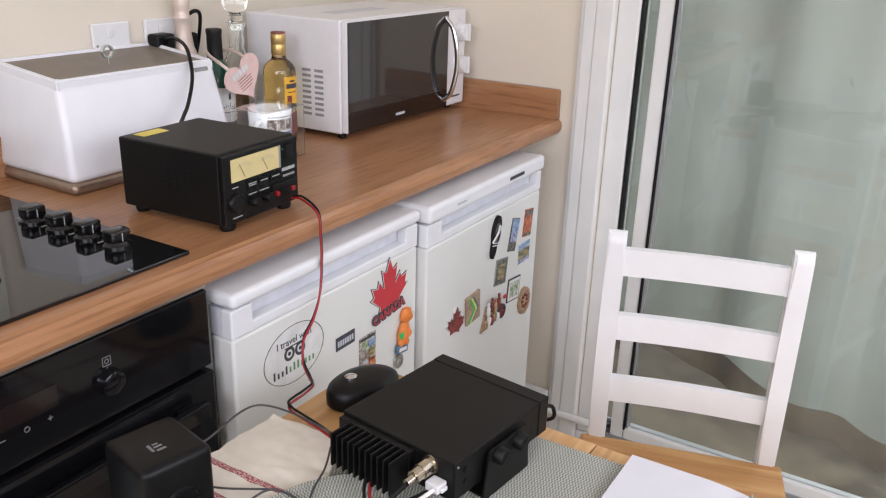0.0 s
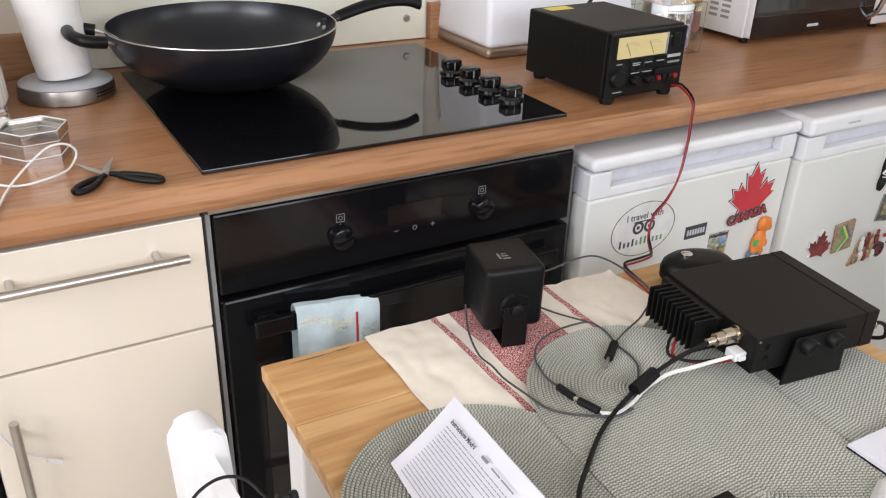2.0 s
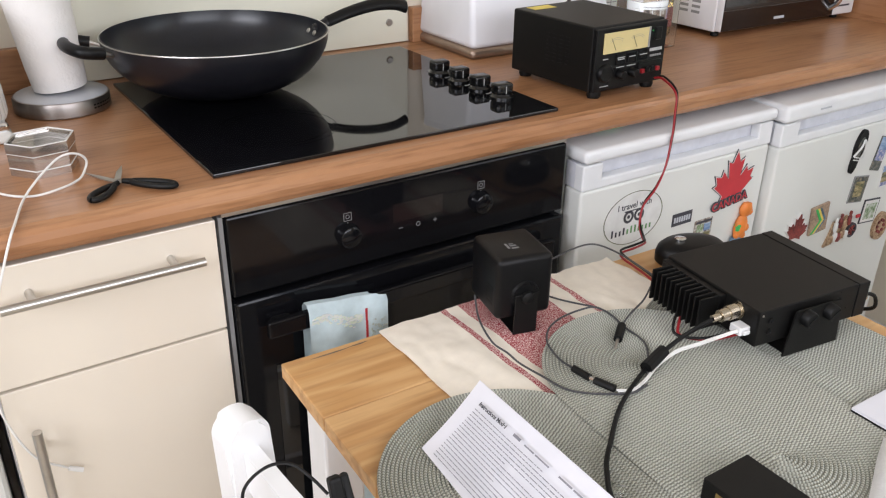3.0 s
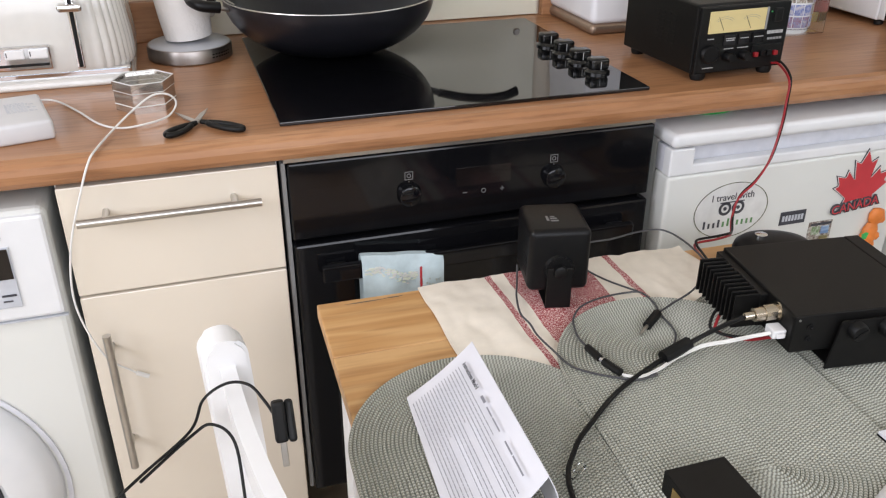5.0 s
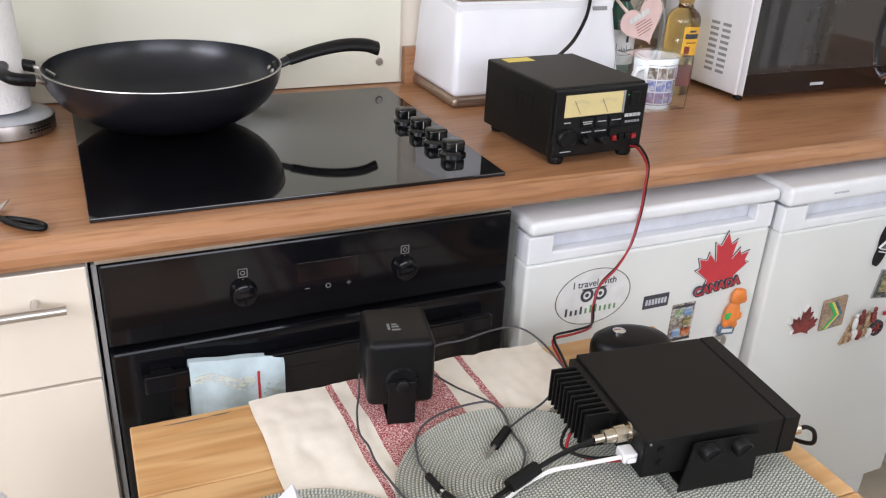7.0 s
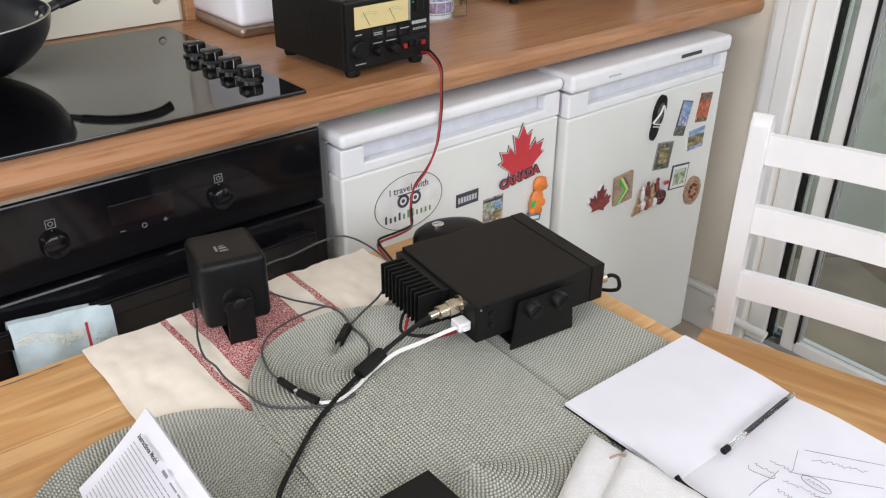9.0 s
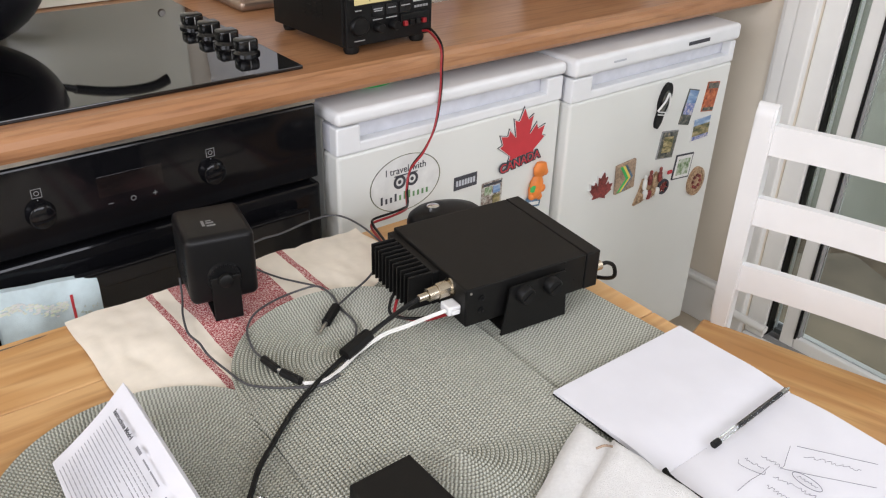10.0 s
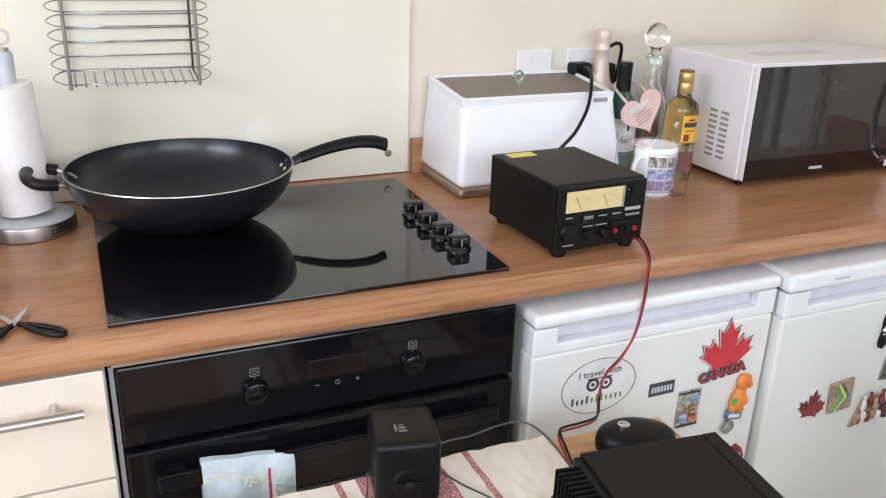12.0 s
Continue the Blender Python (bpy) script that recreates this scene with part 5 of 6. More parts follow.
for tx, ty, z in ((-0.030, 0.052, 0.003), (0.017, 0.051, 0.005)):
    ang = math.degrees(math.atan2(ty, tx))
    bl = part("blade", prism([(-0.010, -0.004), (0.0, 0.0045), (0.030, 0.004), (math.hypot(tx, ty), -0.001), (0.030, -0.003)], 0.0, 0.0016), M_STEEL, sc, "steel blade")
    bl.matrix_local = pose(0, 0, z, 0, 0, ang)
for cx, cy, hl, hw, ang in ((-0.026, -0.032, 0.023, 0.0080, 226), (0.036, -0.032, 0.030, 0.0075, -43)):
    loop = [(hl * math.cos(q * math.pi / 7), hw * math.sin(q * math.pi / 7) * (1 + 0.25 * math.cos(q * math.pi / 7)), 0.0052) for q in range(15)]
    hdl = part("handle", tube(loop, 0.0040, 10, 3), M_RUBBER, sc, "black plastic handle", True)
    hdl.matrix_local = pose(cx, cy, 0, 0, 0, ang)
    part("neck", tube([(-hl - 0.012, 0, 0.005), (-hl + 0.004, 0, 0.0052)], (0.0034, 0.0046), 10, 2), M_RUBBER, hdl, "", True)
part("pivot", lathe([(0, 0.0085), (0.003, 0.008), (0.0035, 0.003)], 12), M_STEEL, sc)
wc = thing("charging_cable", 0, 0, 0, 0, "thin white charging cable hanging over the worktop edge", "cable")
part("cord", tube([(-0.352, 0.205, 0.930), (-0.335, 0.235, 0.9215), (-0.300, 0.245, 0.917), (-0.262, 0.180, 0.917), (-0.230, 0.112, 0.917), (-0.200, 0.085, 0.917), (-0.167, 0.09, 0.918), (-0.14, 0.108, 0.919), (-0.127, 0.127, 0.925), (-0.124, 0.127, 0.936), (-0.131, 0.124, 0.946), (-0.144, 0.122, 0.950), (-0.161, 0.119, 0.946), (-0.190, 0.10, 0.93), (-0.212, 0.07, 0.919), (-0.230, 0.010, 0.917), (-0.240, -0.010, 0.908), (-0.256, -0.014, 0.870), (-0.284, -0.010, 0.788), (-0.294, -0.009, 0.700), (-0.272, -0.006, 0.612), (-0.235, -0.004, 0.572)], 0.0015, 8), M_WHITEC, wc, "", True)
part("connector", tube([(-0.235, -0.004, 0.572), (-0.219, -0.004, 0.562)], 0.0035, 10, 1, None, 0.6), M_WHITEC, wc)

# wire rack on the splashback
rk = thing("wire_rack", 0.107, 0.596, 1.139, 0, "chrome wire rack hanging on the splashback", "rack")
XL, XR, DPT, RH = -0.105, 0.105, 0.085, 0.40
for x in (XL, XR):
    part("upright", tube([(x, -DPT, -0.004), (x, -DPT, RH)], 0.0032, 10, 1), M_WIRE, rk, "", True)
    part("back_upright", tube([(x, -0.006, 0.012), (x, -0.006, RH)], 0.0024, 8, 1), M_WIRE, rk, "", True)
    part("side_wire", tube([(x, -DPT, 0.0), (x, -0.006, 0.012)], 0.0022, 8, 1), M_WIRE, rk, "", True)
for k in range(12):
    z = 0.004 + 0.0238 * k
    yb, zb_ = -0.006, z + 0.012
    ym, zm_ = (yb - DPT) / 2, z + 0.006
    part("hoop", tube([(XL, -DPT, z), (XL - 0.015, -DPT + 0.016, z + 0.001), (XL - 0.026, ym, zm_), (XL - 0.015, yb - 0.016, zb_ - 0.001), (XL, yb, zb_)], 0.0012, 6, 5), M_WIRE, rk, "", True)
    part("hoop", tube([(XR, -DPT, z), (XR + 0.015, -DPT + 0.016, z + 0.001), (XR + 0.026, ym, zm_), (XR + 0.015, yb - 0.016, zb_ - 0.001), (XR, yb, zb_)], 0.0012, 6, 5), M_WIRE, rk, "", True)
    part("front_wire", tube([(XL, -DPT, z), (XR, -DPT, z)], 0.0012, 6, 1), M_WIRE, rk, "", True)
    part("back_wire", tube([(XL, yb, zb_), (XR, yb, zb_)], 0.0012, 6, 1), M_WIRE, rk, "", True)
for k in range(13):
    x = XL + (XR - XL) * (k + 0.5) / 13
    part("floor_wire", tube([(x, -DPT, 0.0), (x, -0.006, 0.012)], 0.0013, 6, 1), M_WIRE, rk, "", True)

# ---- stickers and magnets on the fridges ----
FY1, FY2 = F1Y, F2Y
st = thing("round_sticker", 0.753, FY1, 0.703, 0, "white oval travel sticker with owl eyes and lettering", "sticker")
part("disc", disc(0, 0, 0.052, -0.0006, 0.0, 40, None, 1.42), M_LABELW, st)
part("rim", ring(0, 0, 0.0505, 0.0518, -0.0010, -0.0006, 48, None, 1.42), M_OLIVE, st, "thin green rim")
words("lettering", "I travel with", 0.0175, pose(0, -0.0008, 0.020, 90, 0, 0), M_PRINT, st)
for k in range(11):
    x, tall = -0.052 + 0.0095 * k, 0.018 if k in (0, 3, 5, 6) else 0.012
    part("letter_bar", box(x, -0.0010, -0.030, x + 0.0040, -0.0006, -0.030 + tall * 0.8), M_PRINT if k < 4 else M_LEAFG, st)
for x in (-0.013, 0.013):
    part("owl_eye", ring(x, 0.004, 0.0075, 0.0125, -0.0011, -0.0006, 28), M_PRINT, st, "black ring")
    part("pupil", disc(x, 0.004, 0.0035, -0.0011, -0.0006, 16), M_PRINT, st)
part("brow", box(-0.024, -0.0011, 0.0145, 0.024, -0.0006, 0.0165), M_PRINT, st)


HALF = [(0.0, 0.52), (0.08, 0.35), (0.105, 0.335), (0.185, 0.375), (0.135, 0.10), (0.155, 0.092), (0.275, 0.225), (0.30, 0.148), (0.32, 0.138), (0.445, 0.165), (0.40, 0.035), (0.408, 0.015), (0.46, -0.012), (0.245, -0.185), (0.24, -0.205), (0.262, -0.275), (0.03, -0.225)]


def leaf(scale, y0, y1, grow=0.0):
    pts = [(x * scale, z * scale) for x, z in HALF] + [(-x * scale, z * scale) for x, z in HALF[:0:-1]]
    if grow:
        wide = []
        for k, (x, z) in enumerate(pts):
            (xa, za), (xb, zb) = pts[k - 1], pts[(k + 1) % len(pts)]
            out = Vector((z - za, xa - x)).normalized() + Vector((zb - z, x - xb)).normalized()
            hollow = (x - xa) * (zb - z) - (z - za) * (xb - x) > 0
            out = out.normalized() * (0.45 if hollow else min(1.7, 2 / max(0.8, out.length)))
            wide.append((x - out.x * grow * scale * 0.20, z - out.y * grow * scale * 0.20))
        pts = wide
    return prism(pts, y0, y1, None, "xz")


lf = thing("maple_leaf_magnet", 1.020, FY1, 0.717, 0, "red maple leaf magnet with black outline and white edge", "magnet", "fridge magnets")
part("backing", leaf(0.122, -0.002, 0, 0.12), M_PRINT, lf, "black outline")
part("edge", leaf(0.122, -0.0026, -0.002, 0.07), M_LABELW, lf, "white edge")
part("leaf", leaf(0.122, -0.0034, -0.0026), M_REDP, lf)
words("lettering_outline", "CANADA", 0.0240, pose(-0.003, -0.0036, -0.047, 90, -6, 0), M_PRINT, lf, 0.0012, "CENTER", 0.0024)
words("lettering", "CANADA", 0.0240, pose(-0.003, -0.0046, -0.047, 90, -6, 0), M_REDP, lf)
zb = thing("brand_plate", 0.886, FY1, 0.670, 0, "small dark maker's plate with pale lettering", "badge")
part("plate", box(-0.027, -0.0015, -0.013, 0.027, 0, 0.013, 0.0008), M_PRINT, zb)
for k in range(7):
    part("letter_bar", box(-0.0225 + 0.0066 * k, -0.0020, -0.0055, -0.0180 + 0.0066 * k, -0.0015, 0.0055), M_RECESS, zb)


def picture_magnet(x, z, w, h, tilt, y, panels, label, rim=None, seed=0):
    t = thing("photo_magnet", x, y, z, 0, label, "magnet", "fridge magnets", ry=tilt)
    part("plate", box(-w / 2, -0.0025, -h / 2, w / 2, 0, h / 2, 0.0008), rim or M_LABELW, t)
    m = 0.0025 if rim else 0.0015
    for k, (a, b, c, d, mm) in enumerate(panels):
        part("picture", box(-w / 2 + m + a * (w - 2 * m), -0.0029 - 0.0003 * k, -h / 2 + m + b * (h - 2 * m), -w / 2 + m + c * (w - 2 * m), -0.0025, -h / 2 + m + d * (h - 2 * m)), mm, t)
    return t


picture_magnet(0.951, 0.616, 0.050, 0.076, 0, FY1, [(0.0, 0.93, 1.0, 1.0, M_PRINT), (0.08, 0.68, 0.46, 0.90, P_GREEN), (0.54, 0.68, 0.92, 0.90, P_SKY), (0.08, 0.40, 0.46, 0.62, P_STREET), (0.54, 0.40, 0.92, 0.62, P_LAND), (0.08, 0.11, 0.46, 0.33, P_SKY), (0.54, 0.11, 0.92, 0.33, P_CANYON), (0.0, 0.0, 1.0, 0.05, M_PRINT)], "pale souvenir magnet with six small pictures", P_STREET)
og = thing("rubber_magnet", 1.066, FY1, 0.614, 0, "orange cartoon-shaped rubber magnet with a bottle opener", "magnet", "fridge magnets", ry=8)
part("head", lathe([(0, 0.052), (0.012, 0.049), (0.017, 0.038), (0.015, 0.026), (0.009, 0.020)], 18, None, 0.0, -0.006, 0.0, 1.0, 0.55), M_ORANGE, og, "", True)
part("body", lathe([(0.010, 0.022), (0.016, 0.010), (0.018, -0.006), (0.014, -0.020), (0.006, -0.026), (0, -0.027)], 18, None, -0.003, -0.006, 0.0, 1.0, 0.55), M_ORANGE, og, "", True)
for cx, cz, q in ((0.012, 0.030, 0.008), (-0.014, 0.004, 0.008), (0.012, -0.004, 0.009), (-0.012, -0.020, 0.008), (0.008, -0.021, 0.008)):
    part("limb", lathe([(0, q), (q * 0.7, q * 0.7), (q, 0), (q * 0.7, -q * 0.7), (0, -q)], 14, None, cx, -0.008, cz, 1.0, 0.7), M_ORANGE, og, "", True)
part("shirt", box(-0.020, -0.014, -0.010, -0.006, -0.002, 0.006, 0.003), M_GREEN, og, "green patch")
part("tag", box(-0.022, -0.010, -0.042, 0.014, -0.002, -0.024, 0.002), M_BLUE, og, "blue tag")
part("tag_mark", box(-0.018, -0.0106, -0.037, 0.008, -0.0099, -0.030), M_LABELW, og, "pale print")
part("opener", ring(-0.008, -0.060, 0.007, 0.015, -0.006, -0.001, 24), M_STEEL, og, "steel bottle opener ring")

fl = thing("flip_flop_magnet", 1.405, FY2, 0.715, 0, "black rubber sandal-shaped magnet with pale straps", "magnet", "fridge magnets", ry=14)
sole = [(math.cos(a) * (0.0175 + 0.0045 * math.sin(a) - 0.0050 * math.exp(-((math.sin(a) + 0.30) / 0.28) ** 2)), 0.050 * math.sin(a)) for a in [2 * math.pi * k / 40 for k in range(40)]]
part("sole", prism(sole, -0.007, 0, None, "xz"), M_RUBBER, fl)
part("sole_print", prism([(x * 0.62, 0.008 + z * 0.52) for x, z in sole], -0.0076, -0.007, None, "xz"), P_DARK, fl)
for z in (-0.020, -0.014):
    part("heel_band", box(-0.013, -0.0080, z, 0.013, -0.0068, z + 0.0022, 0.0004), M_LABELW, fl)
part("strap", tube([(-0.017, -0.008, -0.012), (-0.008, -0.013, 0.012), (0.0, -0.011, 0.028), (0.008, -0.013, 0.012), (0.017, -0.008, -0.012)], 0.0022, 8), M_LABELW, fl, "", True)
picture_magnet(1.503, 0.692, 0.038, 0.080, 14, FY2, [(0, 0.62, 1, 1, P_SKY), (0, 0.28, 1, 0.62, P_BLUE), (0, 0, 1, 0.28, P_DARK)], "tall blue landscape photo magnet on the freezer", P_DARK)
picture_magnet(1.577, 0.702, 0.044, 0.068, 8, FY2, [(0, 0.80, 1, 1, P_DARK), (0, 0.12, 1, 0.80, P_CANYON), (0, 0, 1, 0.12, P_DARK)], "dark orange canyon souvenir magnet", P_CANYON)
picture_magnet(1.562, 0.630, 0.062, 0.055, 0, FY2, [(0, 0.70, 1, 1, P_SKY), (0, 0.22, 1, 0.70, P_LAND), (0, 0.04, 1, 0.22, P_BLUE)], "sandy beach landscape photo magnet")
picture_magnet(1.447, 0.617, 0.058, 0.064, 8, FY2, [(0, 0, 1, 1, P_DARK), (0.18, 0.20, 0.80, 0.82, P_LAND)], "dark framed animal souvenir magnet", M_SEAL)
picture_magnet(1.519, 0.548, 0.064, 0.060, 6, FY2, [(0.02, 0.02, 0.98, 0.98, M_LABELW), (0.14, 0.14, 0.88, 0.84, P_GREEN)], "black framed white and green landscape magnet", M_PRINT)
rm = thing("round_magnet", 1.579, FY2, 0.496, 0, "round carved tan resin magnet on the freezer", "magnet", "fridge magnets")
part("disc", disc(0, 0, 0.036, -0.005, 0, 36, None, 0.82), P_CARVE, rm)
part("raised_rim", ring(0, 0, 0.027, 0.035, -0.0075, -0.005, 36, None, 0.82), P_CARVE, rm)
for k in range(8):
    part("carving", disc(0.82 * 0.016 * math.cos(k * math.pi / 4), 0.016 * math.sin(k * math.pi / 4), 0.004, -0.0078, -0.005, 10), M_MAROON, rm)
cn = thing("cart_magnet", 1.413, FY2, 0.530, 0, "painted resin wagon souvenir magnet", "magnet", "fridge magnets")
part("base", prism([(-0.056, -0.036), (-0.036, -0.034), (-0.012, -0.026), (0.004, -0.032), (0.014, -0.022), (0.050, -0.024), (0.052, -0.006), (0.036, 0.004), (0.028, 0.022), (0.012, 0.026), (-0.008, 0.020), (-0.034, 0.022), (-0.042, -0.006)], -0.005, 0, None, "xz"), P_CARVE, cn)
part("wheel", ring(0.036, -0.012, 0.0135, 0.0180, -0.010, -0.005, 24), M_PRINT, cn, "dark spoked wheel")
for k in range(3):
    part("spoke", box(-0.0145, -0.0095, -0.0013, 0.0145, -0.0065, 0.0013), M_MAROON, cn).matrix_local = pose(0.036, 0, -0.012, 0, 60 * k + 15, 0)
for k in range(5):
    part("horse", lathe([(0, 0.012), (0.006, 0.008), (0.0075, 0.0), (0.005, -0.010), (0, -0.012)], 12, None, -0.042 + 0.014 * k, -0.009, -0.018 + 0.005 * (k % 2), 1.2, 0.6), (P_CARVE, M_LABELW, M_MAROON)[k % 3], cn, "", True)
part("flag", box(0.048, -0.008, 0.014, 0.062, -0.004, 0.022, 0.001), M_REDP, cn, "small red flag")
for k in range(4):
    part("rider", lathe([(0, 0.024), (0.0042, 0.021), (0.0045, 0.015), (0.0030, 0.013), (0.0058, 0.009), (0.0062, -0.006), (0.004, -0.012), (0, -0.013)], 12, None, -0.034 + 0.0165 * k, -0.010, 0.012 + 0.007 * (k % 2), 1.0, 0.7), (M_LABELW, M_MAROON, P_CARVE, M_MAROON)[k], cn, "", True)
tm = thing("figure_magnet", 1.083, FY1, 0.486, 0, "small brown and white resin magnet low on the fridge", "magnet", "fridge magnets", ry=-14)
part("body", prism([(-0.017, -0.030), (0.013, -0.030), (0.018, -0.008), (0.015, 0.010), (0.006, 0.022), (-0.008, 0.020), (-0.018, 0.004)], -0.006, 0, None, "xz"), M_MAROON, tm)
part("front", box(-0.006, -0.0085, -0.026, 0.010, -0.0055, 0.004, 0.002), P_CARVE, tm)
part("patch", box(0.001, -0.0100, -0.022, 0.007, -0.0080, -0.002, 0.001), M_LABELW, tm, "pale patch")
sq = thing("square_magnet", 1.314, FY2, 0.576, 0, "tan stone square magnet with a coloured flag stripe", "magnet", "fridge magnets", ry=-4)
part("plate", box(-0.030, -0.006, -0.034, 0.031, 0, 0.034, 0.002), M_TAN, sq)
for a, m in ((0, M_GREEN), (0.007, M_YELLOW), (0.014, M_BLUE)):
    part("stripe", prism([(-0.02 + a, 0.028), (-0.013 + a, 0.028), (0.008 + a, -0.004), (-0.02 + a, -0.030), (-0.026 + a, -0.030), (0.0 + a, -0.004)], -0.0072, -0.006, None, "xz"), m, sq)
ml = thing("leaf_magnet", 1.238, FY2, 0.566, 0, "small maroon and white leaf-shaped magnet", "magnet", "fridge magnets", ry=10)
part("backing", leaf(0.074, -0.004, 0, 0.14), M_LABELW, ml)
part("leaf", leaf(0.074, -0.0065, -0.004), M_MAROON, ml)

# ---- cloth, mats and things on the table ----
CL = thing("table_runner", 0, 0, 0, 0, "cream cotton tea towel with red woven stripes on the table", "towel")


def cloth(x0, x1, y0, y1, z, mi_of, nx=60, ny=30):
    bm = bmesh.new()
    vs = []
    for j in range(ny + 1):
        row = []
        for i in range(nx + 1):
            x, y = x0 + (x1 - x0) * i / nx, y0 + (y1 - y0) * j / ny
            h = 0.0070 * abs(noise.noise(Vector((x * 16, y * 11, 0.3)))) + 0.0028 * abs(noise.noise(Vector((x * 45, y * 30, 2.3))))
            dx = 0.004 * noise.noise(Vector((y * 10, 5.0, 1.0)))
            row.append(bm.verts.new((x + dx, y + 0.004 * noise.noise(Vector((x * 12, 1.0, 7.0))), z + h)))
        vs.append(row)
    for j in range(ny):
        for i in range(nx):
            f = bm.faces.new((vs[j][i], vs[j][i + 1], vs[j + 1][i + 1], vs[j + 1][i]))
            f.material_index = mi_of((i + 0.5) / nx, (j + 0.5) / ny)
    thicken(bm, 0.0015)
    return bm


edges = [(0.163, 0), (0.262, 1), (0.271, 0), (0.291, 1), (0.410, 0), (0.448, 1), (0.458, 0), (0.580, 0)]
for (xa, red), (xb, _) in zip(edges, edges[1:]):
    nx = max(2, int((xb - xa) / 0.004))
    part("red_stripe" if red else "panel", cloth(xa, xb, -0.42, TY - 0.003, TZ + 0.0022, lambda u, v: 0, nx, 40), M_CLOTHRED if red else M_CLOTH, CL, "red woven stripe" if red else "", True)


def placemat(c1, c2, r, z, label):
    """Oval mat of concentric braided cords laid round a short spine."""
    a, b = Vector((*c1, 0)), Vector((*c2, 0))
    mid = (a + b) / 2
    ang = math.degrees(math.atan2(b.y - a.y, b.x - a.x))
    half = (b - a).length / 2
    t = thing("placemat", mid.x, mid.y, z, ang, label, "placemat", "oval woven placemats")
    pitch = 0.0044
    n = int(r / pitch)
    for i in range(n):
        rc = pitch * (i + 0.5)
        seg = 10 + i
        loop = [(half + rc * math.cos(q), rc * math.sin(q)) for q in [-math.pi / 2 + math.pi * k / seg for k in range(seg + 1)]]
        loop += [(-half + rc * math.cos(q), rc * math.sin(q)) for q in [math.pi / 2 + math.pi * k / seg for k in range(seg + 1)]]
        bm = bmesh.new()
        rows = []
        m = len(loop)
        for k in range(m):
            p, q0, q1 = Vector((*loop[k], 0)), Vector((*loop[k - 1], 0)), Vector((*loop[(k + 1) % m], 0))
            d = (q1 - q0).normalized()
            out = Vector((d.y, -d.x, 0))
            rows.append([bm.verts.new(p + out * (w * pitch) + Vector((0, 0, hh))) for w, hh in ((-0.5, 0.0002), (-0.34, 0.0026), (0.0, 0.0035), (0.34, 0.0026), (0.5, 0.0002))])
        uvl = bm.loops.layers.uv.new("UVMap")
        run = [0.0]
        for k in range(m):
            run.append(run[-1] + (Vector(loop[(k + 1) % m]) - Vector(loop[k])).length / 0.0040)
        for k in range(m):
            for j in range(4):
                f = bm.faces.new((rows[k][j], rows[k][j + 1], rows[(k + 1) % m][j + 1], rows[(k + 1) % m][j]))
                for lp_, (uu, vv) in zip(f.loops, ((run[k], j), (run[k], j + 1), (run[k + 1], j + 1), (run[k + 1], j))):
                    lp_[uvl].uv = (uu, vv / 4 + 0.5 * (i % 2))
        part("braid", bm, M_CORD, t, "", True)
    return t


placemat((0.146, -0.458), (0.140, -0.66), 0.152, TZ + 0.0062, "oval grey-green braided placemat under a leaflet")
placemat((0.580, -0.408), (0.586, -0.60), 0.149, TZ + 0.0070, "oval grey-green braided placemat under the radio")
placemat((0.408, -0.402), (0.398, -0.590), 0.147, TZ + 0.0112, "oval grey-green braided placemat lying over two others")
MZ = TZ + 0.0150

# speaker on its bracket
sk = thing("speaker", 0.334, -0.191, TZ + 0.006, 0, "small black cube speaker on a bracket", "speaker")
sk.matrix_world = pose(0.334, -0.191, TZ + 0.006, 0, 0, -12)
part("cabinet", box(-0.041, -0.044, 0.022, 0.041, 0.044, 0.112, 0.009, 4), M_BLACK, sk, "", True)
part("grille", box(-0.036, 0.044, 0.028, 0.036, 0.0465, 0.106, 0.002), M_RUBBER, sk)
for s in (-1,):
    part("bracket", box(-0.017, -0.0505, 0.0, 0.017, -0.0475, 0.060, 0.001), M_BLACKM, sk, "black steel bracket")
    part("bracket_foot", box(-0.017, -0.0505, 0.0, 0.017, 0.030, 0.0025, 0.001), M_BLACKM, sk)
    part("thumb_screw", lathe([(0, 0.006), (0.007, 0.006), (0.0085, 0.005), (0.009, 0.0)], 20), M_RUBBER, sk, "", True).matrix_local = pose(0.0, -0.0505, 0.056, 90, 0, 0)
    part("pad", lathe([(0, 0.0035), (0.019, 0.0035), (0.021, 0)], 28), M_BLACK, sk, "", True).matrix_local = pose(0.0, -0.0439, 0.056, 90, 0, 0)
    for k in range(22):
        a = 2 * math.pi * k / 22
        part("pad_tooth", box(-0.0014, -0.0018, 0.0, 0.0014, 0.0018, 0.0046, 0.0005), M_BLACK, sk).matrix_local = pose(0.0175 * math.cos(a), -0.0439, 0.056 + 0.0175 * math.sin(a), 90, 0, 0)
bm = box(-0.013, -0.014, 0.1121, -0.010, 0.000, 0.1126)
box(-0.008, -0.016, 0.1121, 0.002, -0.013, 0.1126, bm=bm)
box(-0.008, -0.009, 0.1121, 0.001, -0.006, 0.1126, bm=bm)
box(-0.007, -0.003, 0.1121, -0.001, -0.001, 0.1126, bm=bm)
part("mark", bm, M_SYMBOL, sk, "pale printed mark")
for k in range(5):
    part("vent_slot", box(-0.0414, -0.030, 0.040 + 0.006 * k, -0.0408, -0.010, 0.043 + 0.006 * k), M_RUBBER, sk)

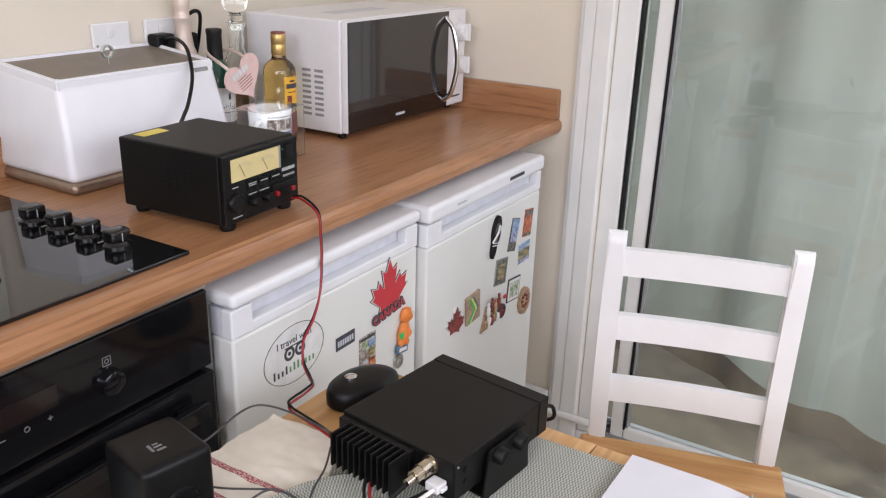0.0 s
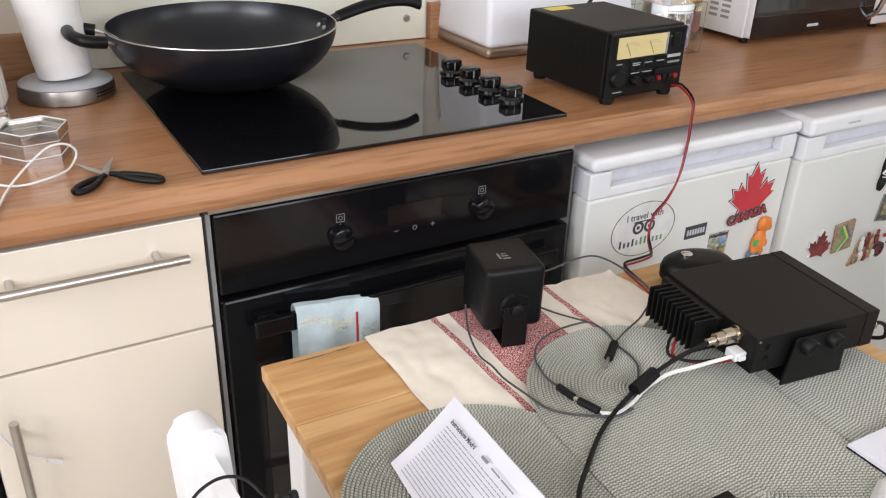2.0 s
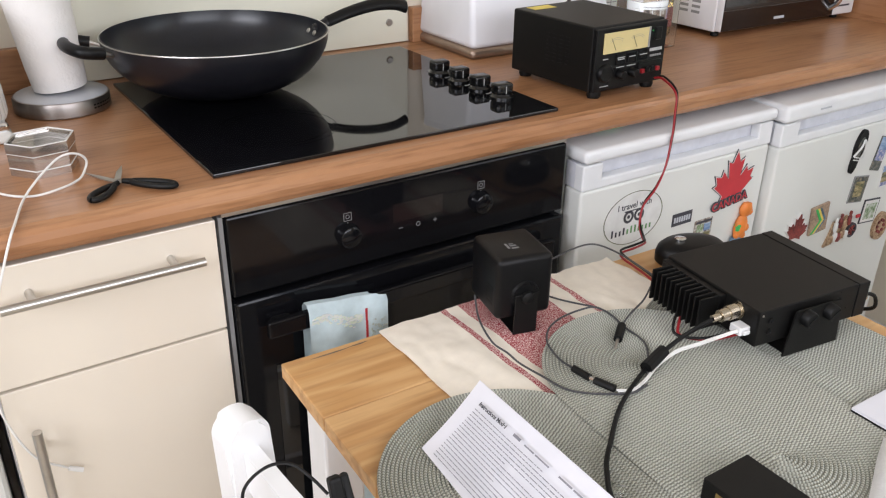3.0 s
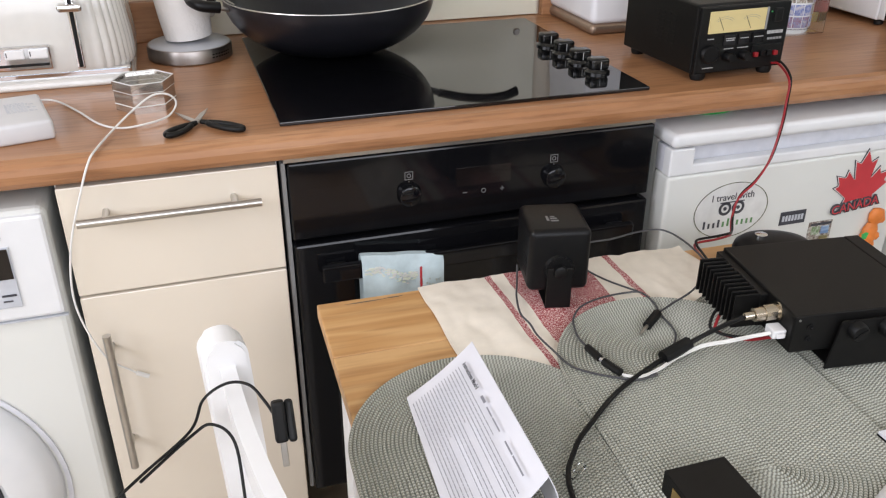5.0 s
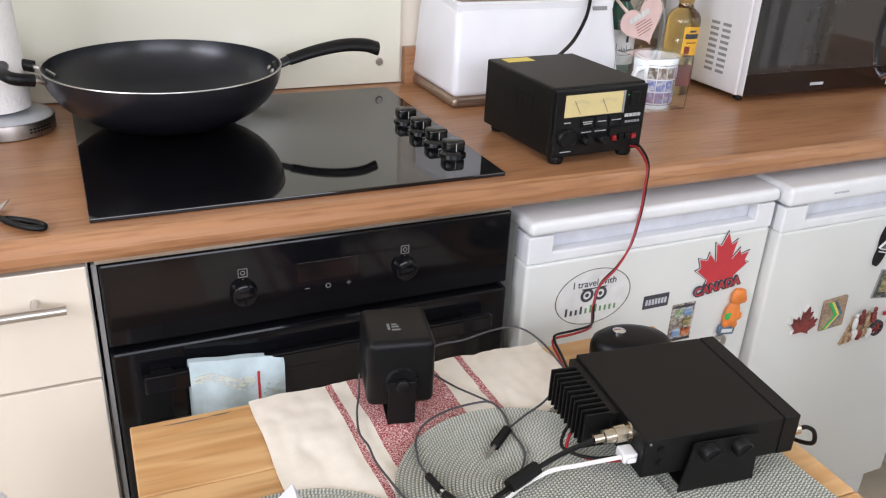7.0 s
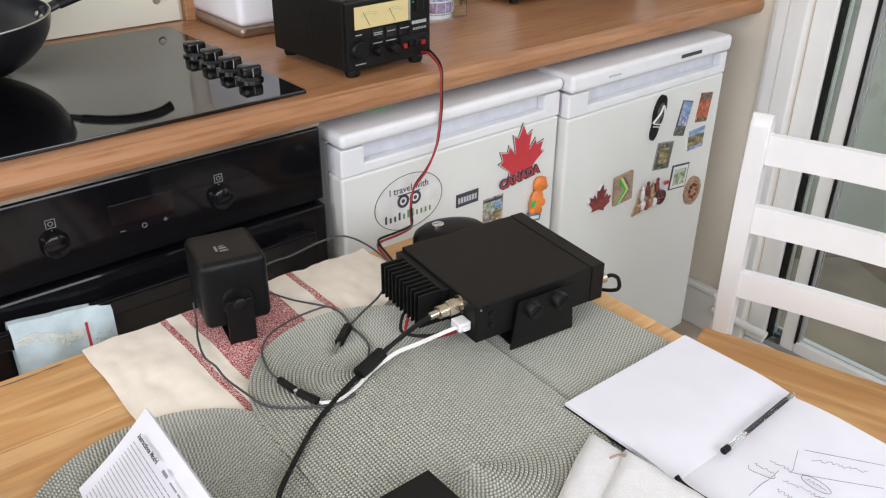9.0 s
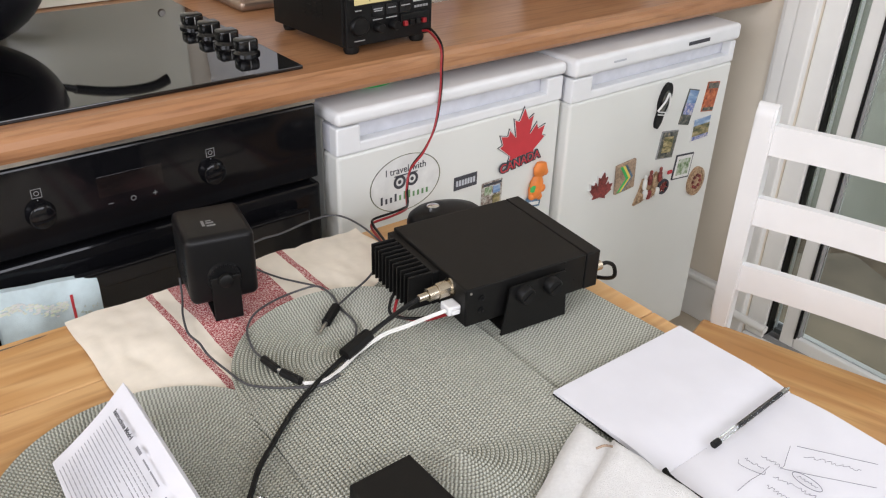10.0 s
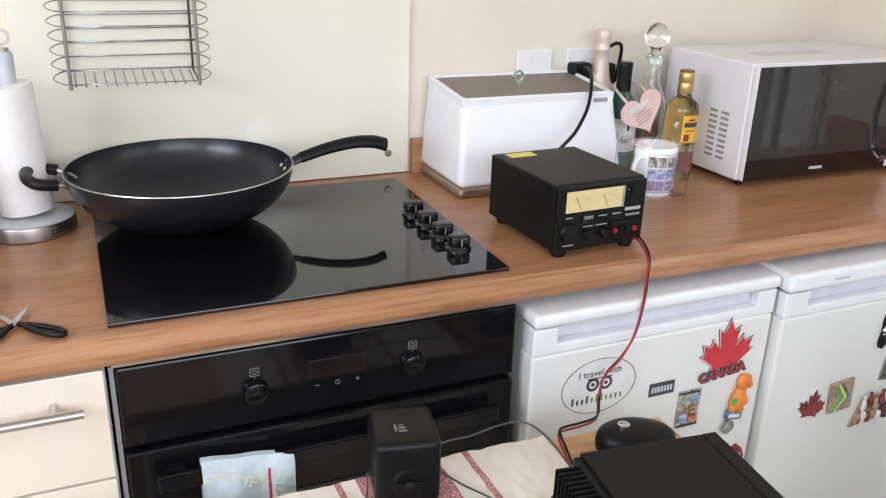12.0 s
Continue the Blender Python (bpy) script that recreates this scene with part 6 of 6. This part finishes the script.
# radio on its bracket
rd2 = thing("radio", 0.514, -0.457, MZ, -7.0, "black mobile radio transceiver with a finned heat sink", "radio")
RW, RD_, RZ0, RZ1 = 0.196, 0.173, 0.022, 0.072
part("case", box(0.0, 0, RZ0, RW - 0.022, RD_, RZ1, 0.0015), M_BLACKM, rd2, "black metal case")
fp = part("front_panel", box(RW - 0.0215, -0.0004, RZ0 - 0.0004, RW, RD_ + 0.0004, RZ1 + 0.0004, 0.0016), M_BLACK, rd2)
part("mic_plug", tube([(RW, 0.018, 0.036), (RW + 0.020, 0.018, 0.036)], 0.0062, 16, 1), M_BRASS, fp, "shiny microphone plug", True)
part("mic_cable", tube([(RW + 0.020, 0.018, 0.036), (RW + 0.032, 0.018, 0.036), (RW + 0.043, 0.016, 0.028), (RW + 0.046, 0.018, 0.010), (RW + 0.045, 0.05, -0.006), (RW + 0.040, 0.09, -0.012)], 0.0027, 8), M_RUBBER, fp, "", True)
hs = part("heat_sink", box(-0.010, 0.058, RZ0 + 0.002, 0.0, RD_ - 0.002, RZ1 - 0.004, 0.001), M_BLACKM, rd2)
for k in range(11):
    y = 0.059 + 0.0092 * k
    part("fin", box(-0.042, y, RZ0 + 0.002, -0.010, y + 0.0026, RZ1 - 0.003, 0.0007), M_BLACKM, hs)
part("socket_flange", tube([(0.0, 0.034, 0.059), (-0.0025, 0.034, 0.059)], 0.0115, 24, 1), M_BRASS, rd2, "round nickel socket flange")
part("antenna_socket", tube([(-0.002, 0.034, 0.059), (-0.016, 0.034, 0.0582), (-0.031, 0.034, 0.0570)], 0.0082, 18, 1), M_BRASS, rd2, "nickel coaxial plug", True)
part("plug_collar", tube([(-0.006, 0.034, 0.0588), (-0.019, 0.034, 0.0580)], 0.0096, 14, 1), M_BRASS, rd2, "knurled nickel collar")
part("plug_neck", tube([(-0.031, 0.034, 0.0570), (-0.042, 0.035, 0.0552)], 0.0048, 12, 1), M_BRASS, rd2, "", True)
pp = part("power_plug", box(-0.017, 0.010, 0.036, 0.0, 0.029, 0.0475, 0.0018), M_MUG, rd2, "white plastic power connector")
part("latch", box(-0.014, 0.006, 0.039, -0.004, 0.0102, 0.0445, 0.001), M_MUG, pp)
part("rear_recess", box(-0.0006, 0.002, RZ0 + 0.004, 0.0004, 0.0075, RZ1 - 0.005), M_RUBBER, rd2)
bk = part("bracket", prism([(0.046, 0.0), (0.142, 0.0), (0.137, 0.062), (0.134, 0.064), (0.058, 0.064), (0.055, 0.062)], -0.0085, -0.006, None, "xz"), M_BLACKM, rd2, "black mounting bracket")
part("bracket_foot", box(0.052, -0.0058, 0.0, 0.138, RD_ + 0.0058, 0.0025, 0.001), M_BLACKM, bk)
part("bracket_side", box(0.052, RD_ + 0.006, 0.0, 0.138, RD_ + 0.0085, 0.064, 0.001), M_BLACKM, bk)
for x in (0.074, 0.114):
    sw = part("thumb_screw", lathe([(0, 0.010), (0.0092, 0.011), (0.0108, 0.009), (0.0112, 0)], 24), M_RUBBER, bk, "", True)
    sw.matrix_local = pose(x, -0.0085, 0.052, 90, 0, 0)
    part("slot", box(-0.0085, -0.0008, 0.0104, 0.0085, 0.0008, 0.0113), M_BLACKGL, sw).matrix_local = pose(0, 0, 0, 0, 0, 35)
    part("spacer", tube([(x, -0.006, 0.052), (x, 0.001, 0.052)], 0.006, 12, 1), M_RUBBER, bk)
for z in (0.056, 0.040):
    part("jack_ring", lathe([(0.0042, 0.0), (0.0042, 0.0018), (0.0026, 0.0018), (0.0020, 0.0004), (0, 0.0004)], 20), M_RUBBER, rd2, "small round jack socket", True).matrix_local = pose(0.021, 0.0, z, 90, 0, 0)
for x, z, r in ((0.006, 0.066, 0.0016), (0.141, 0.060, 0.0016), (0.146, 0.040, 0.0013), (0.158, 0.041, 0.0013), (0.141, 0.069, 0.0013)):
    part("screw", lathe([(0, 0.0010), (r * 0.8, 0.0010), (r, 0)], 12), M_STEEL if x < 0.01 else M_RUBBER, rd2).matrix_local = pose(x, 0.0, z, 90, 0, 0)

# hand microphone behind the radio
hm = thing("hand_microphone", 0.690, -0.200, TZ, -18, "black hand microphone with a silver button", "microphone")
hm.scale = (1.17, 1.05, 0.92)
part("body", lathe([(0, 0), (0.046, 0.0), (0.050, 0.005), (0.0505, 0.020), (0.048, 0.030), (0.041, 0.0365), (0.026, 0.0395), (0, 0.040)], 40, None, 0, 0, 0, 1.0, 0.72), M_BLACK, hm, "", True)
part("button", lathe([(0.008, 0.038), (0.008, 0.043), (0.006, 0.0445), (0, 0.0445)], 20, None, -0.016, 0.004), M_CHROME, hm, "silver button", True)
for k in range(4):
    part("slot", box(0.010 + 0.006 * k, -0.010, 0.0385 - 0.002 * k, 0.0125 + 0.006 * k, 0.012, 0.0395 - 0.002 * k), M_RUBBER, hm)

# leaflet standing as a tent
lt = thing("instruction_leaflet", 0, 0, 0, 0, "folded white instruction leaflet standing like a tent", "leaflet")
A0, A1 = Vector((0.078, -0.372, MZ - 0.003)), Vector((0.062, -0.612, MZ - 0.003))
B0, B1 = Vector((0.156, -0.368, 0.783)), Vector((0.147, -0.596, 0.790))
C0, C1 = Vector((0.168, -0.372, MZ - 0.002)), Vector((0.162, -0.598, MZ))


def sheet(p, q, r, s, n=10, bow=0.0):
    bm = bmesh.new()
    rows = []
    nrm = (q - p).cross(s - p).normalized()
    for i in range(n + 1):
        u = i / n
        rows.append([bm.verts.new((p.lerp(q, u)).lerp(s.lerp(r, u), v / n) + nrm * bow * math.sin(math.pi * v / n)) for v in range(n + 1)])
    for i in range(n):
        for j in range(n):
            bm.faces.new((rows[i][j], rows[i + 1][j], rows[i + 1][j + 1], rows[i][j + 1]))
    thicken(bm, 0.0008)
    return bm


part("front_page", sheet(A0, A1, B1, B0, 8, -0.003), M_PAPER, lt, "", True)
part("back_page", sheet(B0, B1, C1, C0, 8, 0.004), M_PAPER, lt, "", True)
along = (B1 - B0).normalized()
updir = ((B0 - A0) - along * (B0 - A0).dot(along)).normalized()
nrm = along.cross(updir).normalized()
if nrm.x > 0:
    nrm = -nrm
ONP = Matrix((along, updir, nrm)).transposed().to_4x4()
PH2 = (B0 - A0).dot(updir)


def on_page(u, v):
    m = ONP.copy()
    m.translation = A0 + along * u + updir * v + nrm * 0.0042
    return m


words("title", "Instructions Model", 0.0064, on_page(0.022, PH2 - 0.021), M_PRINT, lt, 0.0001, "LEFT", 0.0002)
rnd = random.Random(9)
bm = bmesh.new()
lines = [(0.084, PH2 - 0.0205, 0.012, 0.0032), (0.103, PH2 - 0.0203, 0.016, 0.0016), (0.121, PH2 - 0.0203, 0.022, 0.0016), (0.158, PH2 - 0.0203, 0.020, 0.0018), (0.180, PH2 - 0.0203, 0.028, 0.0018)]
for i in range(22):
    v = PH2 - 0.027 - 0.0040 * i
    u = 0.022
    end = 0.222 if i % 5 else rnd.uniform(0.10, 0.19)
    while u < end and v > 0.005:
        w = rnd.uniform(0.002, 0.012)
        lines.append((u, v, min(w, end - u), 0.0009))
        u += w + 0.0010
for u, v, w, hgt in lines:
    vs = [bm.verts.new(on_page(u + a, v + b) @ Vector((0, 0, 0))) for a, b in ((0, 0), (w, 0), (w, hgt), (0, hgt))]
    bm.faces.new(vs)
part("print", bm, M_TEXT, lt, "lines of small print")

# clear plastic clip on the mat
pc = thing("plastic_clip", 0.204, -0.538, MZ, 35, "small clear plastic clip lying on the placemat", "clip")
part("plate", box(-0.012, -0.006, 0.0, 0.012, 0.006, 0.0022, 0.0008), M_CLEAR, pc)
part("tab", box(-0.004, -0.009, 0.0023, 0.009, -0.001, 0.0060, 0.0008), M_CLEAR, pc)

# small black box
bx = thing("gift_box", 0.272, -0.680, MZ, 0, "small black cardboard box with a gold mark", "box")
part("body", box(0, 0, 0, 0.066, 0.092, 0.026, 0.001), M_BLACKM, bx)
part("mark", box(-0.0006, 0.030, 0.007, 0.0, 0.075, 0.019), M_GOLD, bx, "gold printed mark")

# open notebook, pen and white cloth
NX, NY, SX, SY = 0.530, -0.7355, 0.968, 1.012
nb = thing("notebook", NX, NY, TZ + 0.0145, -0.6, "open notebook with blank and handwritten pages", "notebook")
part("cover", box(-0.001, -0.149, 0.0, 0.219, 0.149, 0.0022, 0.0008), M_BLACKM, nb, "black cover edge")


def page(y0, y1, lift, seed):
    bm = bmesh.new()
    rows = []
    for i in range(13):
        u = i / 12.0
        y = y0 + (y1 - y0) * u
        z = 0.0024 + lift * (math.sin(math.pi * min(1, u * 2.2) / 2 + 0.2) * 0.9 - 0.15) * (1 - 0.45 * u)
        rows.append([bm.verts.new((0.218 * j / 8 + 0.001 * math.sin(seed + j), y, z)) for j in range(9)])
    base = [[bm.verts.new((v.co.x, v.co.y, 0.0023)) for v in row] for row in rows]
    for i in range(12):
        for j in range(8):
            bm.faces.new((rows[i][j], rows[i][j + 1], rows[i + 1][j + 1], rows[i + 1][j]))
    for i in range(12):
        for j in (0, 8):
            bm.faces.new((rows[i][j], rows[i + 1][j], base[i + 1][j], base[i][j]))
    for i in (0, 12):
        for j in range(8):
            bm.faces.new((rows[i][j], rows[i][j + 1], base[i][j + 1], base[i][j]))
    return bm


part("page_block", page(0.0001, 0.1485, 0.008, 0), M_PAPER, nb, "blank page block", True)
part("page_block", page(-0.0001, -0.1485, 0.007, 2), M_PAPER, nb, "handwritten page block", True)
nb.scale = (SX, SY, 1)


def ink(x, y):
    return (x + 0.010 - NX) / SX, (y - NY - 0.001) / SY, 0.0098


for pts in ([(0.652, -0.790), (0.693, -0.851)], [(0.647, -0.786), (0.618, -0.798), (0.615, -0.803), (0.662, -0.866)], [(0.605, -0.790), (0.590, -0.791), (0.574, -0.790), (0.553, -0.791)], [(0.589, -0.767), (0.584, -0.772), (0.590, -0.792), (0.596, -0.792)]):
    part("pen_line", tube([ink(*q) for q in pts], 0.00024, 5, 4), M_INK, nb)
part("pen_ellipse", tube([ink(0.616 + 0.0065 * math.cos(a * math.pi / 8), -0.823 + 0.015 * math.sin(a * math.pi / 8)) for a in range(17)], 0.00028, 5, 2), M_INK, nb)
rnd = random.Random(4)
for (xa, ya), (xb, yb), hgt in (((0.646, -0.803), (0.672, -0.846), 0.006), ((0.612, -0.777), (0.613, -0.796), 0.005), ((0.596, -0.770), (0.597, -0.789), 0.004), ((0.597, -0.801), (0.605, -0.839), 0.005), ((0.616, -0.813), (0.617, -0.833), 0.004), ((0.581, -0.803), (0.582, -0.826), 0.005)):
    n = int(14 + 300 * abs(ya - yb))
    pts = []
    for q in range(n):
        u = q / (n - 1.0) + rnd.uniform(-0.02, 0.02)
        pts.append(ink(xa + (xb - xa) * u + hgt * rnd.uniform(-0.5, 0.5), ya + (yb - ya) * u))
    part("handwriting", tube(pts, 0.00021, 5, 2), M_INK, nb, "illegible ink scribble")
part("spine", tube([(0.002, 0.003, 0.0075), (-0.003, -0.012, 0.0078), (-0.001, -0.06, 0.0072), (0.0, -0.12, 0.005)], 0.0030, 8, 5, None, 0.5), M_RUBBER, nb, "black elastic along the page edge", True)
pn3 = thing("ballpoint_pen", 0.600, -0.742, TZ + 0.0250, 1.5, "clear ballpoint pen with a dark refill on the notebook", "pen")
part("barrel", tube([(0, 0, 0), (0.130, 0.001, 0.001)], 0.0031, 6, 1), M_CLEAR, pn3, "clear hexagonal barrel")
part("refill", tube([(0.038, 0.0003, 0.0003), (0.120, 0.001, 0.001)], 0.0017, 8, 1), M_PRINT, pn3)
part("end_cap", tube([(-0.005, 0, 0), (0.004, 0, 0)], 0.0038, 12, 1), M_RUBBER, pn3, "black end plug")
part("tip", tube([(0.120, 0.001, 0.001), (0.136, 0.001, 0.001)], (0.0028, 0.0010), 10, 1), M_STEEL, pn3, "steel writing tip")
wt2 = thing("face_cloth", 0.0, 0.0, MZ + 0.0004, 0, "folded white terry towel lying beside the notebook", "towel")


def towel_layer(corners, base, high, seed, n=44):
    """Soft folded layer of terry over a four-cornered patch, rounded along its edges."""
    p, q, r, t = [Vector((x, y, 0)) for x, y in corners]
    bm = bmesh.new()
    rows = []
    for j in range(n + 1):
        row = []
        for i in range(n + 1):
            u, v = i / n, j / n
            w = p.lerp(q, u).lerp(t.lerp(r, u), v)
            d = min(u, 1 - u, v, 1 - v)
            ed = math.sqrt(max(0.0, 1 - (1 - min(1, d * 9)) ** 2))
            wave = 0.5 + 0.5 * noise.noise(Vector((w.x * 16, w.y * 9, seed)))
            pile = 0.0011 * noise.noise(Vector((w.x * 420, w.y * 420, seed)))
            wob = 0.004 * noise.noise(Vector((w.x * 22, w.y * 22, seed + 4)))
            row.append(bm.verts.new((w.x + wob, w.y + 0.8 * wob, base + ed * (high * (0.72 + 0.5 * wave) + pile))))
        rows.append(row)
    for a, b in zip(rows, rows[1:]):
        for i in range(n):
            bm.faces.new((a[i], a[i + 1], b[i + 1], b[i]))
    return bm


part("lower_fold", towel_layer(((0.322, -0.722), (0.520, -0.632), (0.5285, -0.860), (0.330, -0.890)), 0.0, 0.013, 3.0), M_TERRY, wt2, "", True)
part("upper_fold", towel_layer(((0.352, -0.748), (0.520, -0.676), (0.5290, -0.862), (0.336, -0.888)), 0.006, 0.014, 8.0), M_TERRY, wt2, "", True)
part("stain", tube([(0.492, -0.681, 0.0165), (0.500, -0.684, 0.0180), (0.505, -0.690, 0.0185)], 0.0012, 6, 4), M_TAN, wt2, "small brown thread on the hem")

# ---- cables ----


def cord(name, label, runs, cat="cable"):
    """A cable with the runs it is made of: (part name, points, radius, material)."""
    t = thing(name, 0, 0, 0, 0, label, cat)
    for nm, pts, r, m in runs:
        part(nm, tube(pts, r, 8, 7), m, t, "", True)
    return t


cord("coaxial_cable", "thick black coaxial cable running off the table", [
    ("cord", [(0.475, -0.419, 0.785), (0.464, -0.413, 0.777), (0.444, -0.398, 0.755), (0.406, -0.396, 0.737), (0.359, -0.412, MZ + 0.003), (0.305, -0.440, MZ + 0.003), (0.256, -0.477, MZ + 0.003), (0.218, -0.511, MZ + 0.002), (0.188, -0.566, MZ + 0.001), (0.180, -0.70, MZ - 0.001), (0.20, -0.89, MZ - 0.001)], 0.0029, M_RUBBER),
    ("ferrite", [(0.424, -0.393, 0.742), (0.384, -0.403, 0.736)], 0.0085, M_RUBBER)])
cord("speaker_lead", "white twin lead from the radio joined to a grey speaker lead", [
    ("cord", [(0.498, -0.440, 0.773), (0.482, -0.431, 0.766), (0.462, -0.414, 0.752), (0.438, -0.401, 0.742), (0.404, -0.403, 0.7345), (0.373, -0.414, MZ + 0.002), (0.345, -0.421, MZ + 0.002), (0.325, -0.413, MZ + 0.003)], 0.0014, M_WHITEC),
    ("cord", [(0.498, -0.442, 0.772), (0.482, -0.4325, 0.7645), (0.462, -0.4155, 0.750), (0.438, -0.4025, 0.740), (0.404, -0.4045, 0.733), (0.373, -0.4162, MZ + 0.002), (0.345, -0.4232, MZ + 0.002), (0.325, -0.416, MZ + 0.003)], 0.0013, M_WHITEC),
    ("jack_plug", [(0.3235, -0.412, MZ + 0.005), (0.315, -0.386, MZ + 0.005)], (0.0048), M_RUBBER),
    ("jack_tip", [(0.315, -0.386, MZ + 0.005), (0.3135, -0.379, MZ + 0.005)], 0.0025, M_CHROME),
    ("jack_socket", [(0.3135, -0.379, MZ + 0.005), (0.310, -0.353, MZ + 0.005)], 0.0046, M_RUBBER),
    ("grey_cord", [(0.310, -0.353, MZ + 0.005), (0.310, -0.333, MZ + 0.003), (0.314, -0.313, MZ + 0.002), (0.324, -0.286, MZ + 0.002), (0.347, -0.262, MZ + 0.002), (0.385, -0.243, TZ + 0.012), (0.423, -0.241, TZ + 0.012), (0.440, -0.252, TZ + 0.016), (0.443, -0.280, MZ + 0.002), (0.436, -0.312, MZ + 0.002), (0.434, -0.343, MZ + 0.002), (0.424, -0.366, MZ + 0.002), (0.389, -0.402, MZ + 0.002), (0.361, -0.421, MZ + 0.001), (0.341, -0.426, MZ + 0.001)], 0.0014, M_GREYC),
    ("grey_cord", [(0.297, -0.160, 0.748), (0.291, -0.176, TZ + 0.014), (0.278, -0.207, TZ + 0.012), (0.268, -0.245, TZ + 0.011), (0.270, -0.272, TZ + 0.011), (0.268, -0.301, TZ + 0.012), (0.270, -0.340, MZ + 0.001), (0.276, -0.377, MZ + 0.002), (0.293, -0.398, MZ + 0.002), (0.321, -0.418, MZ + 0.002), (0.341, -0.427, MZ + 0.002), (0.365, -0.424, MZ + 0.002)], 0.0014, M_GREYC),
    ("grey_cord", [(0.376, -0.158, TZ + 0.030), (0.401, -0.174, TZ + 0.014), (0.414, -0.199, TZ + 0.012), (0.427, -0.221, TZ + 0.012), (0.438, -0.248, TZ + 0.016)], 0.0014, M_GREYC)])
cord("audio_lead", "grey lead with a loose black jack plug", [
    ("jack_tip", [(0.386, -0.347, MZ + 0.004), (0.402, -0.335, MZ + 0.006)], 0.0024, M_STEEL),
    ("jack_plug", [(0.402, -0.335, MZ + 0.006), (0.429, -0.314, MZ + 0.007)], 0.0060, M_RUBBER),
    ("grey_cord", [(0.429, -0.314, MZ + 0.007), (0.464, -0.295, MZ + 0.005), (0.494, -0.288, 0.742), (0.522, -0.275, 0.752)], 0.0014, M_GREYC),
    ("grey_cord", [(0.372, -0.150, 0.752), (0.418, -0.141, 0.755), (0.451, -0.141, 0.755), (0.499, -0.132, 0.755), (0.532, -0.133, 0.755), (0.547, -0.148, 0.754), (0.554, -0.181, 0.752), (0.552, -0.222, 0.751), (0.548, -0.262, 0.750)], 0.0014, M_GREYC)])
cord("power_cable", "red and black twin cable hanging from the power supply", [
    ("black_core", [(0.838, 0.050, 0.936), (0.836, 0.030, 0.940), (0.826, -0.010, 0.926), (0.822, -0.018, 0.890), (0.817, -0.023, 0.850), (0.800, -0.032, 0.800), (0.772, -0.040, 0.768), (0.740, -0.046, 0.745), (0.724, -0.058, 0.716), (0.700, -0.092, 0.708), (0.668, -0.122, 0.722), (0.640, -0.127, 0.7235), (0.609, -0.129, 0.7235), (0.598, -0.146, 0.7240), (0.586, -0.178, 0.729), (0.567, -0.225, 0.738), (0.548, -0.268, 0.745)], 0.0019, M_RUBBER),
    ("red_core", [(0.834, 0.052, 0.934), (0.832, 0.030, 0.937), (0.822, -0.012, 0.923), (0.817, -0.021, 0.888), (0.812, -0.026, 0.848), (0.795, -0.035, 0.798), (0.768, -0.043, 0.765), (0.736, -0.049, 0.742), (0.720, -0.061, 0.713), (0.697, -0.094, 0.705), (0.667, -0.125, 0.7195), (0.639, -0.131, 0.7205), (0.606, -0.133, 0.7205), (0.594, -0.148, 0.7210), (0.582, -0.180, 0.726), (0.563, -0.227, 0.735), (0.545, -0.268, 0.742)], 0.0019, M_RED)])
cord("radio_lead", "short red and black lead under the heat sink", [
    ("red_core", [(0.506, -0.436, 0.762), (0.497, -0.408, 0.742), (0.485, -0.386, 0.736), (0.478, -0.370, 0.736), (0.484, -0.362, 0.744), (0.496, -0.355, 0.756)], 0.0020, M_RED),
    ("black_core", [(0.506, -0.432, 0.764), (0.493, -0.404, 0.744), (0.480, -0.382, 0.737), (0.473, -0.366, 0.738), (0.480, -0.357, 0.748), (0.494, -0.350, 0.758)], 0.0020, M_RUBBER)])
cord("chair_cable", "thin black cable draped over the chair back", [
    ("cord", [(-0.470, -0.090, 0.608), (-0.436, -0.090, 0.575), (-0.446, -0.100, 0.470), (-0.400, -0.12, 0.440), (-0.330, -0.22, 0.50), (-0.270, -0.36, 0.60), (-0.225, -0.50, 0.77), (-0.195, -0.495, 0.795), (-0.150, -0.452, 0.800), (-0.135, -0.424, 0.812), (-0.112, -0.420, 0.823), (-0.092, -0.428, 0.823), (-0.080, -0.444, 0.813), (-0.072, -0.458, 0.802)], 0.0015, M_RUBBER),
    ("cord", [(-0.195, -0.498, 0.792), (-0.150, -0.456, 0.797), (-0.130, -0.448, 0.80), (-0.112, -0.462, 0.785), (-0.110, -0.50, 0.74), (-0.108, -0.55, 0.70)], 0.0015, M_RUBBER)])
cg = thing("cable_clip", -0.070, -0.468, 0.787, 0, "black crocodile clip on the chair rail", "clip")
part("grip", box(-0.006, -0.020, 0.0, 0.006, 0.020, 0.012, 0.003), M_RUBBER, cg).matrix_local = pose(0, 0, 0.02, 70, 0, 0)
part("grip", box(0.006, -0.022, 0.002, 0.014, 0.018, 0.010, 0.003), M_RUBBER, cg).matrix_local = pose(0, 0, 0.02, 60, 0, 0)
part("jaw", box(-0.002, -0.045, 0.002, 0.004, -0.020, 0.006, 0.001), M_STEEL, cg).matrix_local = pose(0, 0, 0.02, 70, 0, 0)
